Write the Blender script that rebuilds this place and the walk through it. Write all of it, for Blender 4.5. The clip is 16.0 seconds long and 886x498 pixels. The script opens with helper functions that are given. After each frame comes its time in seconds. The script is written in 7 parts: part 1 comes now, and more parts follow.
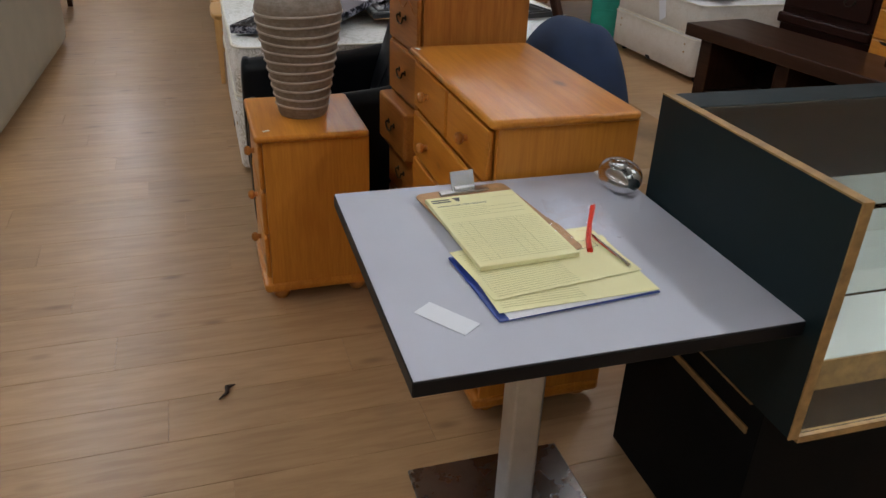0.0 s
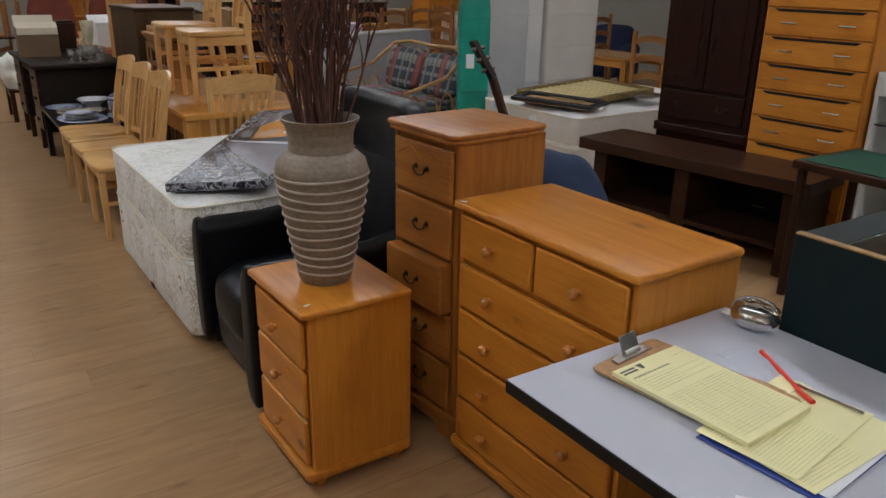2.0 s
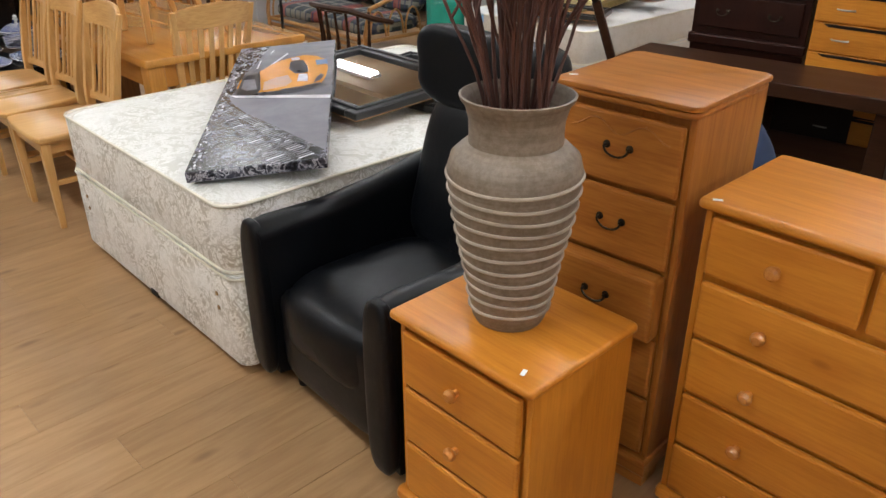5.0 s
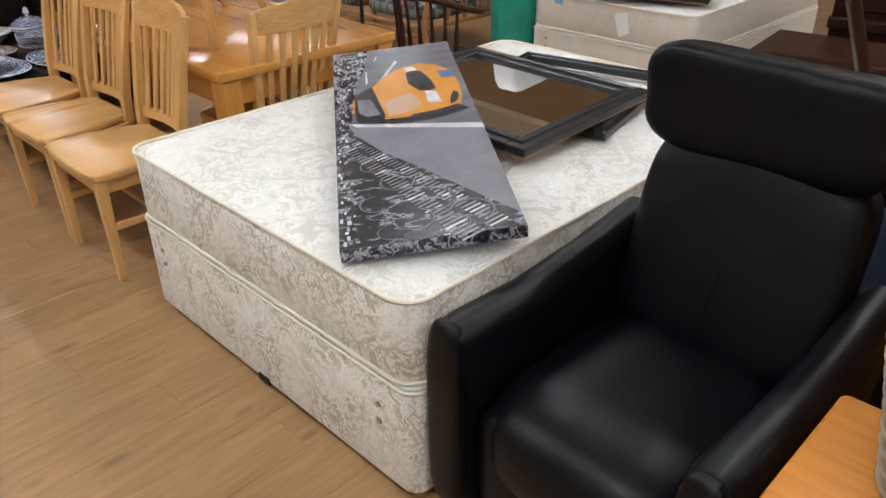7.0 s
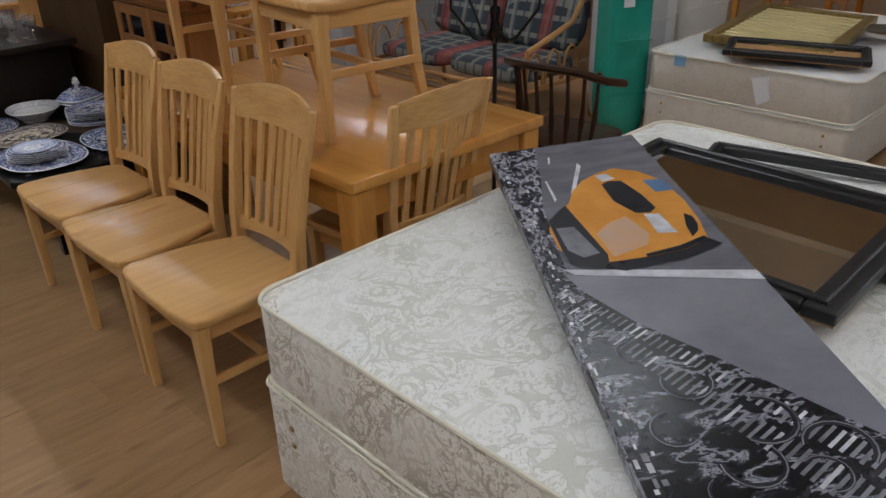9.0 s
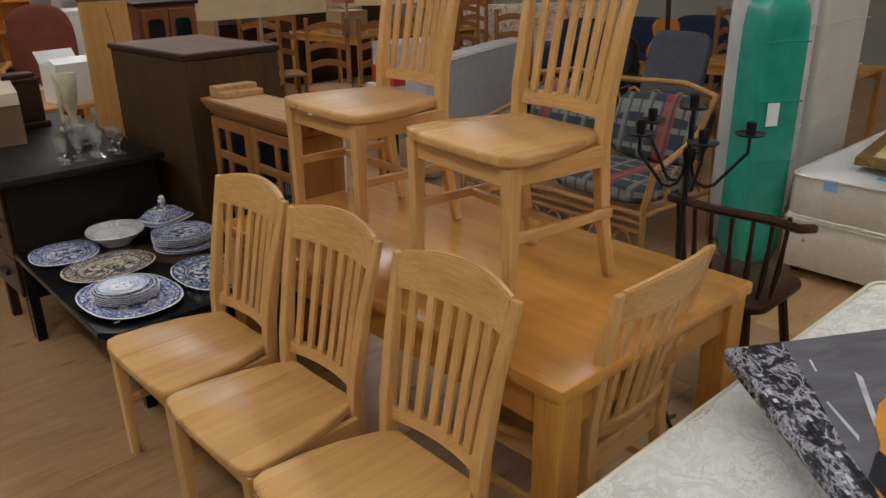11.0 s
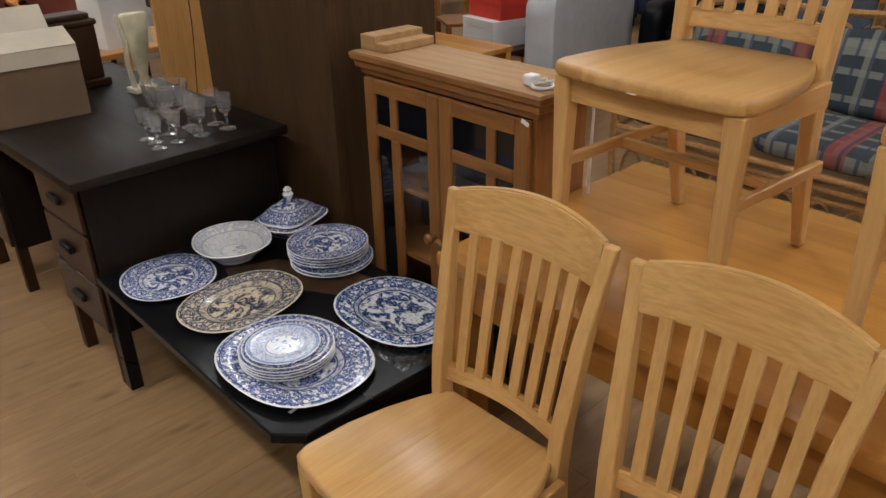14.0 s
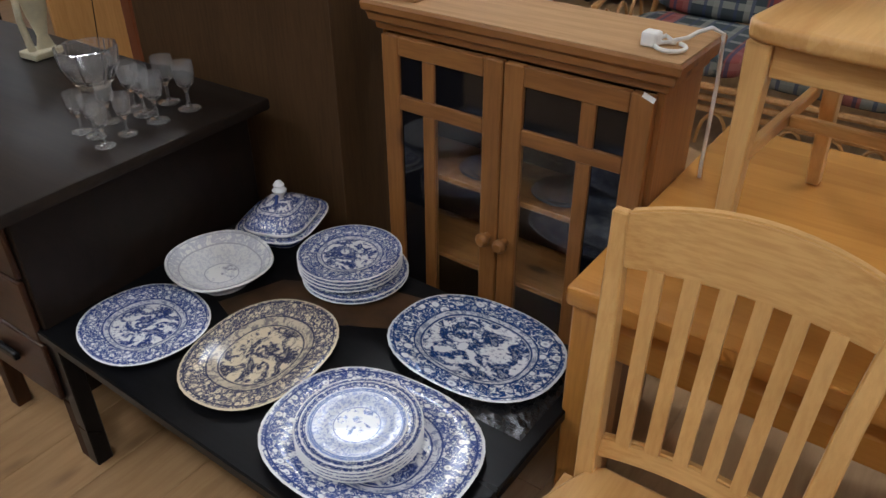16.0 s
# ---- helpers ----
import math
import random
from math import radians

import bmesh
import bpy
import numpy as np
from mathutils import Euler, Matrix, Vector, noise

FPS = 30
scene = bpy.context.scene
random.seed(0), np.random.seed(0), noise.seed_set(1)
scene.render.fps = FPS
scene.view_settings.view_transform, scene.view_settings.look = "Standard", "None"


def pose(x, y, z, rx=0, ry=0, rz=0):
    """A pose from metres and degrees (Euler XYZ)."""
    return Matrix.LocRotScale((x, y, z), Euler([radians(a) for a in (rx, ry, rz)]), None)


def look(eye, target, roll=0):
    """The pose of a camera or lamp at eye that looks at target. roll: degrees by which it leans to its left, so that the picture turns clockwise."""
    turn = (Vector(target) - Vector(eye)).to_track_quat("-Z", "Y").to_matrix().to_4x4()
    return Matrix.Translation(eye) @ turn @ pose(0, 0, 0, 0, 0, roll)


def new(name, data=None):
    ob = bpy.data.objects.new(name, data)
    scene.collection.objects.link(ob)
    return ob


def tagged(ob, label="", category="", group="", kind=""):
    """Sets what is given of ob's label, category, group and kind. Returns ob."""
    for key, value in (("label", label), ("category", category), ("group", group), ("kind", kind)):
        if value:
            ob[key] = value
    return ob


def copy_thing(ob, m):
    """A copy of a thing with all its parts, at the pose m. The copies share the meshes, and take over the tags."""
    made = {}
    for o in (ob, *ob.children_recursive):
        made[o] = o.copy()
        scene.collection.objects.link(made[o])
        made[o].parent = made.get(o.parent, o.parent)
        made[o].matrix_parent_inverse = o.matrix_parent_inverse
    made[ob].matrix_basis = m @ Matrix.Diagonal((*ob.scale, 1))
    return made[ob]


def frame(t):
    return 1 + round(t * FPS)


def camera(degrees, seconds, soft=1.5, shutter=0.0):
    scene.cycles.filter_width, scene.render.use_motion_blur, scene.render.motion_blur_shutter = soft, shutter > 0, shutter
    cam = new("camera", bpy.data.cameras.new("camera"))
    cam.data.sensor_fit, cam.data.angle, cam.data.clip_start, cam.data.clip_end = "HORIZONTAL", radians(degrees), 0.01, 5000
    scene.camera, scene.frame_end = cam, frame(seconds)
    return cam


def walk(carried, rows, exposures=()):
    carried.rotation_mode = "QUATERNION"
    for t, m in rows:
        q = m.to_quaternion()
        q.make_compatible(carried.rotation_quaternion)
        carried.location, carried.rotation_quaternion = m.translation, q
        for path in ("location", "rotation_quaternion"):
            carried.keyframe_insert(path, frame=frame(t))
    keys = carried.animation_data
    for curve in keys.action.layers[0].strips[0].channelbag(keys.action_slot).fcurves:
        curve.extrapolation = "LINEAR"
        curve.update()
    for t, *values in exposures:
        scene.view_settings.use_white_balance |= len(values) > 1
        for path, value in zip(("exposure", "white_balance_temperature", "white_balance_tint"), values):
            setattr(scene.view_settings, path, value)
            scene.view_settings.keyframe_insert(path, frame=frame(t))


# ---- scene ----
cam = camera(60.0, 16.0)
PATH = [
    (0, (0.457, 0.656, 1.508), (0.861, 2.377, 0.572), 2.3),
    (0.5, (0.203, 0.709, 1.501), (0.813, 2.387, 0.6), 1.8),
    (1, (-0.029, 0.794, 1.531), (0.77, 2.428, 0.699), 1.1),
    (1.5, (-0.137, 0.974, 1.567), (0.719, 2.626, 0.834), 0.3),
    (2, (-0.251, 1.116, 1.591), (0.666, 2.758, 0.911), 1.0),
    (2.5, (-0.397, 1.246, 1.596), (0.642, 2.785, 0.853), -1.2),
    (3, (-0.454, 1.385, 1.594), (0.654, 2.868, 0.838), -0.6),
    (5.5, (-0.523, 2.469, 1.597), (0.573, 3.843, 0.642), -0.0),
    (6, (-0.526, 2.694, 1.587), (0.557, 4.056, 0.6), -0.4),
    (6.5, (-0.581, 2.949, 1.598), (0.533, 4.286, 0.613), -1.0),
    (7, (-0.562, 3.198, 1.589), (0.553, 4.535, 0.605), -0.9),
    (7.5, (-0.508, 3.451, 1.586), (0.599, 4.781, 0.583), -0.4),
    (8, (-0.519, 3.722, 1.567), (0.651, 5.006, 0.576), -1.1),
    (8.5, (-0.542, 3.905, 1.566), (0.64, 5.179, 0.576), -1.2),
    (9, (-0.495, 4.141, 1.589), (0.632, 5.523, 0.684), -1.6),
    (9.5, (-0.492, 4.343, 1.644), (0.625, 5.809, 0.868), -0.5),
    (12, (-0.535, 5.307, 1.704), (0.626, 6.769, 0.986), -1.5),
    (12.5, (-0.619, 5.528, 1.711), (0.56, 6.982, 1.009), -1.8),
    (13, (-0.607, 5.785, 1.677), (0.513, 7.247, 0.898), -0.9),
    (13.5, (-0.542, 6.009, 1.648), (0.544, 7.457, 0.796), 0.2),
    (14, (-0.531, 6.244, 1.609), (0.572, 7.646, 0.704), -1.3),
    (14.5, (-0.596, 6.477, 1.603), (0.566, 7.783, 0.632), -1.6),
    (15, (-0.588, 6.68, 1.589), (0.57, 7.953, 0.569), -1.0),
    (15.5, (-0.531, 6.866, 1.577), (0.651, 8.096, 0.533), -1.0),
    (16, (-0.512, 7.012, 1.566), (0.761, 8.105, 0.478), -0.3),
]
EXPOSURE = [(0.0, -1.02, 6150, 10), (1.5, -1.02, 6150, 10), (2.5, -0.78, 6250, 10), (3.2, -0.62, 6350, 10), (5.3, -0.10, 6450, 10), (7.6, -0.26, 6300, 10),
            (8.0, -0.46, 6250, 10), (8.5, -0.74, 6200, 10), (9.0, -1.04, 6150, 10), (9.7, -1.30, 6250, 10), (11.8, -0.60, 6700, 10), (13.0, -0.56, 6700, 10), (14.5, -0.60, 6350, 10), (16.0, -0.62, 6100, 10)]
walk(cam, [(t, look(eye, target, roll)) for t, eye, target, roll in PATH], EXPOSURE)

# ---- world and light ----
world = bpy.data.worlds.new("hall_air")
scene.world = world
world.use_nodes = True
world.node_tree.nodes["Background"].inputs[0].default_value = (1.0, 0.95, 0.88, 1)
world.node_tree.nodes["Background"].inputs[1].default_value = 0.02
LAMP_COLOUR = (0.945, 0.975, 1.0, 1)
LAMP_POWER = 52.0
ROOM = 5.5   # the hall stands turned by this many degrees against the axes


# ---- materials ----
def base_mat(name, rough=0.5, metal=0.0, colour=(0.5, 0.5, 0.5), spec=0.5):
    m = bpy.data.materials.new(name)
    m.use_nodes = True
    nt = m.node_tree
    b = nt.nodes["Principled BSDF"]
    b.inputs["Base Color"].default_value = (*colour, 1)
    b.inputs["Roughness"].default_value = rough
    b.inputs["Metallic"].default_value = metal
    b.inputs["Specular IOR Level"].default_value = spec
    return m, nt, b


def node(nt, kind, **values):
    n = nt.nodes.new(kind)
    for key, value in values.items():
        n.inputs[key].default_value = value
    return n


def coords(nt, scale=(1, 1, 1), vary=True):
    """Object coordinates, shifted by chance from object to object."""
    tc = nt.nodes.new("ShaderNodeTexCoord")
    mp = nt.nodes.new("ShaderNodeMapping")
    mp.inputs["Scale"].default_value = scale
    if vary:
        oi = nt.nodes.new("ShaderNodeObjectInfo")
        mul = nt.nodes.new("ShaderNodeVectorMath")
        mul.operation = "SCALE"
        mul.inputs[0].default_value = (13.0, 7.0, 11.0)
        nt.links.new(oi.outputs["Random"], mul.inputs["Scale"])
        ad = nt.nodes.new("ShaderNodeVectorMath")
        nt.links.new(tc.outputs["Object"], ad.inputs[0])
        nt.links.new(mul.outputs[0], ad.inputs[1])
        nt.links.new(ad.outputs[0], mp.inputs["Vector"])
    else:
        nt.links.new(tc.outputs["Object"], mp.inputs["Vector"])
    return mp.outputs["Vector"]


def noise_tex(nt, vec, scale, detail=4.0, rough=0.55, distort=0.0):
    n = node(nt, "ShaderNodeTexNoise", Scale=scale, Detail=detail, Roughness=rough, Distortion=distort)
    nt.links.new(vec, n.inputs["Vector"])
    return n.outputs["Fac"]


def ramp(nt, fac, stops):
    r = nt.nodes.new("ShaderNodeValToRGB")
    e = r.color_ramp.elements
    while len(e) < len(stops):
        e.new(0.5)
    for el, (p, c) in zip(e, stops):
        el.position = p
        el.color = (*c, 1) if len(c) == 3 else c
    nt.links.new(fac, r.inputs["Fac"])
    return r.outputs["Color"]


def mix(nt, fac, a, b, how="MIX"):
    m = nt.nodes.new("ShaderNodeMix")
    m.data_type, m.blend_type = "RGBA", how
    for val, sock in ((fac, m.inputs["Factor"]), (a, m.inputs["A"]), (b, m.inputs["B"])):
        if isinstance(val, (int, float)):
            sock.default_value = val
        elif isinstance(val, tuple):
            sock.default_value = (*val, 1)
        else:
            nt.links.new(val, sock)
    return m.outputs["Result"]


def bump(nt, b, height, strength=0.2, dist=0.002):
    n = node(nt, "ShaderNodeBump", Strength=strength, Distance=dist)
    nt.links.new(height, n.inputs["Height"])
    nt.links.new(n.outputs["Normal"], b.inputs["Normal"])


def rough_from(nt, b, fac, lo, hi):
    mr = node(nt, "ShaderNodeMapRange")
    mr.inputs["To Min"].default_value, mr.inputs["To Max"].default_value = lo, hi
    nt.links.new(fac, mr.inputs["Value"])
    nt.links.new(mr.outputs[0], b.inputs["Roughness"])


def wood(name, light, dark, axis="y", rough=0.35, rings=7.0, knots=0.0, contrast=1.0, plank=0.0):
    """Boards with the grain along one axis; knots: how dark the knots are; plank: width of the glued staves."""
    m, nt, b = base_mat(name, rough, 0.0, light, 0.18 if light[0] < 0.1 else 0.34)
    k = {"x": 0, "y": 1, "z": 2}[axis]
    long = [1.0, 1.0, 1.0]
    long[k] = 0.07
    vec = coords(nt, tuple(long))
    broad = noise_tex(nt, vec, rings, 3.0, 0.5, 0.8)
    w = node(nt, "ShaderNodeTexWave", Scale=rings * 0.9, Distortion=9.0, Detail=3.0)
    w.inputs["Detail Scale"].default_value = 1.2
    w.bands_direction = {"x": "Y", "y": "X", "z": "X"}[axis]
    nt.links.new(vec, w.inputs["Vector"])
    fine = noise_tex(nt, vec, 130.0, 3.0, 0.6)
    mid = tuple((a + c) / 2 for a, c in zip(light, dark))
    col = ramp(nt, broad, [(0.3, light), (0.7, mid)])
    col = mix(nt, (0.20 if axis == "z" else 0.34) * contrast, col, ramp(nt, w.outputs["Fac"], [(0.15, dark), (0.65, light)]))
    col = mix(nt, 0.35 * contrast, col, ramp(nt, fine, [(0.35, dark), (0.6, light)]))
    if plank:
        sep = nt.nodes.new("ShaderNodeSeparateXYZ")
        nt.links.new(coords(nt, (1, 1, 1)), sep.inputs[0])
        fl = nt.nodes.new("ShaderNodeMath")
        fl.operation = "SNAP"
        fl.inputs[1].default_value = plank
        nt.links.new(sep.outputs[0 if axis == "y" else 1], fl.inputs[0])
        wn = nt.nodes.new("ShaderNodeTexWhiteNoise")
        wn.noise_dimensions = "1D"
        nt.links.new(fl.outputs[0], wn.inputs["W"])
        col = mix(nt, 0.45, col, mix(nt, wn.outputs["Value"], dark, light))
    if knots:
        kl = [5.0, 5.0, 5.0]
        kl[k] = 2.4
        kv = coords(nt, tuple(kl))
        v = node(nt, "ShaderNodeTexVoronoi", Scale=1.0)
        nt.links.new(kv, v.inputs["Vector"])
        halo = ramp(nt, v.outputs["Distance"], [(0.05, (0.55, 0.55, 0.55)), (0.26, (0, 0, 0))])
        col = mix(nt, halo, col, dark)
        spot = ramp(nt, v.outputs["Distance"], [(0.04, (1, 1, 1)), (0.10, (0, 0, 0))])
        col = mix(nt, spot, col, tuple(c * (1 - knots) * 0.7 for c in dark))
    nt.links.new(col, b.inputs["Base Color"])
    rough_from(nt, b, broad, rough - 0.07, rough + 0.12)
    bump(nt, b, fine, 0.12, 0.001)
    if rough < 0.26:
        b.inputs["Coat Weight"].default_value = 0.22
        b.inputs["Coat Roughness"].default_value = 0.14
    return m


def painted(name, colour, rough=0.5, metal=0.0, spread=0.12, scale=6.0, grain=0.15, spec=0.5, fine=220.0):
    m, nt, b = base_mat(name, rough, metal, colour, spec)
    vec = coords(nt)
    big = noise_tex(nt, vec, scale, 4.0)
    small = noise_tex(nt, vec, fine, 2.0)
    d = tuple(c * (1 - spread) for c in colour)
    l = tuple(min(1, c * (1 + spread)) for c in colour)
    nt.links.new(ramp(nt, big, [(0.3, d), (0.7, l)]), b.inputs["Base Color"])
    rough_from(nt, b, big, max(0.03, rough - 0.08), min(1, rough + 0.08))
    bump(nt, b, small, grain, 0.001)
    return m


def glass(name, tint=(0.95, 0.98, 0.97), rough=0.0, ior=1.45, clear=1.0):
    m, nt, b = base_mat(name, rough, 0.0, tint)
    b.inputs["Transmission Weight"].default_value = clear
    b.inputs["IOR"].default_value = ior
    return m


def leather(name, colour):
    m, nt, b = base_mat(name, 0.38, 0.0, colour, 0.24)
    vec = coords(nt)
    v = node(nt, "ShaderNodeTexVoronoi", Scale=260.0)
    nt.links.new(vec, v.inputs["Vector"])
    crease = noise_tex(nt, vec, 9.0, 5.0, 0.6, 0.6)
    h = nt.nodes.new("ShaderNodeMath")
    h.operation = "MULTIPLY_ADD"
    h.inputs[1].default_value = 0.12
    nt.links.new(v.outputs["Distance"], h.inputs[0])
    nt.links.new(crease, h.inputs[2])
    bump(nt, b, h.outputs[0], 0.28, 0.008)
    rough_from(nt, b, crease, 0.28, 0.50)
    return m


def damask(name, ground, figure, scale=9.0, quilt=True):
    """Woven mattress ticking with curling leaves in a greyer thread."""
    m, nt, b = base_mat(name, 0.75, 0.0, ground)
    vec = coords(nt)
    n1 = noise_tex(nt, vec, scale, 2.0, 0.5, 2.4)
    n2 = noise_tex(nt, vec, scale * 2.4, 2.0, 0.5, 4.0)
    n3 = noise_tex(nt, vec, scale * 0.55, 1.0, 0.5, 0.4)
    leaf = ramp(nt, n1, [(0.50, (0, 0, 0)), (0.525, (1, 1, 1)), (0.60, (0.8, 0.8, 0.8)), (0.63, (0, 0, 0))])
    curl = ramp(nt, n2, [(0.53, (0, 0, 0)), (0.55, (0.9, 0.9, 0.9)), (0.61, (0.9, 0.9, 0.9)), (0.63, (0, 0, 0))])
    spray = ramp(nt, n3, [(0.40, (0.45, 0.45, 0.45)), (0.56, (1, 1, 1))])
    fac = mix(nt, 1.0, mix(nt, 1.0, leaf, curl, "LIGHTEN"), spray, "MULTIPLY")
    weave = noise_tex(nt, vec, 500.0, 1.0)
    col = mix(nt, fac, ground, figure)
    col = mix(nt, 0.12, col, ramp(nt, weave, [(0.3, (0.3, 0.3, 0.3)), (0.7, (1, 1, 1))]), "MULTIPLY")
    nt.links.new(col, b.inputs["Base Color"])
    b.inputs["Sheen Weight"].default_value = 0.2
    puff = noise_tex(nt, vec, 7.0, 2.0)
    h = nt.nodes.new("ShaderNodeMath")
    h.operation = "MULTIPLY_ADD"
    h.inputs[1].default_value = 0.25
    nt.links.new(fac, h.inputs[0])
    nt.links.new(puff, h.inputs[2])
    bump(nt, b, h.outputs[0], 0.55 if quilt else 0.2, 0.012)
    return m


def china(name, blue, white, centre=0.5, rim=0.62, dense=0.5, flower=26.0):
    """Transfer-printed pottery. UV runs from -1 to 1 over the dish."""
    m, nt, b = base_mat(name, 0.20, 0.0, white, 0.4)
    uv = nt.nodes.new("ShaderNodeUVMap")
    ln = nt.nodes.new("ShaderNodeVectorMath")
    ln.operation = "LENGTH"
    nt.links.new(uv.outputs[0], ln.inputs[0])
    oi = nt.nodes.new("ShaderNodeObjectInfo")
    ad = nt.nodes.new("ShaderNodeVectorMath")
    ad.operation = "ADD"
    nt.links.new(uv.outputs[0], ad.inputs[0])
    nt.links.new(oi.outputs["Random"], ad.inputs[1])
    coarse = noise_tex(nt, ad.outputs[0], 3.2, 2.0, 0.5, 1.6)
    fine = noise_tex(nt, ad.outputs[0], 13.0, 5.0, 0.7, 0.8)
    both = nt.nodes.new("ShaderNodeMath")
    both.operation = "MULTIPLY_ADD"
    both.inputs[1].default_value = 0.55
    nt.links.new(coarse, both.inputs[0])
    half = nt.nodes.new("ShaderNodeMath")
    half.operation = "MULTIPLY"
    half.inputs[1].default_value = 0.45
    nt.links.new(fine, half.inputs[0])
    nt.links.new(half.outputs[0], both.inputs[2])
    pale = tuple(0.5 * a + 0.5 * c for a, c in zip(white, blue))
    deep = tuple(0.5 * c for c in blue)
    k = 0.515 - 0.08 * (dense - 0.5)
    picture = ramp(nt, both.outputs[0], [(k - 0.05, white), (k - 0.015, pale), (k + 0.015, blue), (k + 0.07, deep), (k + 0.10, pale), (k + 0.14, blue)])
    cells = node(nt, "ShaderNodeTexVoronoi", Scale=flower * 0.33)
    nt.links.new(ad.outputs[0], cells.inputs["Vector"])
    petals = ramp(nt, cells.outputs["Distance"], [(0.10, pale), (0.16, white), (0.26, white), (0.34, blue), (0.55, deep if dense > 0.4 else pale)])
    rim_n = noise_tex(nt, ad.outputs[0], flower, 3.0, 0.6, 1.0)
    lace = ramp(nt, rim_n, [(0.40, white), (0.45, pale), (0.49, blue), (0.60, blue), (0.63, pale)])
    bloom = ramp(nt, cells.outputs["Distance"], [(0.28, (1, 1, 1)), (0.36, (0, 0, 0))])
    band = mix(nt, bloom, lace, petals)
    r = ln.outputs["Value"]
    zone = ramp(nt, r, [(centre - 0.01, (0, 0, 0)), (centre, (1, 1, 1))])
    zone2 = ramp(nt, r, [(rim - 0.01, (0, 0, 0)), (rim, (1, 1, 1))])
    gap = mix(nt, ramp(nt, fine, [(0.44, (0.75, 0.75, 0.75)), (0.52, (0.2, 0.2, 0.2))]), white, blue)
    col = mix(nt, zone, picture, gap)
    col = mix(nt, zone2, col, band)
    for pos in (centre + 0.015, rim + 0.01, 0.93):
        ring = ramp(nt, r, [(pos - 0.012, (0, 0, 0)), (pos - 0.006, (1, 1, 1)), (pos + 0.006, (1, 1, 1)), (pos + 0.012, (0, 0, 0))])
        col = mix(nt, ring, col, tuple(c * 0.8 for c in blue))
    edge = ramp(nt, r, [(0.965, (0, 0, 0)), (0.975, (1, 1, 1))])
    col = mix(nt, edge, col, white)
    nt.links.new(col, b.inputs["Base Color"])
    b.inputs["Coat Weight"].default_value = 0.12
    return m


PINE = ((0.60, 0.236, 0.028), (0.37, 0.108, 0.008))
pine_y = wood("pine_boards", *PINE, "y", 0.32, 7.0, 0.5, 0.75)
pine_z = wood("pine_side", *PINE, "z", 0.34, 8.0, 0.3, 0.75)
pine_knob = wood("pine_turned", (0.55, 0.235, 0.05), (0.36, 0.11, 0.02), "x", 0.25, 8.0)
KNOTTY = ((0.47, 0.185, 0.034), (0.25, 0.070, 0.010))
knotty_y = wood("knotty_pine_boards", *KNOTTY, "y", 0.33, 7.0, 0.75)
knotty_z = wood("knotty_pine_side", *KNOTTY, "z", 0.35, 7.0, 0.75)
OAK = ((0.68, 0.412, 0.158), (0.46, 0.222, 0.062))
oak_x = wood("rubberwood_seat", *OAK, "x", 0.27, 6.0, 0.0, 1.0, 0.09)
oak_y = wood("rubberwood_rail", *OAK, "y", 0.30, 6.0, 0.0, 1.15)
oak_z = wood("rubberwood_post", *OAK, "z", 0.30, 6.0, 0.0, 0.7)
TABLE = ((0.60, 0.284, 0.062), (0.38, 0.150, 0.028))
table_y = wood("honey_table_top", *TABLE, "y", 0.22, 5.0, 0.0, 0.7, 0.11)
table_z = wood("honey_table_leg", *TABLE, "z", 0.3, 6.0)
CABPINE = ((0.30, 0.128, 0.036), (0.16, 0.058, 0.014))
cab_y = wood("brown_pine_rail", *CABPINE, "y", 0.42, 7.0, 0.5)
cab_z = wood("brown_pine_stile", *CABPINE, "z", 0.42, 7.0, 0.5)
raw_pine = wood("unvarnished_pine", (0.46, 0.27, 0.12), (0.30, 0.155, 0.06), "y", 0.6, 7.0, 0.6)
dark_wood = wood("blackened_oak", (0.016, 0.010, 0.007), (0.007, 0.005, 0.004), "y", 0.42, 6.0, 0.0, 0.6)
desk_top_wood = wood("rubbed_dark_desk_top", (0.020, 0.013, 0.009), (0.008, 0.006, 0.005), "y", 0.46, 6.0, 0.0, 0.8)
cabinet_oak = wood("brown_stained_oak", (0.080, 0.042, 0.018), (0.034, 0.016, 0.007), "z", 0.5, 4.0, 0.0, 0.9)
dark_wood_z = wood("dark_oak_side", (0.046, 0.019, 0.008), (0.019, 0.008, 0.004), "z", 0.45, 5.0, 0.0, 0.8)
brown_top = wood("dark_walnut_top", (0.050, 0.021, 0.011), (0.02, 0.009, 0.006), "y", 0.3, 5.0)
worn_walnut = wood("rubbed_walnut_top", (0.125, 0.058, 0.030), (0.055, 0.025, 0.013), "y", 0.55, 4.0)
mahogany = wood("dark_mahogany", (0.026, 0.008, 0.005), (0.012, 0.004, 0.003), "z", 0.3, 6.0)
mahogany_red = wood("red_mahogany", (0.20, 0.06, 0.025), (0.10, 0.03, 0.012), "z", 0.3, 6.0)
black_ash = wood("black_table_lacquer", (0.006, 0.006, 0.007), (0.003, 0.003, 0.003), "y", 0.28, 9.0, 0.0, 0.8)
black_leather = leather("black_leather", (0.003, 0.0036, 0.005))
mattress_top = damask("ivory_damask", (0.85, 0.855, 0.82), (0.64, 0.64, 0.58), 9.0)
mattress_side = damask("ivory_damask_border", (0.86, 0.83, 0.77), (0.47, 0.42, 0.33), 13.0, False)
piping = painted("cream_piping", (0.74, 0.70, 0.58), 0.7)
grey_laminate = painted("grey_laminate", (0.47, 0.48, 0.54), 0.45, 0.0, 0.05, 3.0, 0.05)
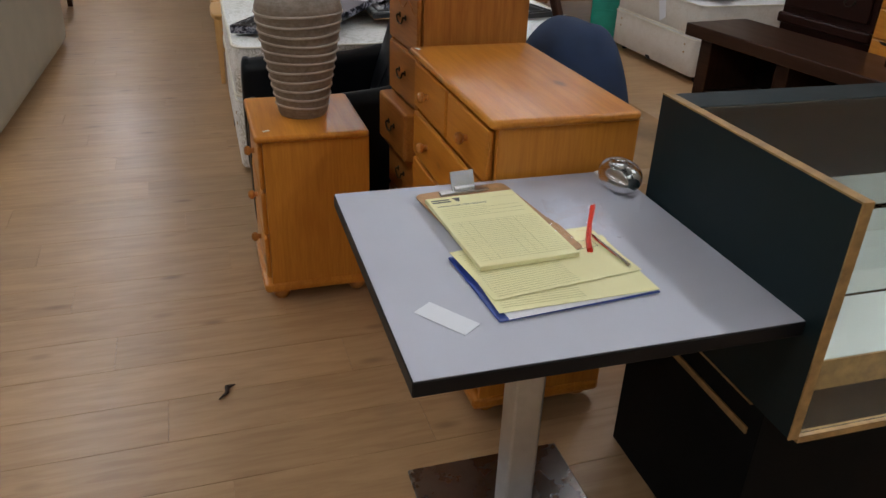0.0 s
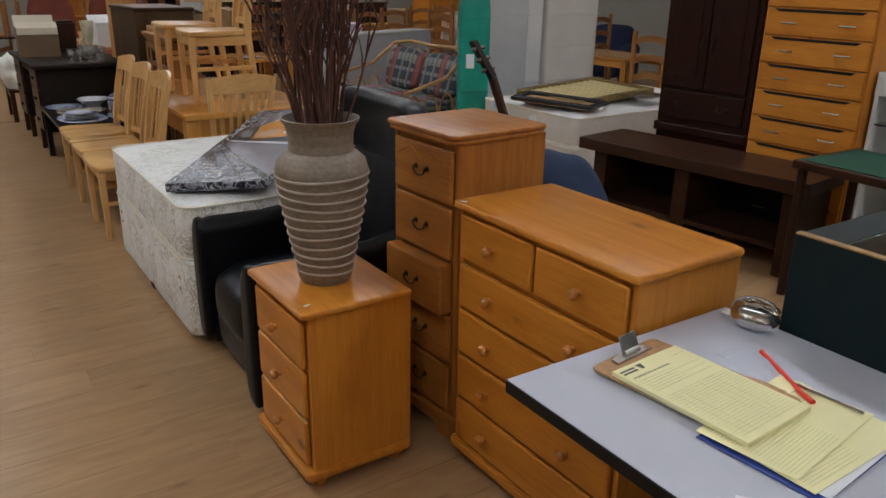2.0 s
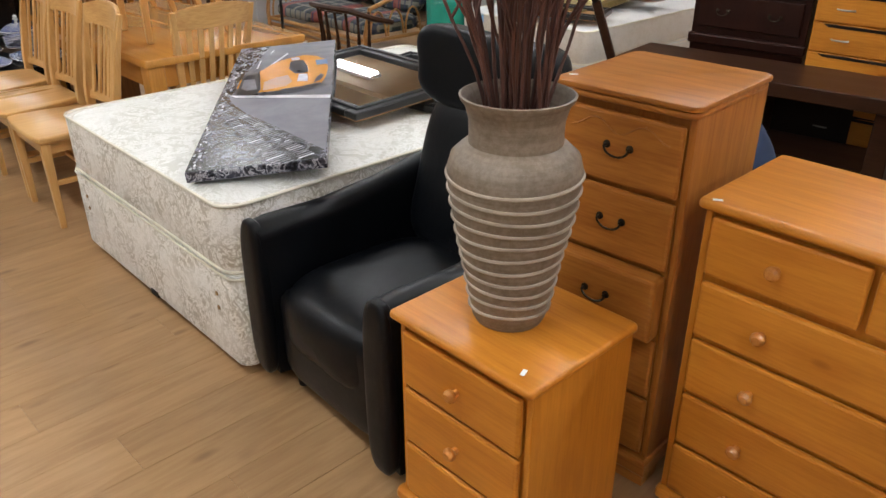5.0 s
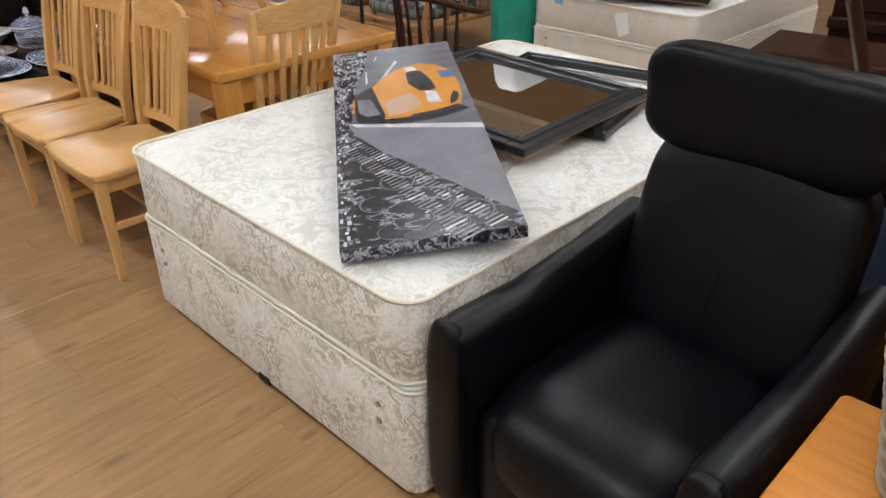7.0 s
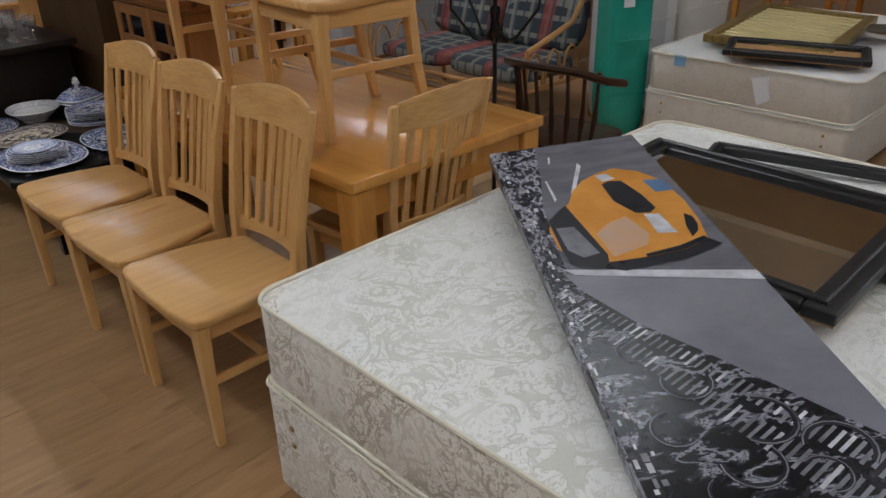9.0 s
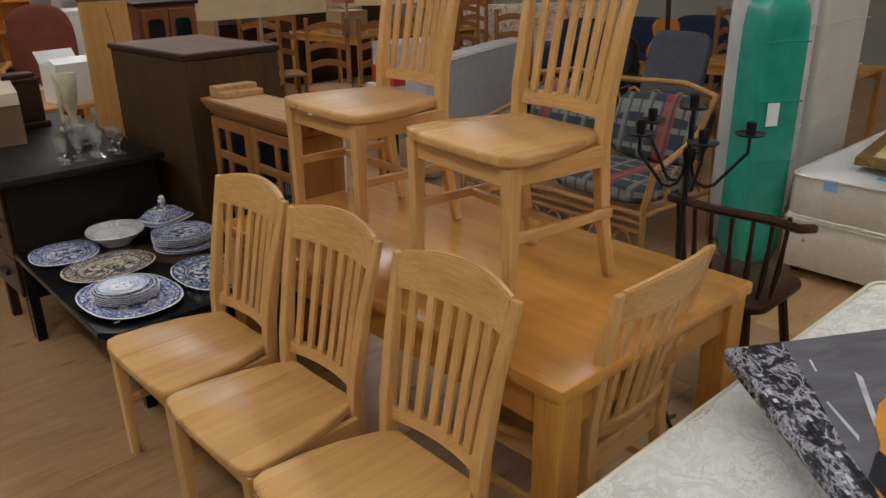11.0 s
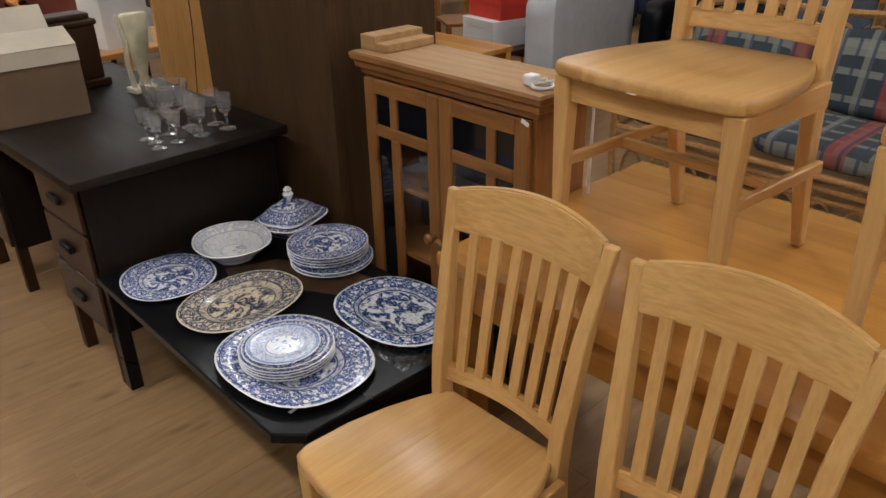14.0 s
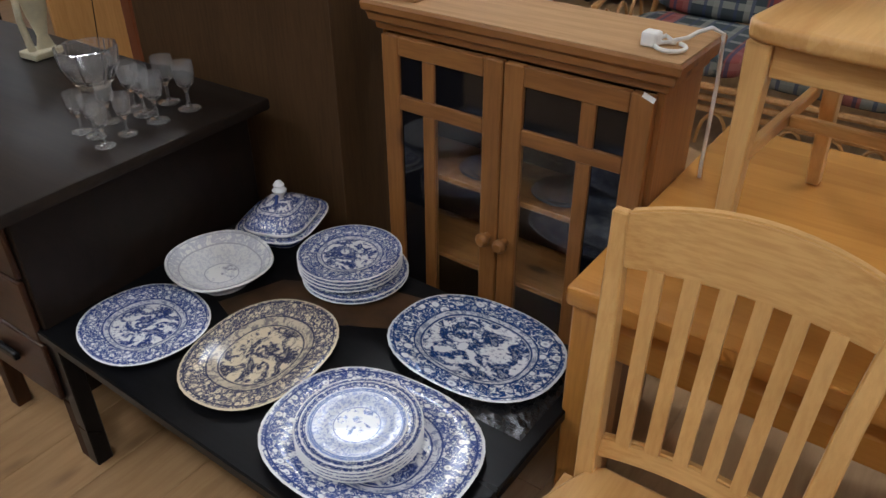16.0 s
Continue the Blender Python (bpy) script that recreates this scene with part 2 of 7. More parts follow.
black_plastic = painted("black_plastic", (0.005, 0.005, 0.006), 0.5, 0.0, 0.12, 6.0, 0.15, 0.25)
black_base = painted("black_cupboard_board", (0.002, 0.003, 0.0035), 0.6, 0.0, 0.12, 6.0, 0.1, 0.12)
steel = painted("brushed_steel", (0.55, 0.55, 0.54), 0.35, 1.0, 0.08, 20.0)
# Steel colour darkened to paint in the table underside reflected by the base.
dark_reflection_steel = painted("steel_with_dark_reflection", (0.20, 0.18, 0.165), 0.28, 1.0, 0.15, 12.0)
chrome = painted("chrome", (0.75, 0.75, 0.75), 0.08, 1.0, 0.03)
green_board = painted("bottle_green_laminate", (0.004, 0.012, 0.014), 0.5, 0.0, 0.08, 4.0, 0.05, 0.22)
brass_edge = painted("worn_oak_edging", (0.34, 0.20, 0.07), 0.45, 0.0, 0.35, 30.0)
white_board = painted("white_melamine", (0.72, 0.72, 0.70), 0.4, 0.0, 0.04)
cream_shelf = painted("pale_shelf_lining", (0.62, 0.64, 0.58), 0.45, 0.0, 0.06)
iron = painted("black_wrought_iron", (0.014, 0.014, 0.016), 0.5, 0.6, 0.3, 30.0)
brass_dark = painted("tarnished_brass", (0.055, 0.045, 0.03), 0.4, 0.9, 0.3, 60.0)
pane_glass = glass("clear_pane")
# Opaque near-black panes; whatever stands behind them stays hidden.
dark_glass = base_mat("opaque_dark_glass", 0.06, 0.0, (0.006, 0.006, 0.008))[0]
mirror_glass = base_mat("silvered_mirror", 0.015, 1.0, (0.83, 0.83, 0.80))[0]
crystal = glass("cut_crystal", (1.0, 1.0, 1.0), 0.0, 1.5, 0.94)
yellow_paper = painted("yellow_paper", (0.84, 0.79, 0.44), 0.75, 0.0, 0.03, 5.0, 0.05)
white_paper = painted("white_paper", (0.74, 0.75, 0.78), 0.75, 0.0, 0.03, 5.0, 0.05)
ink = painted("grey_ink", (0.13, 0.13, 0.11), 0.8)
ink_pale = painted("pale_green_ink", (0.60, 0.57, 0.28), 0.8)
blue_plastic = painted("navy_plastic", (0.018, 0.045, 0.24), 0.35)
hardboard = painted("tan_hardboard", (0.40, 0.22, 0.09), 0.55, 0.0, 0.2, 60.0)
red_plastic = painted("red_plastic", (0.75, 0.045, 0.02), 0.3)
WHITE_CHINA = (0.84, 0.85, 0.86)
china_blue = china("willow_china", (0.04, 0.075, 0.27), WHITE_CHINA, 0.52, 0.62, 0.7)
china_bold = china("bold_blue_china", (0.015, 0.06, 0.22), (0.80, 0.84, 0.88), 0.60, 0.68, 0.75, 16.0)
china_tan = china("browned_willow_china", (0.06, 0.065, 0.12), (0.70, 0.60, 0.43), 0.52, 0.66, 0.6)
china_pale = china("pale_flower_china", (0.60, 0.60, 0.66), (0.86, 0.855, 0.83), 0.3, 0.75, 0.0, 9.0)
china_light = china("light_blue_china", (0.20, 0.29, 0.60), (0.84, 0.87, 0.90), 0.45, 0.88, -0.1, 40.0)
china_white = painted("glazed_white_china", WHITE_CHINA, 0.12, 0.0, 0.03)
cardboard = painted("brown_cardboard", (0.30, 0.19, 0.10), 0.8, 0.0, 0.1, 8.0)
tag_white = painted("white_sticker", (0.80, 0.80, 0.78), 0.6, 0.0, 0.02)
wall_paint = painted("grey_wall_paint", (0.27, 0.25, 0.215), 0.8, 0.0, 0.06, 1.5, 0.1)
tan_paint = painted("tan_boarding", (0.62, 0.52, 0.38), 0.8, 0.0, 0.08, 1.5, 0.1)
ceiling_paint = painted("white_ceiling_tiles", (0.82, 0.82, 0.79), 0.85, 0.0, 0.04, 1.0)


def vase_mat():
    m, nt, b = base_mat("weathered_taupe_glaze", 0.5)
    vec = coords(nt)
    tc = nt.nodes.new("ShaderNodeTexCoord")
    sep = nt.nodes.new("ShaderNodeSeparateXYZ")
    nt.links.new(tc.outputs["Object"], sep.inputs[0])
    blot = noise_tex(nt, vec, 7.0, 5.0, 0.6)
    speck = noise_tex(nt, vec, 60.0, 4.0, 0.7)
    mp = nt.nodes.new("ShaderNodeMapping")
    mp.inputs["Scale"].default_value = (2, 2, 60)
    nt.links.new(tc.outputs["Object"], mp.inputs["Vector"])
    throw = noise_tex(nt, mp.outputs["Vector"], 2.0, 3.0)
    col = ramp(nt, blot, [(0.3, (0.115, 0.082, 0.054)), (0.7, (0.265, 0.208, 0.145))])
    col = mix(nt, 0.4, col, ramp(nt, throw, [(0.35, (0.13, 0.09, 0.06)), (0.65, (0.28, 0.23, 0.18))]))
    col = mix(nt, 0.3, col, ramp(nt, speck, [(0.4, (0.12, 0.08, 0.05)), (0.6, (0.30, 0.25, 0.20))]))
    nt.links.new(col, b.inputs["Base Color"])
    rough_from(nt, b, speck, 0.38, 0.62)
    bump(nt, b, speck, 0.25, 0.002)
    return m


vase_glaze = vase_mat()
vase_rib = painted("pale_rib_glaze", (0.36, 0.30, 0.235), 0.5, 0.0, 0.2, 15.0)
twig_bark = painted("red_brown_bark", (0.085, 0.032, 0.022), 0.65, 0.0, 0.45, 14.0, 0.5)


def laminate_mat():
    m, nt, b = base_mat("worn_oak_laminate", 0.3)
    vec = coords(nt, (0.12, 1.0, 1.0))
    grain = noise_tex(nt, vec, 34.0, 4.0, 0.6, 0.5)
    broad = noise_tex(nt, vec, 5.0, 3.0, 0.5, 0.7)
    tc = nt.nodes.new("ShaderNodeTexCoord")
    geo = nt.nodes.new("ShaderNodeNewGeometry")
    wear = noise_tex(nt, geo.outputs["Position"], 1.1, 5.0, 0.6)
    dirt = noise_tex(nt, geo.outputs["Position"], 16.0, 5.0, 0.7)
    oi = nt.nodes.new("ShaderNodeObjectInfo")
    col = ramp(nt, broad, [(0.3, (0.365, 0.219, 0.104)), (0.7, (0.290, 0.167, 0.075))])
    col = mix(nt, 0.30, col, ramp(nt, grain, [(0.35, (0.29, 0.155, 0.065)), (0.62, (0.52, 0.33, 0.165))]))
    tone = nt.nodes.new("ShaderNodeMapRange")
    tone.inputs["To Min"].default_value, tone.inputs["To Max"].default_value = 0.96, 1.06
    nt.links.new(oi.outputs["Random"], tone.inputs["Value"])
    tint = nt.nodes.new("ShaderNodeVectorMath")
    tint.operation = "SCALE"
    nt.links.new(col, tint.inputs[0])
    nt.links.new(tone.outputs[0], tint.inputs["Scale"])
    kv = coords(nt, (3.0, 8.0, 1.0))
    v = node(nt, "ShaderNodeTexVoronoi", Scale=1.0)
    nt.links.new(kv, v.inputs["Vector"])
    spot = ramp(nt, v.outputs["Distance"], [(0.04, (0.7, 0.7, 0.7)), (0.17, (0, 0, 0))])
    col = mix(nt, spot, tint.outputs[0], (0.17, 0.085, 0.035))
    col = mix(nt, ramp(nt, dirt, [(0.66, (0, 0, 0)), (0.80, (0.35, 0.35, 0.35))]), col, (0.22, 0.14, 0.08))
    nt.links.new(col, b.inputs["Base Color"])
    rough_from(nt, b, wear, 0.22, 0.46)
    bump(nt, b, grain, 0.08, 0.0006)
    return m


floor_lam = laminate_mat()
joint_mat = painted("pale_worn_joint", (0.33, 0.205, 0.10), 0.8, 0.0, 0.4, 2.5)


# ---- shaping ----
def part(name, bm, material, parent, label="", smooth=False, kind=""):
    me = bpy.data.meshes.new(name)
    bm.to_mesh(me)
    bm.free()
    me.materials.append(material)
    if smooth:
        me.polygons.foreach_set("use_smooth", [True] * len(me.polygons))
        me.set_sharp_from_angle(angle=radians(40))
    ob = new(name, me)
    ob.parent = parent
    return tagged(ob, label, "", "", kind)


def thing(name, label, category, m, group="", kind=""):
    ob = new(name)
    ob.empty_display_size = 0.1
    ob.matrix_world = m
    return tagged(ob, label, category, group, kind)


def solo(name, bm, material, label, category, m=None, group="", smooth=False, kind=""):
    ob = part(name, bm, material, None, label, smooth, kind)
    if m is not None:
        ob.matrix_world = m
    return tagged(ob, "", category, group)


def box(x0, x1, y0, y1, z0, z1, bev=0.003, seg=1, bm=None):
    new_bm = bmesh.new()
    r = bmesh.ops.create_cube(new_bm, size=1.0)
    for v in r["verts"]:
        v.co = ((x0 + x1) / 2 + v.co.x * (x1 - x0), (y0 + y1) / 2 + v.co.y * (y1 - y0), (z0 + z1) / 2 + v.co.z * (z1 - z0))
    if bev:
        bev = min(bev, 0.45 * min(abs(x1 - x0), abs(y1 - y0), abs(z1 - z0)))
        bmesh.ops.bevel(new_bm, geom=new_bm.edges[:], offset=bev, segments=seg, affect="EDGES", profile=0.5)
    return join(bm, new_bm) if bm is not None else new_bm


def join(bm, other):
    me = bpy.data.meshes.new("scrap")
    other.to_mesh(me)
    other.free()
    bm.from_mesh(me)
    bpy.data.meshes.remove(me)
    return bm


def moved(bm, m):
    bm.transform(m)
    return bm


def lathe(profile, n=28, at=(0, 0, 0), sx=1.0, sy=1.0, uv=0.0, wobble=0.0):
    """Turns (radius, height) pairs round the z axis; uv: radius that counts as 1 in the UV map."""
    bm = bmesh.new()
    rows = []
    for r, z in profile:
        if r < 1e-6:
            rows.append([bm.verts.new((at[0], at[1], at[2] + z))])
            continue
        row = []
        for i in range(n):
            a = 2 * math.pi * i / n
            q = r * (1 + wobble * math.cos(8 * a))
            row.append(bm.verts.new((at[0] + sx * q * math.cos(a), at[1] + sy * q * math.sin(a), at[2] + z)))
        rows.append(row)
    for a, b in zip(rows, rows[1:]):
        for i in range(n):
            j = (i + 1) % n
            if len(a) == 1 and len(b) == 1:
                continue
            if len(a) == 1:
                bm.faces.new((a[0], b[j], b[i]))
            elif len(b) == 1:
                bm.faces.new((a[i], a[j], b[0]))
            else:
                bm.faces.new((a[i], a[j], b[j], b[i]))
    bmesh.ops.recalc_face_normals(bm, faces=bm.faces[:])
    if uv:
        lay = bm.loops.layers.uv.new("UVMap")
        for f in bm.faces:
            for lp in f.loops:
                c = lp.vert.co
                lp[lay].uv = ((c.x - at[0]) / (uv * sx), (c.y - at[1]) / (uv * sy))
    return bm


def tube(points, radius, n=8, bm=None, caps=True):
    """A round bar along points; radius is a number or one for each point."""
    own = bm if bm is not None else bmesh.new()
    pts = [Vector(p) for p in points]
    rad = radius if isinstance(radius, (list, tuple)) else [radius] * len(pts)
    rows = []
    side = None
    for i, p in enumerate(pts):
        d = (pts[min(i + 1, len(pts) - 1)] - pts[max(i - 1, 0)]).normalized()
        if side is None:
            side = d.orthogonal().normalized()
        side = (side - d * side.dot(d)).normalized()
        up = d.cross(side)
        rows.append([own.verts.new(p + rad[i] * (math.cos(2 * math.pi * k / n) * side + math.sin(2 * math.pi * k / n) * up)) for k in range(n)])
    for a, b in zip(rows, rows[1:]):
        for k in range(n):
            j = (k + 1) % n
            own.faces.new((a[k], a[j], b[j], b[k]))
    if caps:
        own.faces.new(rows[0][::-1])
        own.faces.new(rows[-1])
    return own


def prism(poly, z0, z1, bev=0.0, seg=2, bm=None):
    """An upright slab over a plan polygon."""
    b = bmesh.new()
    low = [b.verts.new((x, y, z0)) for x, y in poly]
    high = [b.verts.new((x, y, z1)) for x, y in poly]
    b.faces.new(low[::-1])
    b.faces.new(high)
    for i in range(len(poly)):
        j = (i + 1) % len(poly)
        b.faces.new((low[i], low[j], high[j], high[i]))
    bmesh.ops.recalc_face_normals(b, faces=b.faces[:])
    if bev:
        es = [e for e in b.edges if abs(e.verts[0].co.z - e.verts[1].co.z) < 1e-6]
        bmesh.ops.bevel(b, geom=es, offset=bev, segments=seg, affect="EDGES", profile=0.5)
    return join(bm, b) if bm is not None else b


def rounded(x0, x1, y0, y1, r, n=5):
    """A plan rectangle with round corners."""
    out = []
    for cx, cy, a0 in ((x1 - r, y1 - r, 0), (x0 + r, y1 - r, 90), (x0 + r, y0 + r, 180), (x1 - r, y0 + r, 270)):
        for i in range(n + 1):
            a = radians(a0 + 90 * i / n)
            out.append((cx + r * math.cos(a), cy + r * math.sin(a)))
    return out


def soft(x0, x1, y0, y1, z0, z1, power=5.0, cuts=10, puff=0.0, seed=0):
    """An upholstered block: a cube pulled round at its edges; puff: how far its faces swell."""
    bm = bmesh.new()
    bmesh.ops.create_cube(bm, size=2.0)
    bmesh.ops.subdivide_edges(bm, edges=bm.edges[:], cuts=cuts, use_grid_fill=True)
    sx, sy, sz = (x1 - x0) / 2, (y1 - y0) / 2, (z1 - z0) / 2
    for v in bm.verts:
        c = v.co
        k = (abs(c.x) ** power + abs(c.y) ** power + abs(c.z) ** power) ** (1 / power)
        c = c / k
        if puff:
            w = noise.noise(Vector((c.x * 1.7 + seed, c.y * 1.7, c.z * 1.7)))
            c = c * (1 + puff * w)
        v.co = ((x0 + x1) / 2 + c.x * sx, (y0 + y1) / 2 + c.y * sy, (z0 + z1) / 2 + c.z * sz)
    return bm


def arc(cx, cz, r, a0, a1, n=10):
    return [(cx + r * math.cos(radians(a0 + (a1 - a0) * i / n)), cz + r * math.sin(radians(a0 + (a1 - a0) * i / n))) for i in range(n + 1)]


def sticker(parent_m, x, y, z, rz=20.0, size=(0.022, 0.010)):
    """A small lot sticker lying on a surface."""
    solo("lot_sticker", box(-size[0] / 2, size[0] / 2, -size[1] / 2, size[1] / 2, 0, 0.001, 0), tag_white,
         "small white paper lot sticker on furniture", "sticker", parent_m @ pose(x, y, z, 0, 0, rz), "lot stickers")


# ---- the hall ----
H = pose(0, 0, 0, 0, 0, ROOM)
solo("floor", box(-6, 11, -4, 17, -0.1, -0.003, 0), floor_lam, "worn oak-coloured laminate floor of a saleroom", "floor", H, "", False, "structure")
for nm, dims in (("wall_north", (-6, 11, 16.8, 17)), ("wall_south", (-6, 11, -4, -3.8)), ("wall_west", (-6, -5.8, -3.8, 16.8)), ("wall_east", (10.8, 11, -3.8, 16.8))):
    solo(nm, box(*dims, -0.05, 3.7, 0), wall_paint, "plain grey painted wall of the hall", "wall", H, "", False, "structure")
solo("ceiling_lowered", box(6.95, 10.8, -3.8, 16.8, 3.62, 3.699, 0), tan_paint, "tan boarded ceiling over the far side of the hall", "ceiling", H, "", False, "structure")
solo("ceiling", box(-6, 11, -4, 17, 3.7, 3.8, 0), ceiling_paint, "plain beige hall ceiling with strip lights", "ceiling", H, "", False, "structure")


def light_panel():
    m = bpy.data.materials.new("lit_diffuser")
    m.use_nodes = True
    nt = m.node_tree
    nt.nodes.remove(nt.nodes["Principled BSDF"])
    e = node(nt, "ShaderNodeEmission", Color=LAMP_COLOUR, Strength=LAMP_POWER)
    nt.links.new(e.outputs[0], nt.nodes["Material Output"].inputs[0])
    return m


lit = light_panel()


def ceiling_light(m):
    t = thing("ceiling_light", "lit white fluorescent louvre light fixed to the ceiling", "ceiling light", m, "ceiling strip lights")
    part("housing", box(-0.13, 0.13, -0.81, 0.81, -0.05, 0, 0.004), white_board, t, "white metal housing")
    bm = bmesh.new()
    for k in range(17):
        for x in (-0.092, 0.012):
            box(x, x + 0.080, -0.775 + 0.092 * k, -0.775 + 0.092 * k + 0.078, -0.085, -0.051, 0, 1, bm)
    part("diffuser", bm, lit, t, "glowing cells of a cross-blade louvre")
    return t


first = ceiling_light(H @ pose(-3.6, -2.2, 3.7))
for lx in (-3.6, -0.7, 3.3, 7.4):
    for ly in (-2.2, 0.8, 3.8, 6.8, 9.8, 12.8, 15.4):
        if (lx, ly) != (-3.6, -2.2) and not (lx == 7.4 and 5 < ly < 11) and not (lx == -3.6 and ly > 0 and ly not in (3.8, 9.8)):
            copy_thing(first, H @ pose(lx, ly, 3.7 if lx < 7 else 3.62))


# ---- case furniture ----
def knob(x, y, z, r=0.017):
    return moved(lathe([(0, 0), (r * 0.55, 0), (r * 0.5, r * 0.7), (r * 0.95, r * 1.1), (r, r * 1.6), (r * 0.6, r * 2.1), (0, r * 2.2)], 14),
                 pose(x, y, z, 0, -90, 0))


def bail(y, z, x):
    """A swan-neck drop handle on two rosettes."""
    bm = bmesh.new()
    for s in (-1, 1):
        join(bm, moved(lathe([(0, 0), (0.011, 0), (0.010, 0.004), (0.004, 0.006), (0.004, 0.014), (0, 0.015)], 10), pose(x, y + s * 0.032, z + 0.008, 0, -90, 0)))
    pts = [(x - 0.014, y + 0.034 * math.cos(radians(180 + 180 * i / 10)), z + 0.008 + 0.024 * math.sin(radians(180 + 180 * i / 10))) for i in range(11)]
    return tube(pts, 0.003, 6, bm)


def drawer(parent, x, y0, y1, z0, z1, mat, knobs, knob_mat, out=0.0, kind="knob", lip=0.010):
    d = part("drawer", box(x - 0.014 - out, x + 0.004, y0, y1, z0, z1, lip, 2), mat, parent)
    if out > 0.005:
        part("drawer_box", box(x - out + 0.005, x + 0.003, y0 + 0.02, y1 - 0.02, z0 + 0.02, z1 - 0.03, 0), mat, d)
    for ky in knobs:
        if kind == "knob":
            part("knob", knob(x - 0.012 - out, ky, (z0 + z1) / 2), knob_mat, d, "turned wooden knob", True)
        else:
            part("handle", bail(ky, (z0 + z1) / 2, x - 0.012 - out), knob_mat, d, "dark swan-neck drop handle", True)
    return d


def moulded_top(d, w, z, t, over, mat, parent, name="top", shape=None):
    """A table top with a rounded moulded edge."""
    poly = shape or rounded(-d / 2 - over, d / 2, -w / 2 - over, w / 2 + over, 0.018)
    return part(name, prism(poly, z - t, z, t * 0.42, 3), mat, parent, "", True)


def carcass(parent, d, w, z0, z1, mat_side, front=0.0):
    x0, x1 = -d / 2 + front, d / 2
    part("side", box(x0, x1, -w / 2, -w / 2 + 0.018, z0, z1, 0.002), mat_side, parent)
    part("side", box(x0, x1, w / 2 - 0.018, w / 2, z0, z1, 0.002), mat_side, parent)
    part("back_panel", box(x1 - 0.012, x1 - 0.002, -w / 2 + 0.019, w / 2 - 0.019, z0, z1, 0), mat_side, parent)
    part("carcass", box(x0 + 0.006, x1 - 0.014, -w / 2 + 0.019, w / 2 - 0.019, z0, z1 - 0.002, 0), mat_side, parent)


def bun(x, y, h=0.045, r=0.032):
    return lathe([(0, 0), (r * 0.7, 0), (r, h * 0.35), (r * 0.95, h * 0.6), (r * 0.6, h * 0.85), (r * 0.7, h), (0, h)], 16, (x, y, 0))


def pine_chest(m):
    t = thing("chest_of_drawers", "orange varnished pine chest with two short and four long drawers", "chest of drawers", m)
    d, w, h = 0.40, 0.742, 0.923
    carcass(t, d, w, 0.06, h - 0.024, pine_z, 0.012)
    moulded_top(d, w, h, 0.024, 0.014, pine_y, t)
    part("plinth", box(-d / 2 - 0.008, d / 2, -w / 2 - 0.008, w / 2 + 0.008, 0.035, 0.075, 0.012, 2), pine_y, t)
    for sx in (-1, 1):
        for sy in (-1, 1):
            part("foot", bun(sx * (d / 2 - 0.05), sy * (w / 2 - 0.05), 0.036), pine_knob, t, "", True)
    x = -d / 2 + 0.010
    zs = [(0.740, 0.886), (0.575, 0.722), (0.412, 0.562), (0.248, 0.399), (0.085, 0.235)]
    for n, (a, b) in enumerate(zs):
        if n == 0:
            drawer(t, x, -w / 2 + 0.022, -0.006, a, b, pine_y, (-w / 4,), pine_knob)
            drawer(t, x, 0.006, w / 2 - 0.022, a, b, pine_y, (w / 4,), pine_knob)
        else:
            drawer(t, x, -w / 2 + 0.022, w / 2 - 0.022, a, b, pine_y, (-w / 4, w / 4), pine_knob)
    return t


def tall_chest(m):
    t = thing("tall_chest", "narrow knotty pine chest of five drawers, one drawer pulled slightly out", "chest of drawers", m)
    d, w, h = 0.39, 0.370, 1.108
    carcass(t, d, w, 0.06, h - 0.03, knotty_z, 0.012)
    ogee = rounded(-d / 2 - 0.022, d / 2, -w / 2 - 0.016, w / 2 + 0.016, 0.03, 6)
    part("top", prism(ogee, h - 0.016, h, 0.006, 2), knotty_y, t, "", True)
    part("cornice", prism([(x * 0.975, y * 0.97) for x, y in ogee], h - 0.034, h - 0.0165, 0.007, 2), knotty_y, t, "", True)
    shaped = [(-d / 2 - 0.014, -w / 2 - 0.01), (d / 2, -w / 2 - 0.01), (d / 2, w / 2 + 0.01), (-d / 2 - 0.014, w / 2 + 0.01)]
    part("plinth", prism(shaped, 0.03, 0.085, 0.01, 2), knotty_y, t)
    for sy in (-1, 1):
        part("bracket_foot", prism([(-d / 2 - 0.01, sy * (w / 2 - 0.08)), (-d / 2 - 0.01, sy * (w / 2 + 0.006)), (-d / 2 + 0.07, sy * (w / 2 + 0.006)), (-d / 2 + 0.07, sy * (w / 2 - 0.08))], 0, 0.03), knotty_y, t)
        part("bracket_foot", box(d / 2 - 0.07, d / 2, min(sy * (w / 2 - 0.08), sy * w / 2), max(sy * (w / 2 - 0.08), sy * w / 2), 0, 0.03), knotty_y, t)
    x = -d / 2 + 0.010
    n, z0, z1 = 5, 0.098, h - 0.045
    step = (z1 - z0) / n
    for i in range(n):
        a = z0 + i * step
        out = 0.04 if i == 2 else 0.0
        if i == n - 1:
            dr = drawer(t, x, -w / 2 + 0.02, w / 2 - 0.02, a, a + step - 0.012, knotty_y, (0,), brass_dark, 0.0, "bail")
            wave = [(-w / 2 + 0.05 + (w - 0.10) * k / 16, a + step - 0.048 - 0.016 * math.cos(4 * math.pi * k / 16)) for k in range(17)]
            part("carved_line", tube([(x - 0.0145, y, z) for y, z in wave], 0.002, 5), knotty_z, dr)
        else:
            drawer(t, x, -w / 2 + 0.02, w / 2 - 0.02, a, a + step - 0.012, knotty_y, (0,), brass_dark, out, "bail")
    return t


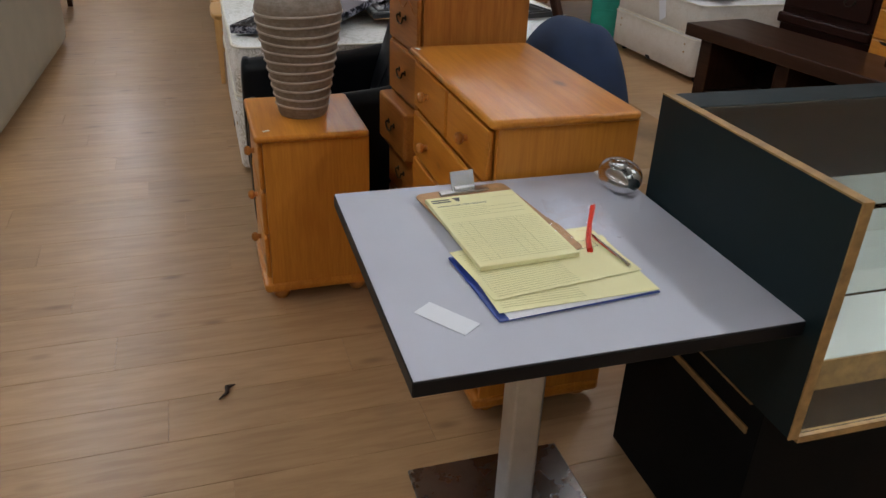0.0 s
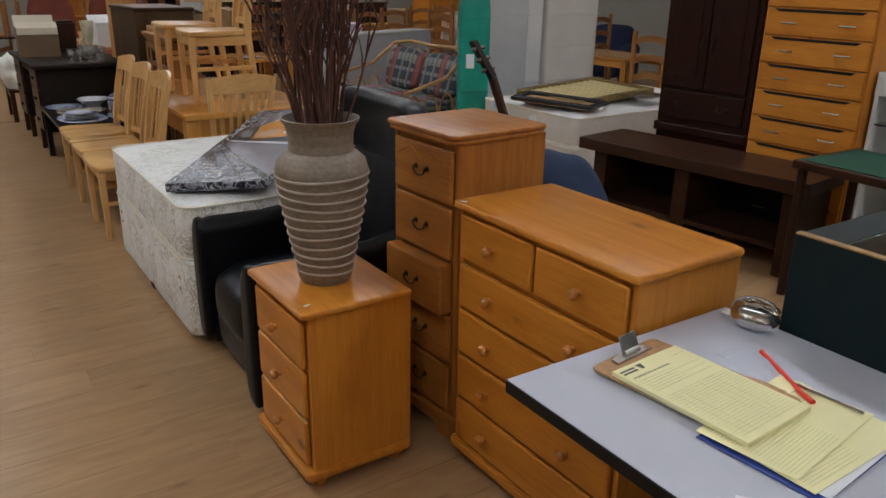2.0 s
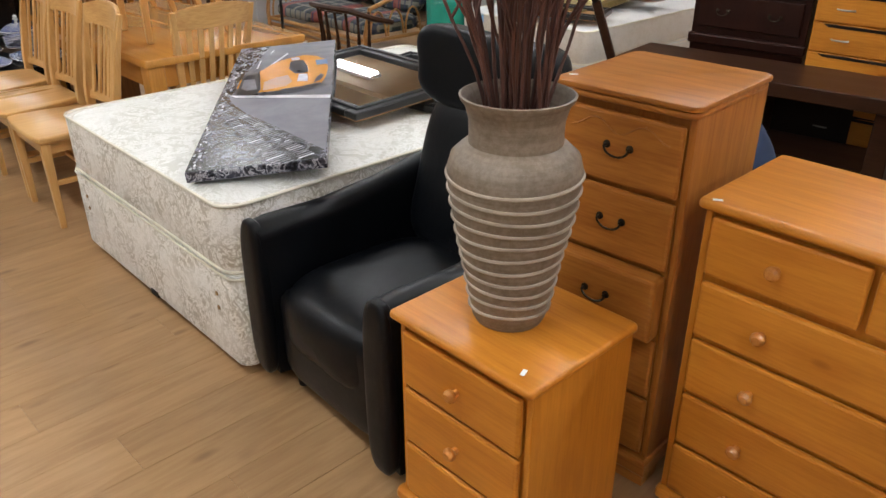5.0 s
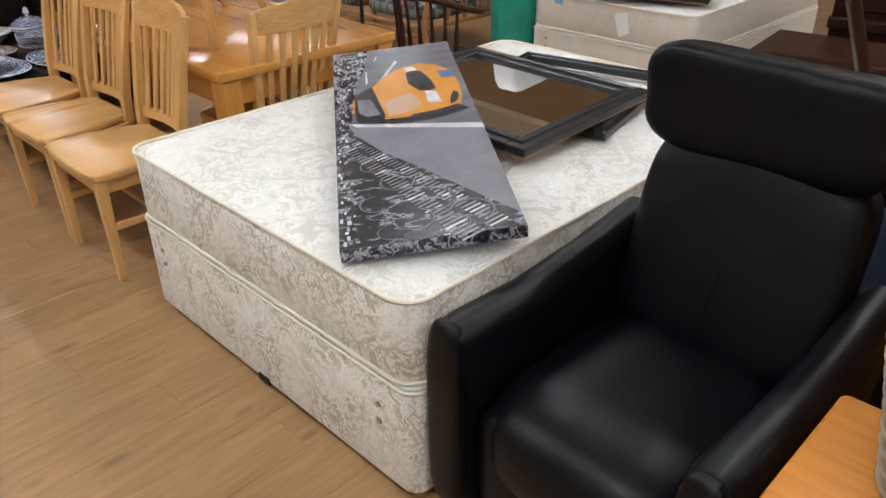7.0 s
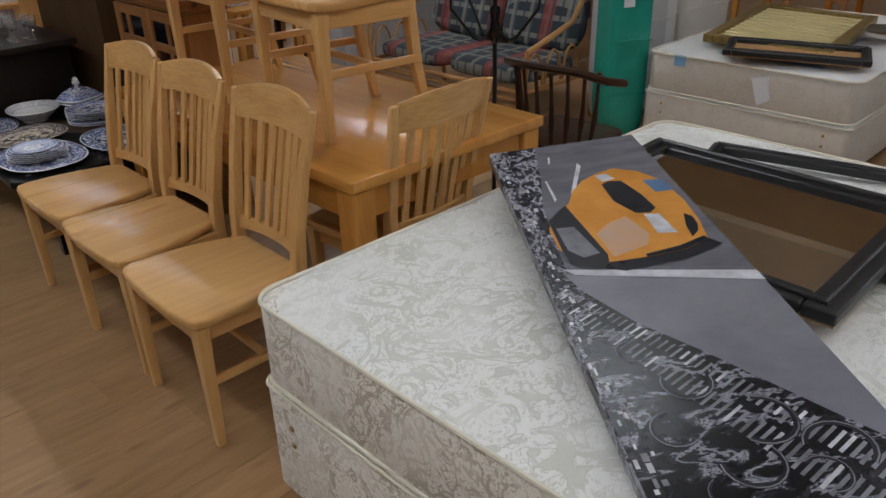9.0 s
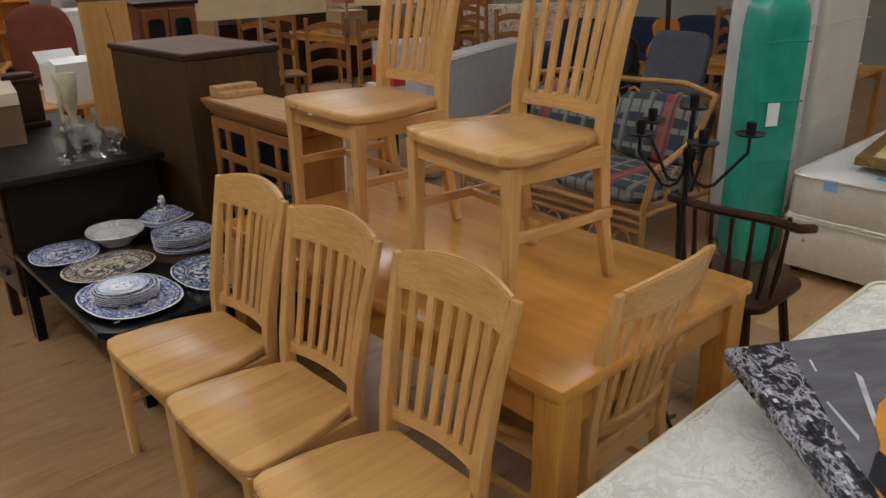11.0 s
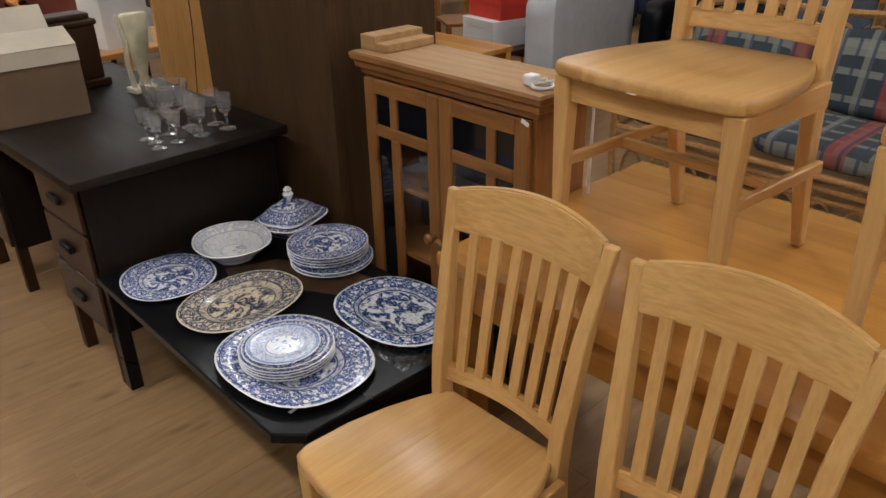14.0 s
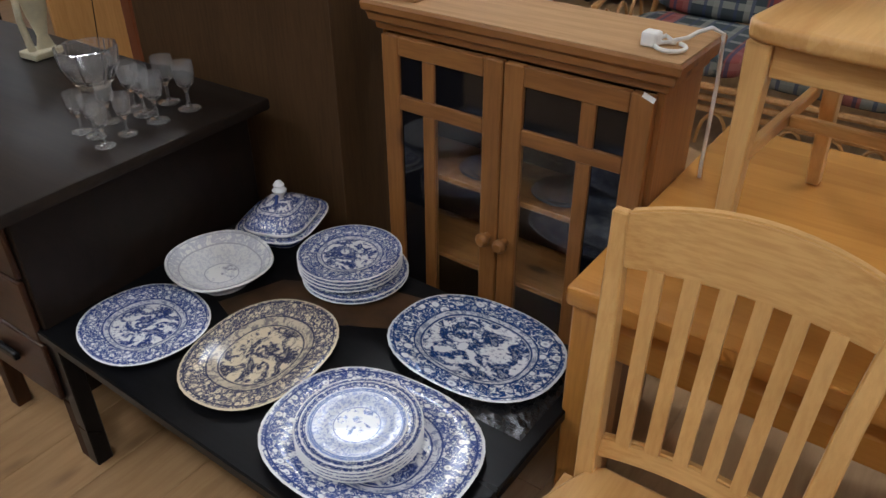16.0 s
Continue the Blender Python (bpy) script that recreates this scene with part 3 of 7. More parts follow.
def bedside(m):
    t = thing("bedside_cabinet", "orange pine bedside cabinet with three drawers on bun feet", "bedside cabinet", m)
    d, w, h = 0.37, 0.42, 0.638
    carcass(t, d, w, 0.07, h - 0.022, pine_z, 0.012)
    moulded_top(d, w, h, 0.022, 0.016, pine_y, t)
    part("plinth", prism(rounded(-d / 2 - 0.018, d / 2, -w / 2 - 0.014, w / 2 + 0.014, 0.02), 0.045, 0.078, 0.012, 2), pine_y, t, "", True)
    for sx in (-1, 1):
        for sy in (-1, 1):
            part("foot", bun(sx * (d / 2 - 0.045), sy * (w / 2 - 0.045)), pine_knob, t, "", True)
    x = -d / 2 + 0.010
    for i, (a, b) in enumerate(((0.435, 0.592), (0.262, 0.424), (0.09, 0.250))):
        drawer(t, x, -w / 2 + 0.022, w / 2 - 0.022, a, b, pine_y, (0,), pine_knob)
    return t


CHEST = pose(1.140, 2.750, 0, 0, 0, 5.0)
pine_chest(CHEST)
TALL = pose(1.112, 3.390, 0, 0, 0, 8.0)
tall_chest(TALL)
BEDSIDE = pose(0.563, 3.336, 0, 0, 0, 5.0)
bedside(BEDSIDE)
sticker(CHEST, -0.195, 0.345, 0.9235, -60)
sticker(TALL, -0.16, 0.17, 1.1085, -60)
sticker(BEDSIDE, -0.155, -0.165, 0.6385, 20)


# ---- vase with twigs ----
def vase(m):
    t = thing("floor_vase", "tall ribbed taupe pottery vase with a wide flared rim", "vase", m)
    body = [(0, 0), (0.078, 0), (0.084, 0.012), (0.094, 0.07), (0.112, 0.17), (0.130, 0.26), (0.140, 0.325), (0.142, 0.355), (0.134, 0.385), (0.112, 0.405), (0.098, 0.413),
            (0.097, 0.430), (0.098, 0.460), (0.106, 0.490), (0.116, 0.502), (0.118, 0.510), (0.113, 0.511), (0.104, 0.500), (0.092, 0.46), (0.088, 0.42), (0.10, 0.39), (0.0, 0.38)]
    body = [(r * 1.03, z * 1.035) for r, z in body]
    part("body", lathe(body, 48), vase_glaze, t, "", True)
    prof = [(z, r) for r, z in body[1:9]]
    for i in range(11):
        z = 0.040 + i * 0.0316
        r = float(np.interp(z, [p[0] for p in prof], [p[1] for p in prof]))
        wav = [((r + 0.001) * math.cos(2 * math.pi * k / 48), (r + 0.001) * math.sin(2 * math.pi * k / 48), z + 0.0028 * math.sin(2 * math.pi * k / 48 * 2 + i)) for k in range(49)]
        part("rib", tube(wav, 0.0042, 6), vase_rib, t, "pale raised clay rib", True)
    return t


def twigs(m):
    t = thing("dried_twigs", "bundle of long dried red-brown twigs standing in the vase", "dried twigs", m)
    rng = random.Random(4)
    for i in range(52):
        a, reach = rng.uniform(0, 2 * math.pi), rng.uniform(0.10, 0.95)
        r0 = rng.uniform(0.0, 0.07)
        h = rng.uniform(0.55, 0.98)
        lean = reach * 0.30
        x0, y0 = r0 * math.cos(a), r0 * math.sin(a)
        pts, rad = [], []
        wx, wy = rng.uniform(-1, 1), rng.uniform(-1, 1)
        for k in range(15):
            s = k / 14
            wob = 0.010 * math.sin(5 * s + 6 * wx) + 0.011 * math.sin(13 * s + 9 * wy) * min(1.0, 3 * s)
            pts.append((x0 + lean * s ** 1.2 * math.cos(a) + wob * wy, y0 + lean * s ** 1.2 * math.sin(a) + wob * wx, -0.02 + h * s))
            rad.append(rng.uniform(0.0036, 0.0056) * (1 - 0.55 * s))
        bm = tube(pts, rad, 5)
        for _ in range(5):
            k = rng.randint(5, 12)
            p = Vector(pts[k])
            b = rng.uniform(0, 2 * math.pi)
            e = p + Vector((0.07 * math.cos(b), 0.07 * math.sin(b), rng.uniform(0.10, 0.22)))
            tube([p, (p + e) / 2 + Vector((0.01 * wy, 0.01 * wx, 0)), e], [0.0034, 0.0026, 0.0012], 4, bm)
        part("twig", bm, twig_bark, t, "", True)
    return t


VASE = pose(0.556, 3.348, 0.6385)
vase(VASE)
twigs(pose(0.556, 3.348, 0.6385 + 0.43))


# ---- recliner ----
def recliner(m):
    t = thing("recliner_armchair", "black leather recliner armchair with a padded headrest", "armchair", m)
    part("seat", soft(-0.375, 0.27, -0.270, 0.270, 0.18, 0.450, 3.6, 14, 0.02, 2), black_leather, t, "", True)
    part("front_apron", soft(-0.35, -0.20, -0.262, 0.262, 0.07, 0.40, 6, 10), black_leather, t, "", True)
    back = soft(-0.075, 0.075, -0.275, 0.275, 0.0, 0.55, 5, 12, 0.02, 5)
    part("backrest", moved(back, pose(0.235, 0, 0.38, 0, 17, 0)), black_leather, t, "", True)
    head = soft(-0.080, 0.090, -0.295, 0.295, 0.0, 0.262, 3.8, 14, 0.03, 8)
    for v in head.verts:
        wing = abs(v.co.y / 0.30) ** 2.5
        v.co.x -= 0.075 * wing + 0.05 * (v.co.z / 0.3) ** 2
        v.co.z += 0.046 * wing * v.co.z / 0.3
    part("headrest", moved(head, pose(0.372, 0, 0.845, 0, 9, 0)), black_leather, t, "", True)
    part("seam", tube([(0.165 + 0.17 * s, 0.004 * math.sin(9 * s), 0.47 + 0.40 * s) for s in [i / 8 for i in range(9)]], 0.0018, 5), black_leather, t)
    for s in (-1, 1):
        arm = bmesh.new()
        prof = [(-0.365, 0.602, 0.050), (-0.31, 0.610, 0.058), (-0.1, 0.606, 0.055), (0.12, 0.628, 0.05), (0.36, 0.672, 0.045)]
        rows = []
        for x, z, r in prof:
            ring = [(x, s * 0.322 + r * math.cos(radians(a)), z - r + r * math.sin(radians(a))) for a in range(0, 181, 20)]
            ring = [(x + 0.02 * (x < -0.35), s * 0.322 + r * 0.82, 0.05)] + ring + [(x + 0.02 * (x < -0.35), s * 0.322 - r * 0.82, 0.05)]
            rows.append([arm.verts.new(c) for c in ring])
        for a, b in zip(rows, rows[1:]):
            for i in range(len(a)):
                j = (i + 1) % len(a)
                arm.faces.new((a[i], a[j], b[j], b[i]))
        arm.faces.new(rows[0])
        arm.faces.new(rows[-1][::-1])
        bmesh.ops.recalc_face_normals(arm, faces=arm.faces[:])
        part("armrest", arm, black_leather, t, "", True)
        part("arm_front", soft(-0.392, -0.335, s * 0.322 - 0.052, s * 0.322 + 0.054, 0.05, 0.610, 4, 8), black_leather, t, "", True)
        part("foot", lathe([(0, 0), (0.02, 0), (0.026, 0.06), (0, 0.06)], 12, (-0.28, s * 0.24, 0)), black_plastic, t)
        part("foot", lathe([(0, 0), (0.02, 0), (0.026, 0.06), (0, 0.06)], 12, (0.28, s * 0.24, 0)), black_plastic, t)
    part("rear_shell", soft(0.26, 0.46, -0.27, 0.27, 0.08, 0.5, 7, 8), black_leather, t, "", True)
    return t


recliner(pose(0.722, 3.970, 0, 0, 0, 3.0))


# ---- beds ----
def divan_bed(m, w, l, h0, h1, h2, top_mat, side_mat, trim, label, base_label, seed=1):
    """Foot end along -x, width along y. A divan base and a mattress that lies on it."""
    b = thing("divan_base", base_label, "bed base", m)
    part("body", prism(rounded(0, l, -w / 2, w / 2, 0.05), h0, h1 - 0.012, 0.012, 2), side_mat, b, "", True)
    part("top_panel", prism(rounded(0.004, l - 0.004, -w / 2 + 0.004, w / 2 - 0.004, 0.05), h1 - 0.0115, h1, 0.004, 1), top_mat, b, "", True)
    ring = rounded(-0.001, l + 0.001, -w / 2 - 0.001, w / 2 + 0.001, 0.05)
    part("piping", tube([(x, y, h1 - 0.012) for x, y in ring + ring[:1]], 0.005, 6), trim, b, "", True)
    for x in (0.10, l / 2, l - 0.10):
        for s in (-1, 1):
            part("castor", lathe([(0, 0), (0.022, 0), (0.026, h0 / 2), (0.018, h0), (0, h0)], 12, (x, s * (w / 2 - 0.07), 0)), black_plastic, b, "black castor")
    for s in (-1, 1):
        for dz in (0.02, 0.075):
            part("vent_eyelet", moved(lathe([(0, 0), (0.009, 0), (0.007, 0.004), (0, 0.004)], 10), pose(-0.002, s * (w / 2 - 0.13), (h0 + h1) / 2 + dz, 0, -90, 0)), brass_edge, b, "brass ventilation eyelet")
    # Black block put in for the shaded gap between the base halves.
    part("link_bracket", box(-0.004, 0.010, -0.030, 0.030, h0 - 0.004, h0 + 0.022, 0.002), black_plastic, b, "black block standing in for the dark gap between the base halves")
    t = thing("mattress", label, "mattress", m @ pose(0, 0, h1))
    hh = h2 - h1
    plan = rounded(0.0, l, -w / 2 + 0.005, w / 2 - 0.005, 0.075, 7)
    part("border", prism(plan, 0.006, hh - 0.012, 0.012, 2), side_mat, t, "woven border", True)
    bm = bmesh.new()
    nx, ny = 44, 32
    grid = {}
    for i in range(nx + 1):
        for j in range(ny + 1):
            u, v = i / nx * 2 - 1, j / ny * 2 - 1
            k = (abs(u) ** 14 + abs(v) ** 14) ** (1 / 14)
            k = max(abs(u), abs(v)) / max(k, 1e-6) if max(abs(u), abs(v)) > 0 else 1
            x, y = l / 2 + u * k * (l / 2 - 0.004), v * k * (w / 2 - 0.009)
            edge = max(abs(u), abs(v))
            z = hh - 0.012 + 0.016 * (1 - edge ** 10) + 0.004 * noise.noise(Vector((x * 7, y * 7, seed)))
            grid[i, j] = bm.verts.new((x, y, z))
    for i in range(nx):
        for j in range(ny):
            bm.faces.new((grid[i, j], grid[i + 1, j], grid[i + 1, j + 1], grid[i, j + 1]))
    part("quilted_top", bm, top_mat, t, "quilted damask top", True)
    for z in (0.008, hh - 0.010):
        part("piping", tube([(x, y, z) for x, y in plan + plan[:1]], 0.006, 6), trim, t, "", True)
    return b


BED = pose(0.228, 5.035, 0, 0, 0, 4.6)
divan_bed(BED, 1.405, 1.93, 0.036, 0.390, 0.642, mattress_top, mattress_side, piping,
          "ivory damask double mattress with quilted top", "ivory damask divan bed base on black castors")


# ---- picture and mirrors on the bed ----
def print_mat(name, stops, scale, distort, stretch=(1, 1, 1), rough=0.25):
    m, nt, b = base_mat(name, rough, 0.0, (0.2, 0.2, 0.2), 0.25)
    vec = coords(nt, stretch, False)
    n = noise_tex(nt, vec, scale, 5.0, 0.65, distort)
    nt.links.new(ramp(nt, n, stops), b.inputs["Base Color"])
    return m


city_print = print_mat("city_print", [(0.40, (0.012, 0.012, 0.016)), (0.49, (0.06, 0.06, 0.08)), (0.55, (0.42, 0.42, 0.47)), (0.60, (0.03, 0.03, 0.04))], 26.0, 0.6, (1, 0.6, 1))
street_print = print_mat("street_print", [(0.3, (0.10, 0.10, 0.115)), (0.7, (0.17, 0.17, 0.195))], 5.0, 0.4, (1, 3, 1))
pavement_print = print_mat("pavement_print", [(0.3, (0.15, 0.15, 0.18)), (0.7, (0.23, 0.23, 0.26))], 4.0, 0.4)
rail_print = print_mat("railing_print", [(0.48, (0.005, 0.005, 0.007)), (0.54, (0.03, 0.03, 0.036)), (0.58, (0.30, 0.30, 0.35)), (0.62, (0.008, 0.008, 0.010))], 24.0, 0.6, (0.5, 1.0, 1))
taxi_yellow = print_mat("taxi_print", [(0.3, (0.50, 0.205, 0.03)), (0.7, (0.66, 0.30, 0.06))], 5.0, 0.3)
glare_print = print_mat("bonnet_print", [(0.3, (0.55, 0.30, 0.14)), (0.7, (0.42, 0.33, 0.28))], 6.0, 0.3)
dark_print = painted("dark_print", (0.012, 0.012, 0.016), 0.3, 0.0, 0.3, 20.0, 0.05, 0.2)
grey_print = painted("grey_print", (0.17, 0.17, 0.19), 0.3, 0.0, 0.5, 14.0, 0.05, 0.2)
pale_print = painted("pale_print", (0.50, 0.50, 0.54), 0.3, 0.0, 0.35, 16.0, 0.05, 0.25)
bluegrey_print = painted("blue_print", (0.10, 0.17, 0.30), 0.25)


def flat(poly, z):
    bm = bmesh.new()
    bm.faces.new([bm.verts.new((x, y, z)) for x, y in poly])
    bmesh.ops.recalc_face_normals(bm, faces=bm.faces[:])
    if bm.faces[:][0].normal.z < 0:
        bmesh.ops.reverse_faces(bm, faces=bm.faces[:])
    return bm


def canvas(m):
    """Lies flat; x across (0 to w), y along (0 to l); the picture is on top."""
    w, l = 0.46, 1.46
    t = thing("canvas_picture", "shrink-wrapped canvas print of a yellow taxi on a grey street", "picture", m)
    part("stretcher", box(0, w, 0, l, -0.036, 0, 0.003), city_print, t, "dark wrapped canvas edge")
    q = part("print", flat([(0.002, 0.002), (w - 0.002, 0.002), (w - 0.002, l - 0.002), (0.002, l - 0.002)], 0.0012), street_print, t)
    part("skyline", flat([(0.002, 0.66), (0.035, 0.66), (0.055, 0.75), (0.075, 1.05), (0.115, 1.25), (0.145, l - 0.002), (0.002, l - 0.002)], 0.0020), city_print, q)
    part("pavement", flat([(0.002, 0.735), (0.046, 0.729), (w - 0.002, 0.622), (w - 0.002, 0.03), (0.002, 0.03)], 0.0022), pavement_print, q)
    part("railing", flat([(0.002, 0.002), (w - 0.002, 0.002), (w - 0.002, 0.06), (0.38, 0.17), (0.227, 0.393), (0.138, 0.511), (0.065, 0.65), (0.040, 0.74), (0.002, 0.78)], 0.0028), rail_print, q)
    rg = random.Random(21)
    for k in range(44):
        u = 0.02 + 0.96 * k / 43
        x, y = 0.05 + 0.40 * u - 0.024, 0.70 - 0.64 * u - 0.022
        n = min(0.060 + 0.10 * u, x / 0.85 - 0.004)
        wd = 0.0035 + 0.0035 * u
        if n > 0.02:
            for a0, a1 in ((0.0, rg.uniform(0.30, 0.45)), (rg.uniform(0.50, 0.58), 1.0)):
                ends = [(x - 0.80 * n * f, y - 0.50 * n * f) for f in (a0, a1)]
                poly = [ends[0], ends[1], (ends[1][0] + 0.003, ends[1][1] - wd), (ends[0][0] + 0.003, ends[0][1] - wd)]
                part("railing_gap", flat(poly, 0.0034), rg.choice((grey_print, grey_print, pale_print)), q)
    for cx, cy, r in ((0.34, 0.105, 0.060), (0.25, 0.19, 0.062), (0.165, 0.31, 0.050), (0.19, 0.10, 0.055), (0.29, 0.055, 0.040), (0.10, 0.42, 0.034), (0.10, 0.20, 0.045), (0.13, 0.05, 0.036)):
        a0 = int(900 * cx)
        for f, wide, mat, z in ((1.0, 0.80, dark_print, 0.0036), (0.97, 0.92, grey_print, 0.0040)):
            outer = [(cx + f * r * math.cos(radians(a0 + 20 * i)), cy + f * r * math.sin(radians(a0 + 20 * i))) for i in range(12)]
            inner = [(cx + wide * r * math.cos(radians(a0 + 20 * i)), cy + wide * r * math.sin(radians(a0 + 20 * i))) for i in range(11, -1, -1)]
            part("railing_curl", flat(outer + inner, z), mat, q)
    for mat, z in ((pale_print, 0.0031), (dark_print, 0.0034), (grey_print, 0.0037)):
        bits = bmesh.new()
        for k in range(60):
            y = rg.uniform(0.01, l - 0.03)
            x = rg.uniform(0.004, 0.035 + 0.045 * max(0.0, y - 0.7) + 0.035 * max(0.0, 0.5 - y))
            bw, bl = rg.uniform(0.003, 0.012), rg.uniform(0.003, 0.022)
            bits.faces.new([bits.verts.new((x + cx, y + cy, z)) for cx, cy in ((0, 0), (bw, 0), (bw, bl), (0, bl))])
        part("street_detail", bits, mat, q, "tiny shop fronts of the print", False, "stuff")
    part("kerb_line", flat([(0.046, 0.745), (w - 0.002, 0.628), (w - 0.002, 0.588), (0.068, 0.715)], 0.0034), pale_print, q)
    part("shadow", flat([(0.10, 0.748), (0.415, 0.79), (0.438, 0.755), (0.337, 0.715), (0.184, 0.700)], 0.0036), dark_print, q)
    part("lane_mark", flat([(0.238, 1.303), (0.243, 1.28), (0.174, 1.099), (0.169, 1.118)], 0.0032), pale_print, q)
    part("lane_mark", flat([(0.166, 1.370), (0.171, 1.368), (0.161, 1.322), (0.156, 1.323)], 0.0032), pale_print, q)
    part("lane_mark", flat([(0.119, 1.211), (0.124, 1.213), (0.123, 1.094), (0.114, 1.078)], 0.0032), pale_print, q)
    car = [(0.147, 1.060), (0.175, 1.125), (0.219, 1.182), (0.270, 1.215), (0.323, 1.233), (0.382, 1.194), (0.425, 1.121), (0.438, 0.987), (0.431, 0.873), (0.415, 0.786), (0.350, 0.753), (0.250, 0.744), (0.162, 0.746), (0.100, 0.762), (0.061, 0.834), (0.063, 0.939), (0.090, 1.00)]
    c = part("taxi", flat(car, 0.0040), taxi_yellow, q)
    part("side_window", flat([(0.070, 0.977), (0.120, 1.035), (0.135, 1.046), (0.166, 0.779), (0.153, 0.722), (0.124, 0.723), (0.071, 0.762), (0.068, 0.83)], 0.0046), dark_print, c, "dark side windows")
    part("door_panel", flat([(0.080, 0.934), (0.125, 0.931), (0.150, 0.790), (0.108, 0.780), (0.081, 0.822)], 0.0050), grey_print, c, "grey door")
    part("bonnet", flat([(0.169, 0.880), (0.215, 0.925), (0.265, 0.945), (0.291, 0.848), (0.270, 0.795), (0.177, 0.765)], 0.0046), glare_print, c, "pale reflecting bonnet")
    part("windscreen", flat([(0.262, 1.140), (0.285, 1.156), (0.320, 1.148), (0.345, 1.05), (0.354, 0.967), (0.330, 0.948), (0.296, 0.955), (0.263, 1.036)], 0.0046), dark_print, c)
    part("rear_window", flat([(0.376, 1.131), (0.427, 1.125), (0.436, 1.051), (0.385, 1.053)], 0.0046), bluegrey_print, c)
    part("headlight", flat([(0.313, 0.945), (0.350, 0.935), (0.358, 0.831), (0.312, 0.843)], 0.0046), pale_print, c)
    part("headlight", flat([(0.261, 1.200), (0.294, 1.204), (0.308, 1.165), (0.269, 1.157)], 0.0046), pale_print, c)
    part("wheel", flat([(0.408, 0.919), (0.423, 0.899), (0.420, 0.86), (0.407, 0.825), (0.383, 0.802), (0.390, 0.860)], 0.0046), dark_print, c)
    part("bumper", flat([(0.250, 0.744), (0.350, 0.753), (0.415, 0.786), (0.410, 0.80), (0.34, 0.772), (0.250, 0.757)], 0.0048), dark_print, c)
    return t


def frame_from(p0, px, py):
    """A pose at p0 with x towards px and y near py."""
    ex = (Vector(px) - Vector(p0)).normalized()
    ez = ex.cross(Vector(py) - Vector(p0)).normalized()
    ey = ez.cross(ex)
    return Matrix.Translation(p0) @ Matrix((ex, ey, ez)).transposed().to_4x4()


canvas(frame_from((0.268, 4.580, 0.685), (0.665, 4.322, 0.722), (0.998, 5.800, 0.757)))
black_frame = painted("black_painted_frame", (0.010, 0.010, 0.011), 0.35, 0.0, 0.2)


def framed_mirror(m, w, l, fw, label, inset=True, name="framed_mirror", back=True):
    t = thing(name, label, "mirror", m)
    for a, b, c, d in ((0, w, 0, fw), (0, w, l - fw, l), (0, fw, fw + 0.001, l - fw - 0.001), (w - fw, w, fw + 0.001, l - fw - 0.001)):
        r = part("frame_rail", box(a, b, c, d, 0, 0.030, 0.006, 2), black_frame, t)
        long_x = (b - a) > (d - c)
        mid = ((a + b) / 2, (c + d) / 2)
        if long_x:
            part("moulding", tube([(a + fw * 0.4, mid[1], 0.031), (b - fw * 0.4, mid[1], 0.031)], 0.008, 8), black_frame, r, "", True)
        else:
            part("moulding", tube([(mid[0], c - fw * 0.5, 0.031), (mid[0], d + fw * 0.5, 0.031)], 0.008, 8), black_frame, r, "", True)
    if inset:
        part("glass", box(fw - 0.005, w - fw + 0.005, fw - 0.005, l - fw + 0.005, 0.010, 0.016, 0), mirror_glass, t, "silvered mirror glass")
    if back:
        part("backing", box(0.004, w - 0.004, 0.004, l - 0.004, -0.004, 0.008, 0), hardboard, t)
    return t


MIRROR = frame_from((0.985, 4.670, 0.693), (1.660, 4.725, 0.715), (0.91, 5.55, 0.703))
framed_mirror(MIRROR, 0.685, 0.84, 0.075, "large mirror in a moulded black frame lying on the mattress")
framed_mirror(frame_from((1.35, 4.660, 0.655), (2.10, 4.890, 0.658), (1.18, 5.210, 0.660)), 0.72, 0.66, 0.042, "second black picture frame lying under the mirror", False, "picture_frame", False)


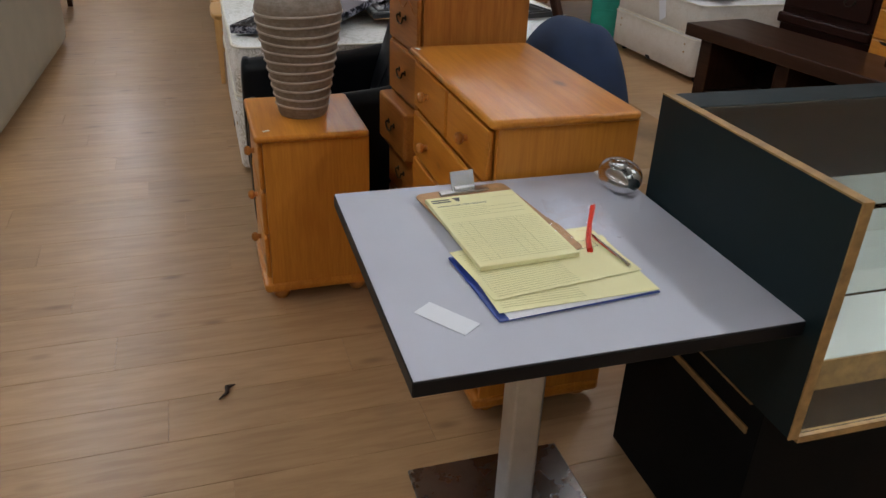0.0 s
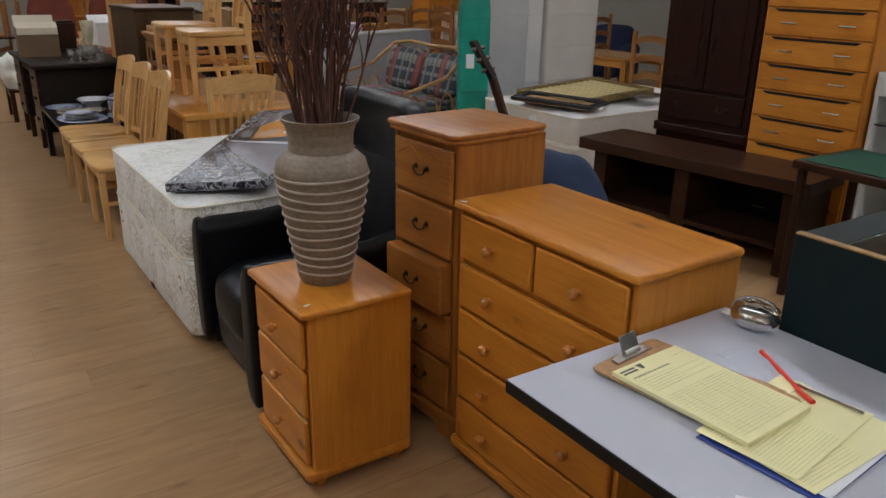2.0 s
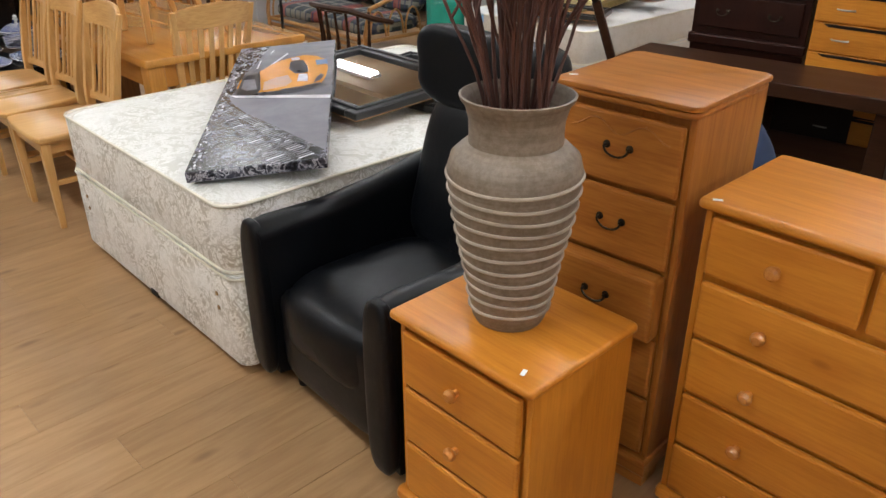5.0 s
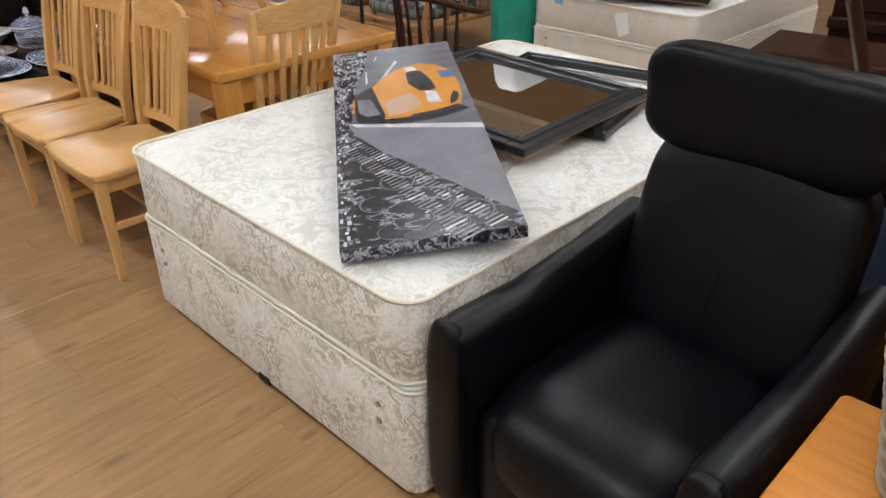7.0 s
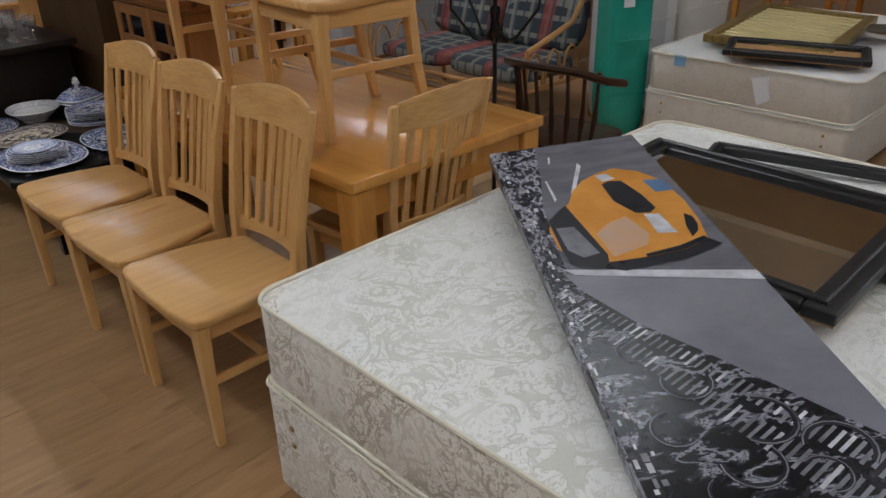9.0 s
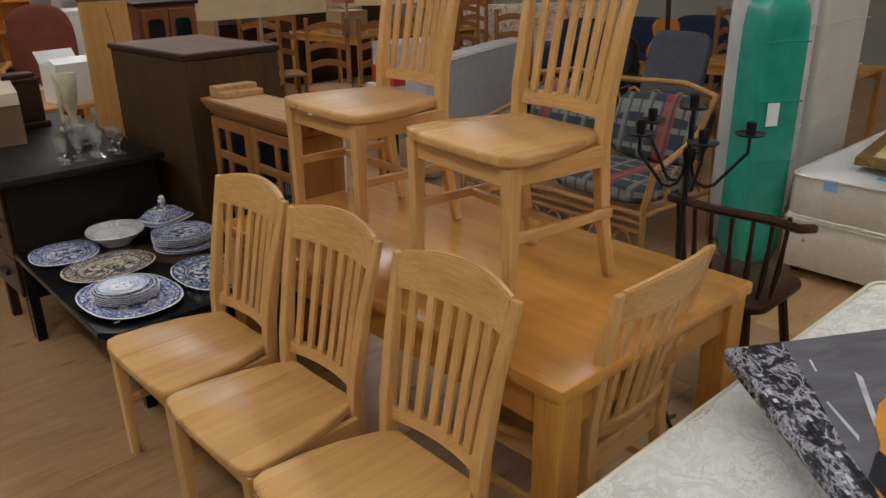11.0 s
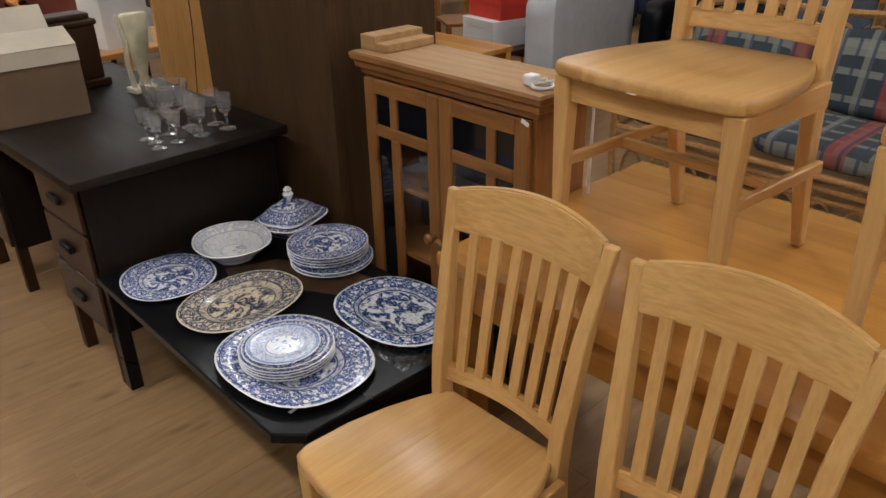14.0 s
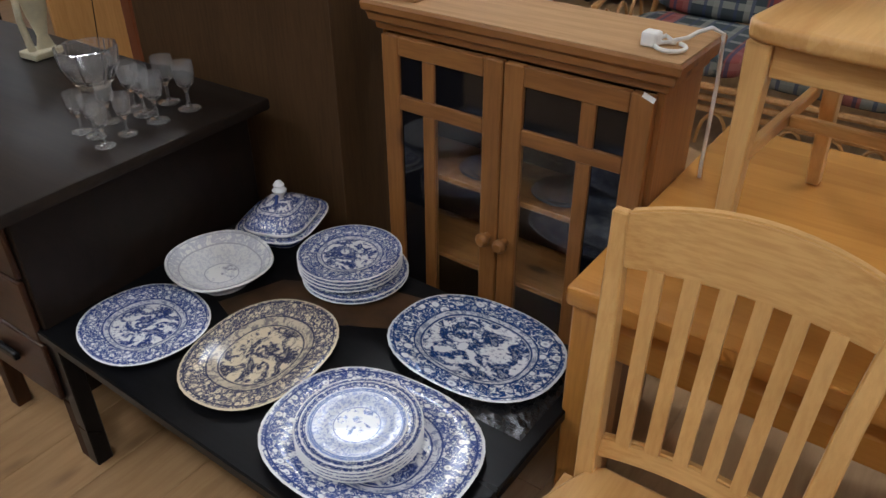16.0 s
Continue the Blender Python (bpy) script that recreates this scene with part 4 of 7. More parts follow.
# ---- dining set ----
def dining_chair(m):
    t = thing("dining_chair", "pale rubberwood dining chair with a slatted back and shaped seat", "dining chair", m, "slat-back dining chairs")
    # seat: wider in front, with round corners
    s = [(-0.222, 0.0), (-0.219, -0.12), (-0.210, -0.205), (-0.196, -0.236), (-0.165, -0.248), (-0.05, -0.242), (0.05, -0.222), (0.13, -0.196), (0.185, -0.172), (0.205, -0.150)]
    plan = s + [(x, -y) for x, y in reversed(s[1:])]
    bm = prism(plan, 0.428, 0.460, 0.010, 3)
    part("seat", bm, oak_x, t, "", True)
    for sy in (-1, 1):
        leg = bmesh.new()
        rows = [[leg.verts.new((x + a * h, sy * 0.216 + b * h, z)) for a, b in ((-1, -1), (1, -1), (1, 1), (-1, 1))] for z, h, x in ((0.0, 0.0135, -0.178), (0.30, 0.019, -0.177), (0.428, 0.022, -0.176))]
        for a, b in zip(rows, rows[1:]):
            for i in range(4):
                leg.faces.new((a[i], a[(i + 1) % 4], b[(i + 1) % 4], b[i]))
        leg.faces.new(rows[0])
        leg.faces.new(rows[-1])
        bmesh.ops.recalc_face_normals(leg, faces=leg.faces[:])
        bmesh.ops.bevel(leg, geom=leg.edges[:], offset=0.003, segments=1, affect="EDGES")
        part("front_leg", leg, oak_z, t)
        post = bmesh.new()
        rows = []
        for z, x, hw, hd, py in ((0.0, 0.262, 0.013, 0.015, 0.174), (0.20, 0.216, 0.016, 0.019, 0.174), (0.42, 0.190, 0.018, 0.022, 0.177), (0.55, 0.198, 0.018, 0.020, 0.182), (0.75, 0.233, 0.017, 0.016, 0.193), (0.90, 0.2675, 0.015, 0.011, 0.208), (0.9490, 0.2785, 0.014, 0.010, 0.2135)):
            rows.append([post.verts.new((x + a * hd, sy * py + b * hw, z)) for a, b in ((-1, -1), (1, -1), (1, 1), (-1, 1))])
        for a, b in zip(rows, rows[1:]):
            for i in range(4):
                post.faces.new((a[i], a[(i + 1) % 4], b[(i + 1) % 4], b[i]))
        post.faces.new(rows[0])
        post.faces.new(rows[-1])
        bmesh.ops.recalc_face_normals(post, faces=post.faces[:])
        bmesh.ops.bevel(post, geom=post.edges[:], offset=0.003, segments=1, affect="EDGES")
        part("back_post", post, oak_z, t)
        part("side_stretcher", moved(box(-0.175, 0.215, -0.009, 0.009, -0.014, 0.014, 0.003), pose(0, sy * 0.207, 0.225)), oak_x, t)
        part("seat_rail", box(-0.155, 0.175, sy * 0.206 - 0.010, sy * 0.206 + 0.010, 0.370, 0.4275, 0.002), oak_x, t)
    part("seat_rail", box(-0.186, -0.166, -0.195, 0.195, 0.370, 0.4275, 0.002), oak_y, t)
    part("seat_rail", box(0.178, 0.198, -0.160, 0.160, 0.370, 0.4275, 0.002), oak_y, t)
    part("cross_stretcher", box(0.015, 0.035, -0.196, 0.196, 0.213, 0.237, 0.003), oak_y, t)

    def rail(z_low, z_high, bow, x0, top_arch, thick, name):
        bm = bmesh.new()
        k = 12
        rows = []
        for i in range(k + 1):
            v = i / k * 2 - 1
            y = v * 0.200 if top_arch else v * 0.166
            dx = bow * (1 - v * v)
            zt = z_high + top_arch * (1 - v * v)
            lean = 0.22 * (zt - z_low)
            rows.append([bm.verts.new((x0 + dx - thick / 2, y, z_low)), bm.verts.new((x0 + dx + lean - thick / 2, y, zt)), bm.verts.new((x0 + dx + lean + thick / 2, y, zt)), bm.verts.new((x0 + dx + thick / 2, y, z_low))])
        for a, b in zip(rows, rows[1:]):
            for i in range(4):
                bm.faces.new((a[i], a[(i + 1) % 4], b[(i + 1) % 4], b[i]))
        bm.faces.new(rows[0])
        bm.faces.new(rows[-1])
        bmesh.ops.recalc_face_normals(bm, faces=bm.faces[:])
        es = [e for e in bm.edges if e.calc_face_angle(0) > 0.9]
        bmesh.ops.bevel(bm, geom=es, offset=0.004, segments=2, affect="EDGES")
        part(name, bm, oak_y, t, "", True)

    rail(0.858, 0.953, 0.034, 0.258, 0.025, 0.020, "crest_rail")
    rail(0.490, 0.534, 0.024, 0.196, 0.0, 0.018, "lower_rail")
    for i in range(6):
        v = (i - 2.5) / 3.0
        y0, y1 = v * 0.150, v * 0.166
        xb, xt = 0.197 + 0.024 * (1 - v * v), 0.259 + 0.032 * (1 - v * v)
        sl = bmesh.new()
        rows = []
        for z, s in ((0.531, 0.0), (0.69, 0.46), (0.865, 1.0)):
            x = xb + (xt - xb) * s
            y = y0 + (y1 - y0) * s
            rows.append([sl.verts.new((x + a * 0.0055, y + b * 0.0130, z)) for a, b in ((-1, -1), (1, -1), (1, 1), (-1, 1))])
        for a, b in zip(rows, rows[1:]):
            for k in range(4):
                sl.faces.new((a[k], a[(k + 1) % 4], b[(k + 1) % 4], b[k]))
        sl.faces.new(rows[0])
        sl.faces.new(rows[-1])
        bmesh.ops.recalc_face_normals(sl, faces=sl.faces[:])
        part("slat", sl, oak_z, t)
    return t


CHAIR_C = dining_chair(pose(0.292, 6.240, 0, 0, 0, 4.0))
for m in (pose(0.258, 6.756, 0, 0, 0, 5.3), pose(0.227, 7.250, 0, 0, 0, 5.2), pose(0.966, 6.222, 0, 0, 0, -83.5),
          pose(0.966, 6.496, 0.746, 0, 0, -2.0), pose(0.936, 7.200, 0.746, 0, 0, 0.5)):
    copy_thing(CHAIR_C, m)
sticker(pose(0.936, 7.200, 0.746, 0, 0, 0.5), -0.2235, 0.0, 0.433, 90)


def dining_table(m):
    t = thing("dining_table", "honey-coloured solid wood dining table with square legs", "dining table", m)
    w, l, h = 0.90, 1.655, 0.745
    part("tabletop", prism(rounded(-w / 2, w / 2, -l / 2, l / 2, 0.012), h - 0.040, h, 0.008, 2), table_y, t, "", True)
    for s in (-1, 1):
        part("apron", box(-w / 2 + 0.10, w / 2 - 0.10, s * (l / 2 - 0.045) - 0.012, s * (l / 2 - 0.045) + 0.012, h - 0.15, h - 0.0405, 0.002), table_y, t)
        part("apron", box(s * (w / 2 - 0.045) - 0.012, s * (w / 2 - 0.045) + 0.012, -l / 2 + 0.10, l / 2 - 0.10, h - 0.15, h - 0.0405, 0.002), table_y, t)
        for r in (-1, 1):
            part("leg", box(s * (w / 2 - 0.055) - 0.043, s * (w / 2 - 0.055) + 0.043, r * (l / 2 - 0.055) - 0.043, r * (l / 2 - 0.055) + 0.043, 0, h - 0.0405, 0.005), table_z, t)
    return t


dining_table(pose(1.010, 6.795, 0, 0, 0, 4.5))


# ---- coffee table with the dinner service ----
CT = pose(0.315, 8.115, 0, 0, 0, 4.0)


def coffee_table(m):
    t = thing("coffee_table", "low black lacquered table with clipped corners and worn patches", "coffee table", m)
    w, l, h = 0.69, 1.13, 0.436
    c = 0.06
    plan = [(-w / 2 + c, -l / 2), (w / 2 - c, -l / 2), (w / 2, -l / 2 + c), (w / 2, l / 2), (-w / 2, l / 2), (-w / 2, -l / 2 + c)]
    part("tabletop", prism(plan, h - 0.030, h, 0.004, 1), black_ash, t)
    part("apron", box(-w / 2 + 0.12, w / 2 - 0.10, -l / 2 + 0.05, -l / 2 + 0.42, h - 0.15, h - 0.031, 0.003), black_ash, t, "dark drawer box")
    part("apron", box(-w / 2 + 0.03, w / 2 - 0.03, l / 2 - 0.06, l / 2 - 0.035, h - 0.09, h - 0.031, 0.002), black_ash, t)
    part("apron", box(-w / 2 + 0.03, -w / 2 + 0.052, -l / 2 + 0.44, l / 2 - 0.07, h - 0.075, h - 0.031, 0.002), black_ash, t)
    for sx in (-1, 1):
        part("leg", box(sx * (w / 2 - 0.032) - 0.022, sx * (w / 2 - 0.032) + 0.022, l / 2 - 0.062, l / 2 - 0.018, 0, h - 0.0305, 0.003), black_ash, t)
        part("leg", box(sx * (w / 2 - 0.18) - 0.022, sx * (w / 2 - 0.18) + 0.022, -l / 2 + 0.16, -l / 2 + 0.204, 0, h - 0.151, 0.003), black_ash, t)
    tape = painted("glossy_black_film", (0.010, 0.010, 0.011), 0.26, 0.0, 0.2, 30.0, 0.9, 0.6, 45.0)
    rg = random.Random(17)
    film = bmesh.new()
    gr = [[film.verts.new((0.03 + 0.275 * i / 26, -0.535 + 0.30 * j / 28, h + 0.0006 + (0.0 if i in (0, 26) or j in (0, 28) else 0.0035 * rg.random() ** 2))) for i in range(27)] for j in range(29)]
    for j in range(28):
        for i in range(26):
            film.faces.new((gr[j][i], gr[j][i + 1], gr[j + 1][i + 1], gr[j + 1][i]))
    part("film_patch", film, tape, t, "crinkled glossy black film patch")
    for k in range(9):
        x, y = rg.uniform(0.05, 0.27), rg.uniform(-0.50, -0.27)
        a, n = rg.choice((0.2, 1.5, 1.9)) + rg.uniform(-0.15, 0.15), rg.uniform(0.02, 0.06)
        part("scratch", tube([(x, y, h + 0.003), (x + n * math.cos(a), y + n * math.sin(a), h + 0.003)], 0.0009, 4), white_paper, t, "pale scratch in the film")
    rust = painted("brown_worn_varnish", (0.055, 0.028, 0.012), 0.35, 0.0, 0.5, 14.0)
    part("worn_patch", prism([(-0.02, 0.30), (0.14, 0.24), (0.26, 0.02), (0.30, -0.16), (0.20, -0.20), (0.10, -0.02), (-0.06, 0.18)], h + 0.0002, h + 0.001), rust, t, "bare brown worn patch")
    return t


coffee_table(CT)
TOPZ = 0.4365
DISH = [(0, 0.004), (0.50, 0.004), (0.58, 0.010), (0.66, 0.045), (0.80, 0.058), (0.97, 0.072), (1.0, 0.080), (0.985, 0.087), (0.80, 0.072), (0.66, 0.060), (0.57, 0.026), (0.50, 0.020), (0, 0.020)]


def squared(bm, a, b, power):
    """Pulls a turned shape out towards a rounded oblong."""
    for v in bm.verts:
        u, w = v.co.x / a, v.co.y / b
        r = math.hypot(u, w)
        if r > 1e-5:
            k = r / (abs(u) ** power + abs(w) ** power) ** (1 / power)
            v.co.x *= k
            v.co.y *= k
    return bm


def dish(name, label, cat, m, a, b, mat, depth=0.30, group="", square=0.0):
    """A plate or platter with half-lengths a and b."""
    prof = [(r, z * depth * 2.2 * max(a, b)) for r, z in DISH]
    bm = lathe(prof, 40, (0, 0, 0), a, b, 1.0)
    if square:
        squared(bm, a, b, square)
    ob = solo(name, bm, mat, label, cat, m, group, True)
    return prof[6][1], ob


G = "blue and white dinner service"
dish("platter", "octagonal blue and white willow-pattern platter on the black table", "platter", pose(0.106, 8.464, TOPZ, 0, 0, 84), 0.152, 0.144, china_blue, 0.5, G, 2.3)
dish("platter", "oval brown-toned willow-pattern platter with a worn rim", "platter", pose(0.217, 8.172, TOPZ, 0, 0, 12), 0.192, 0.150, china_tan, 0.5, G, 2.3)
dish("platter", "large bold blue and white platter with a flower border", "platter", pose(0.540, 7.820, TOPZ, 0, 0, -86), 0.207, 0.158, china_bold, 0.5, G, 2.4)
dish("platter", "large blue willow-pattern platter under a stack of plates", "platter", pose(0.189, 7.800, TOPZ, 0, 0, -82), 0.222, 0.178, china_blue, 0.5, G, 2.45)
z = TOPZ + 0.012
for i in range(4):
    dish("dinner_plate", "blue and white plate in a small stack", "plate", pose(0.184, 7.826, z, 0, 0, 40 * i), 0.126, 0.126, china_blue, 0.42, G)
    z += 0.0085
dish("side_plate", "blue and white plate on top of the stack", "plate", pose(0.180, 7.822, z, 0, 0, 60), 0.114, 0.114, china_blue, 0.42, G)
z += 0.010
dish("side_plate", "small pale blue scalloped plate on a plate stack", "plate", pose(0.171, 7.816, z, 0, 0, 10), 0.097, 0.097, china_light, 0.40, G)
z = TOPZ
for i in range(2):
    dish("dinner_plate", "blue and white plate at the foot of a stack", "plate", pose(0.570, 8.236, z, 0, 0, 30 * i), 0.136, 0.136, china_blue, 0.42, G)
    z += 0.012
z += 0.006
for i in range(4):
    dish("dinner_plate", "blue willow-pattern plate in a tall stack", "plate", pose(0.566, 8.248, z, 0, 0, 47 * i), 0.133, 0.133, china_blue, 0.42, G)
    z += 0.010
bowl = [(0, 0.004), (0.055, 0.0), (0.058, 0.010), (0.066, 0.016), (0.088, 0.036), (0.102, 0.056), (0.112, 0.062), (0.110, 0.066), (0.099, 0.060), (0.083, 0.042), (0.060, 0.026), (0.030, 0.021), (0, 0.020)]
solo("serving_bowl", squared(lathe(bowl, 48, (0, 0, 0), 1.22, 1.14, 0.112, 0.006), 1.22, 1.14, 2.3), china_pale, "pale flowered white serving bowl with a scalloped rim", "bowl", pose(0.338, 8.482, TOPZ, 0, 0, 80), G, True)


def tureen(m):
    t = thing("tureen", "lidded blue and white vegetable tureen on the table", "tureen", m, G)
    body = [(0, 0), (0.065, 0), (0.06, 0.012), (0.085, 0.035), (0.112, 0.048), (0.118, 0.052), (0.112, 0.056), (0.095, 0.052), (0, 0.05)]
    part("bowl", squared(lathe(body, 48, (0, 0, 0), 1.10, 0.92, 0.118), 1.10, 0.92, 3.4), china_blue, t, "", True)
    lid = [(0.098, 0.056), (0.100, 0.061), (0.094, 0.068), (0.072, 0.090), (0.045, 0.106), (0.016, 0.113), (0, 0.114)]
    l = part("lid", squared(lathe(lid, 48, (0, 0, 0), 1.08, 0.90, 0.10), 1.08, 0.90, 3.4), china_blue, t, "domed patterned lid", True)
    part("finial", lathe([(0.012, 0.108), (0.008, 0.118), (0.016, 0.130), (0.020, 0.140), (0.012, 0.150), (0.016, 0.156), (0.008, 0.166), (0, 0.168)], 14), china_white, l, "moulded flower finial", True)
    part("finial_leaf", tube([(-0.030, 0, 0.108), (-0.018, 0, 0.128), (0, 0, 0.136), (0.018, 0, 0.128), (0.030, 0, 0.108)], 0.005, 6), china_blue, l, "", True)
    return t


tureen(pose(0.585, 8.535, TOPZ, 0, 0, 25))
sticker(CT, -0.26, -0.47, 0.4372, 10)


# ---- cafe table with papers ----
CAFE = pose(0.972, 1.980, 0, 0, 0, 4.5)
CZ = 0.772


def cafe_table(m):
    t = thing("cafe_table", "square grey laminate pedestal table with black edge and steel column", "table", m)
    s = 0.366
    part("tabletop", box(-s + 0.002, s - 0.002, -s + 0.002, s - 0.002, CZ - 0.012, CZ, 0), grey_laminate, t)
    part("edge_band", box(-s, s, -s, s, CZ - 0.032, CZ - 0.0015, 0.002), black_plastic, t, "black plastic edge")
    part("column", box(-0.036, 0.036, -0.036, 0.036, 0.016, CZ - 0.033, 0.006, 2), steel, t, "square brushed steel column")
    part("base_plate", box(-0.215, 0.215, -0.215, 0.215, 0, 0.015, 0.004), dark_reflection_steel, t, "flat square steel base darkened as if reflecting the table underside")
    part("mount", box(-0.15, 0.15, -0.03, 0.03, CZ - 0.045, CZ - 0.033, 0.002), black_plastic, t)
    return t


cafe_table(CAFE)


def paper_sheet(m, w, l, mat, label, curl=0.0, lines=(), thick=0.0006, group="papers"):
    """A sheet with its top left corner at the origin; x to the right, -y down the page."""
    t = thing("paper_form", label, "paper", m, group)
    bm = box(0, w, -l, 0, 0, thick, 0)
    part("sheet", bm, mat, t)
    for x0, x1, y0, y1, im in lines:
        part("printed_line", box(x0, x1, -y1, -y0, thick + 0.0006, thick + 0.0009, 0), im, t)
    return t


def words(text, size, m, parent, name="printed_words"):
    cu = bpy.data.curves.new(name, "FONT")
    cu.body, cu.size, cu.extrude = text, size, 0.0001
    tmp = bpy.data.objects.new(name, cu)
    me = bpy.data.meshes.new_from_object(tmp)
    bpy.data.objects.remove(tmp)
    me.materials.append(ink)
    me.transform(m)
    ob = new(name, me)
    ob.parent = parent
    return ob


def ruled(w, y0, y1, step, mat, x0=0.012):
    return [(x0, w - 0.012, y, y + 0.0006, mat) for y in np.arange(y0, y1, step)]


# blue folder with loose forms
FOLD = frame_from((0.775, 1.965, CZ + 0.001), (1.125, 2.02, CZ + 0.001), (0.74, 2.2, CZ + 0.001))
solo("plastic_folder", box(0, 0.335, -0.245, 0, 0, 0.004, 0.002), blue_plastic, "navy blue plastic folder under yellow forms", "folder", FOLD)
paper_sheet(FOLD @ pose(0.015, -0.012, 0.005, 0, 0, 1), 0.315, 0.235, white_paper, "white printed sheet in a blue folder")
f2 = paper_sheet(FOLD @ pose(0.02, -0.002, 0.0075, 0, 0, -3), 0.325, 0.225, yellow_paper, "yellow ruled vendor form with handwriting", 0.004,
                 ruled(0.19, 0.03, 0.215, 0.0075, ink_pale) + [(0.21, 0.27, 0.05, 0.0506, ink), (0.24, 0.29, 0.09, 0.0908, ink), (0.22, 0.25, 0.15, 0.1515, ink)])
f3 = paper_sheet(FOLD @ pose(0.005, 0.005, 0.0105, 0, 0, 3), 0.325, 0.195, yellow_paper, "yellow ruled vendor form lying on others", 0.003,
                 ruled(0.20, 0.02, 0.185, 0.0075, ink_pale) + [(0.23, 0.30, 0.05, 0.0506, ink), (0.23, 0.30, 0.08, 0.0806, ink), (0.23, 0.2306, 0.05, 0.08, ink), (0.30, 0.3006, 0.05, 0.08, ink)])

# clipboard with a pad
CLIP = frame_from((0.765, 2.222, CZ + 0.001), (1.0, 2.272, CZ + 0.001), (0.72, 2.4, CZ + 0.001))


def clipboard(m):
    t = thing("clipboard", "tan hardboard clipboard with a steel clip", "clipboard", m)
    part("board", prism(rounded(0, 0.232, -0.33, 0.035, 0.02), 0.009, 0.0122, 0.001, 1), hardboard, t)
    part("support", box(0.01, 0.22, -0.30, 0.02, 0.0, 0.0088, 0.001), yellow_paper, t, "pad of yellow forms beneath")
    c = part("clip", prism([(0.055, 0.0), (0.178, 0.0), (0.176, 0.020), (0.140, 0.028), (0.093, 0.028), (0.057, 0.020)], 0.0125, 0.018, 0.001), steel, t, "grey steel clip")
    lev = box(-0.030, 0.030, -0.0015, 0.0015, 0, 0.045, 0.001)
    part("lever", moved(lev, pose(0.117, 0.012, 0.018, -24, 0, 0)), steel, c)
    part("spring", moved(lathe([(0, 0), (0.007, 0), (0.007, 0.05), (0, 0.05)], 12), pose(0.092, 0.012, 0.022, 0, 90, 0)), steel, c)
    return t


clipboard(CLIP)
pad_m = CLIP @ pose(0.006, -0.018, 0.0126, 0, 0, -4)
pad = thing("form_pad", "thick pad of yellow printed vendor forms on a clipboard", "paper pad", pad_m)
part("paper_block", box(0, 0.215, -0.325, 0, 0, 0.010, 0.001), yellow_paper, pad)
part("logo", prism([(0.066, -0.030), (0.072, -0.030), (0.078, -0.012), (0.060, -0.012)], 0.0101, 0.0106), ink, pad, "small dark printed emblem")
for k in (0, 1):
    part("printed_bar", box(0.008, 0.052, -0.020 - 0.010 * k, -0.0145 - 0.010 * k, 0.0101, 0.0105, 0), ink, pad, "dark printed heading bar")
words("INFORMATION FOR VENDORS", 0.0085, pose(0.012, -0.052, 0.0103), pad)
for k in range(6):
    part("printed_line", box(0.012, 0.20 if k % 2 else 0.12, -0.064 - 0.009 * k, -0.0634 - 0.009 * k, 0.0101, 0.0104, 0), ink_pale, pad)
for k in range(21):
    part("printed_line", box(0.008, 0.207, -0.135 - 0.0085 * k, -0.1345 - 0.0085 * k, 0.0101, 0.0104, 0), ink_pale, pad)
for x in (0.030, 0.052, 0.115, 0.135, 0.155):
    part("printed_line", box(x, x + 0.0006, -0.305, -0.135, 0.01045, 0.0107, 0), ink_pale, pad)
for a, b in ((0.150, 0.205),):
    part("printed_line", box(a, b, -0.030, -0.0294, 0.01045, 0.0107, 0), ink_pale, pad)
solo("paper_slip", moved(box(0, 0.112, 0, 0.046, 0, 0.0008, 0), pose(0, 0, 0)), white_paper, "small folded white paper slip on the table", "paper",
     frame_from((0.672, 1.780, CZ + 0.001), (0.742, 1.700, CZ + 0.001), (0.72, 1.82, CZ + 0.001)))
solo("red_straw", tube([(0, 0, 0.012), (0.05, 0.004, 0.013), (0.12, 0.001, 0.016), (0.215, -0.006, 0.014)], [0.0065, 0.0058, 0.0055, 0.0065], 8), red_plastic,
     "bright red plastic clip strip lying on papers", "plastic strip", frame_from((1.062, 1.93, CZ + 0.004), (1.150, 2.15, CZ + 0.004), (0.9, 2.0, CZ + 0.004)), "", True)
wrap = glass("crumpled_clear_film", (0.95, 0.96, 0.98), 0.12, 1.15)
bag = bmesh.new()
rg = random.Random(3)
gr = [[bag.verts.new((0.14 * i / 12, 0.19 * j / 14, 0.004 + 0.012 * rg.random())) for i in range(13)] for j in range(15)]
for j in range(14):
    for i in range(12):
        bag.faces.new((gr[j][i], gr[j][i + 1], gr[j + 1][i + 1], gr[j + 1][i]))
film = solo("plastic_bag", bag, wrap, "crumpled clear plastic bag lying flat on the table", "plastic bag", pose(1.010, 1.980, CZ + 0.013, 0, 0, -8), "", True)
film.visible_shadow = False


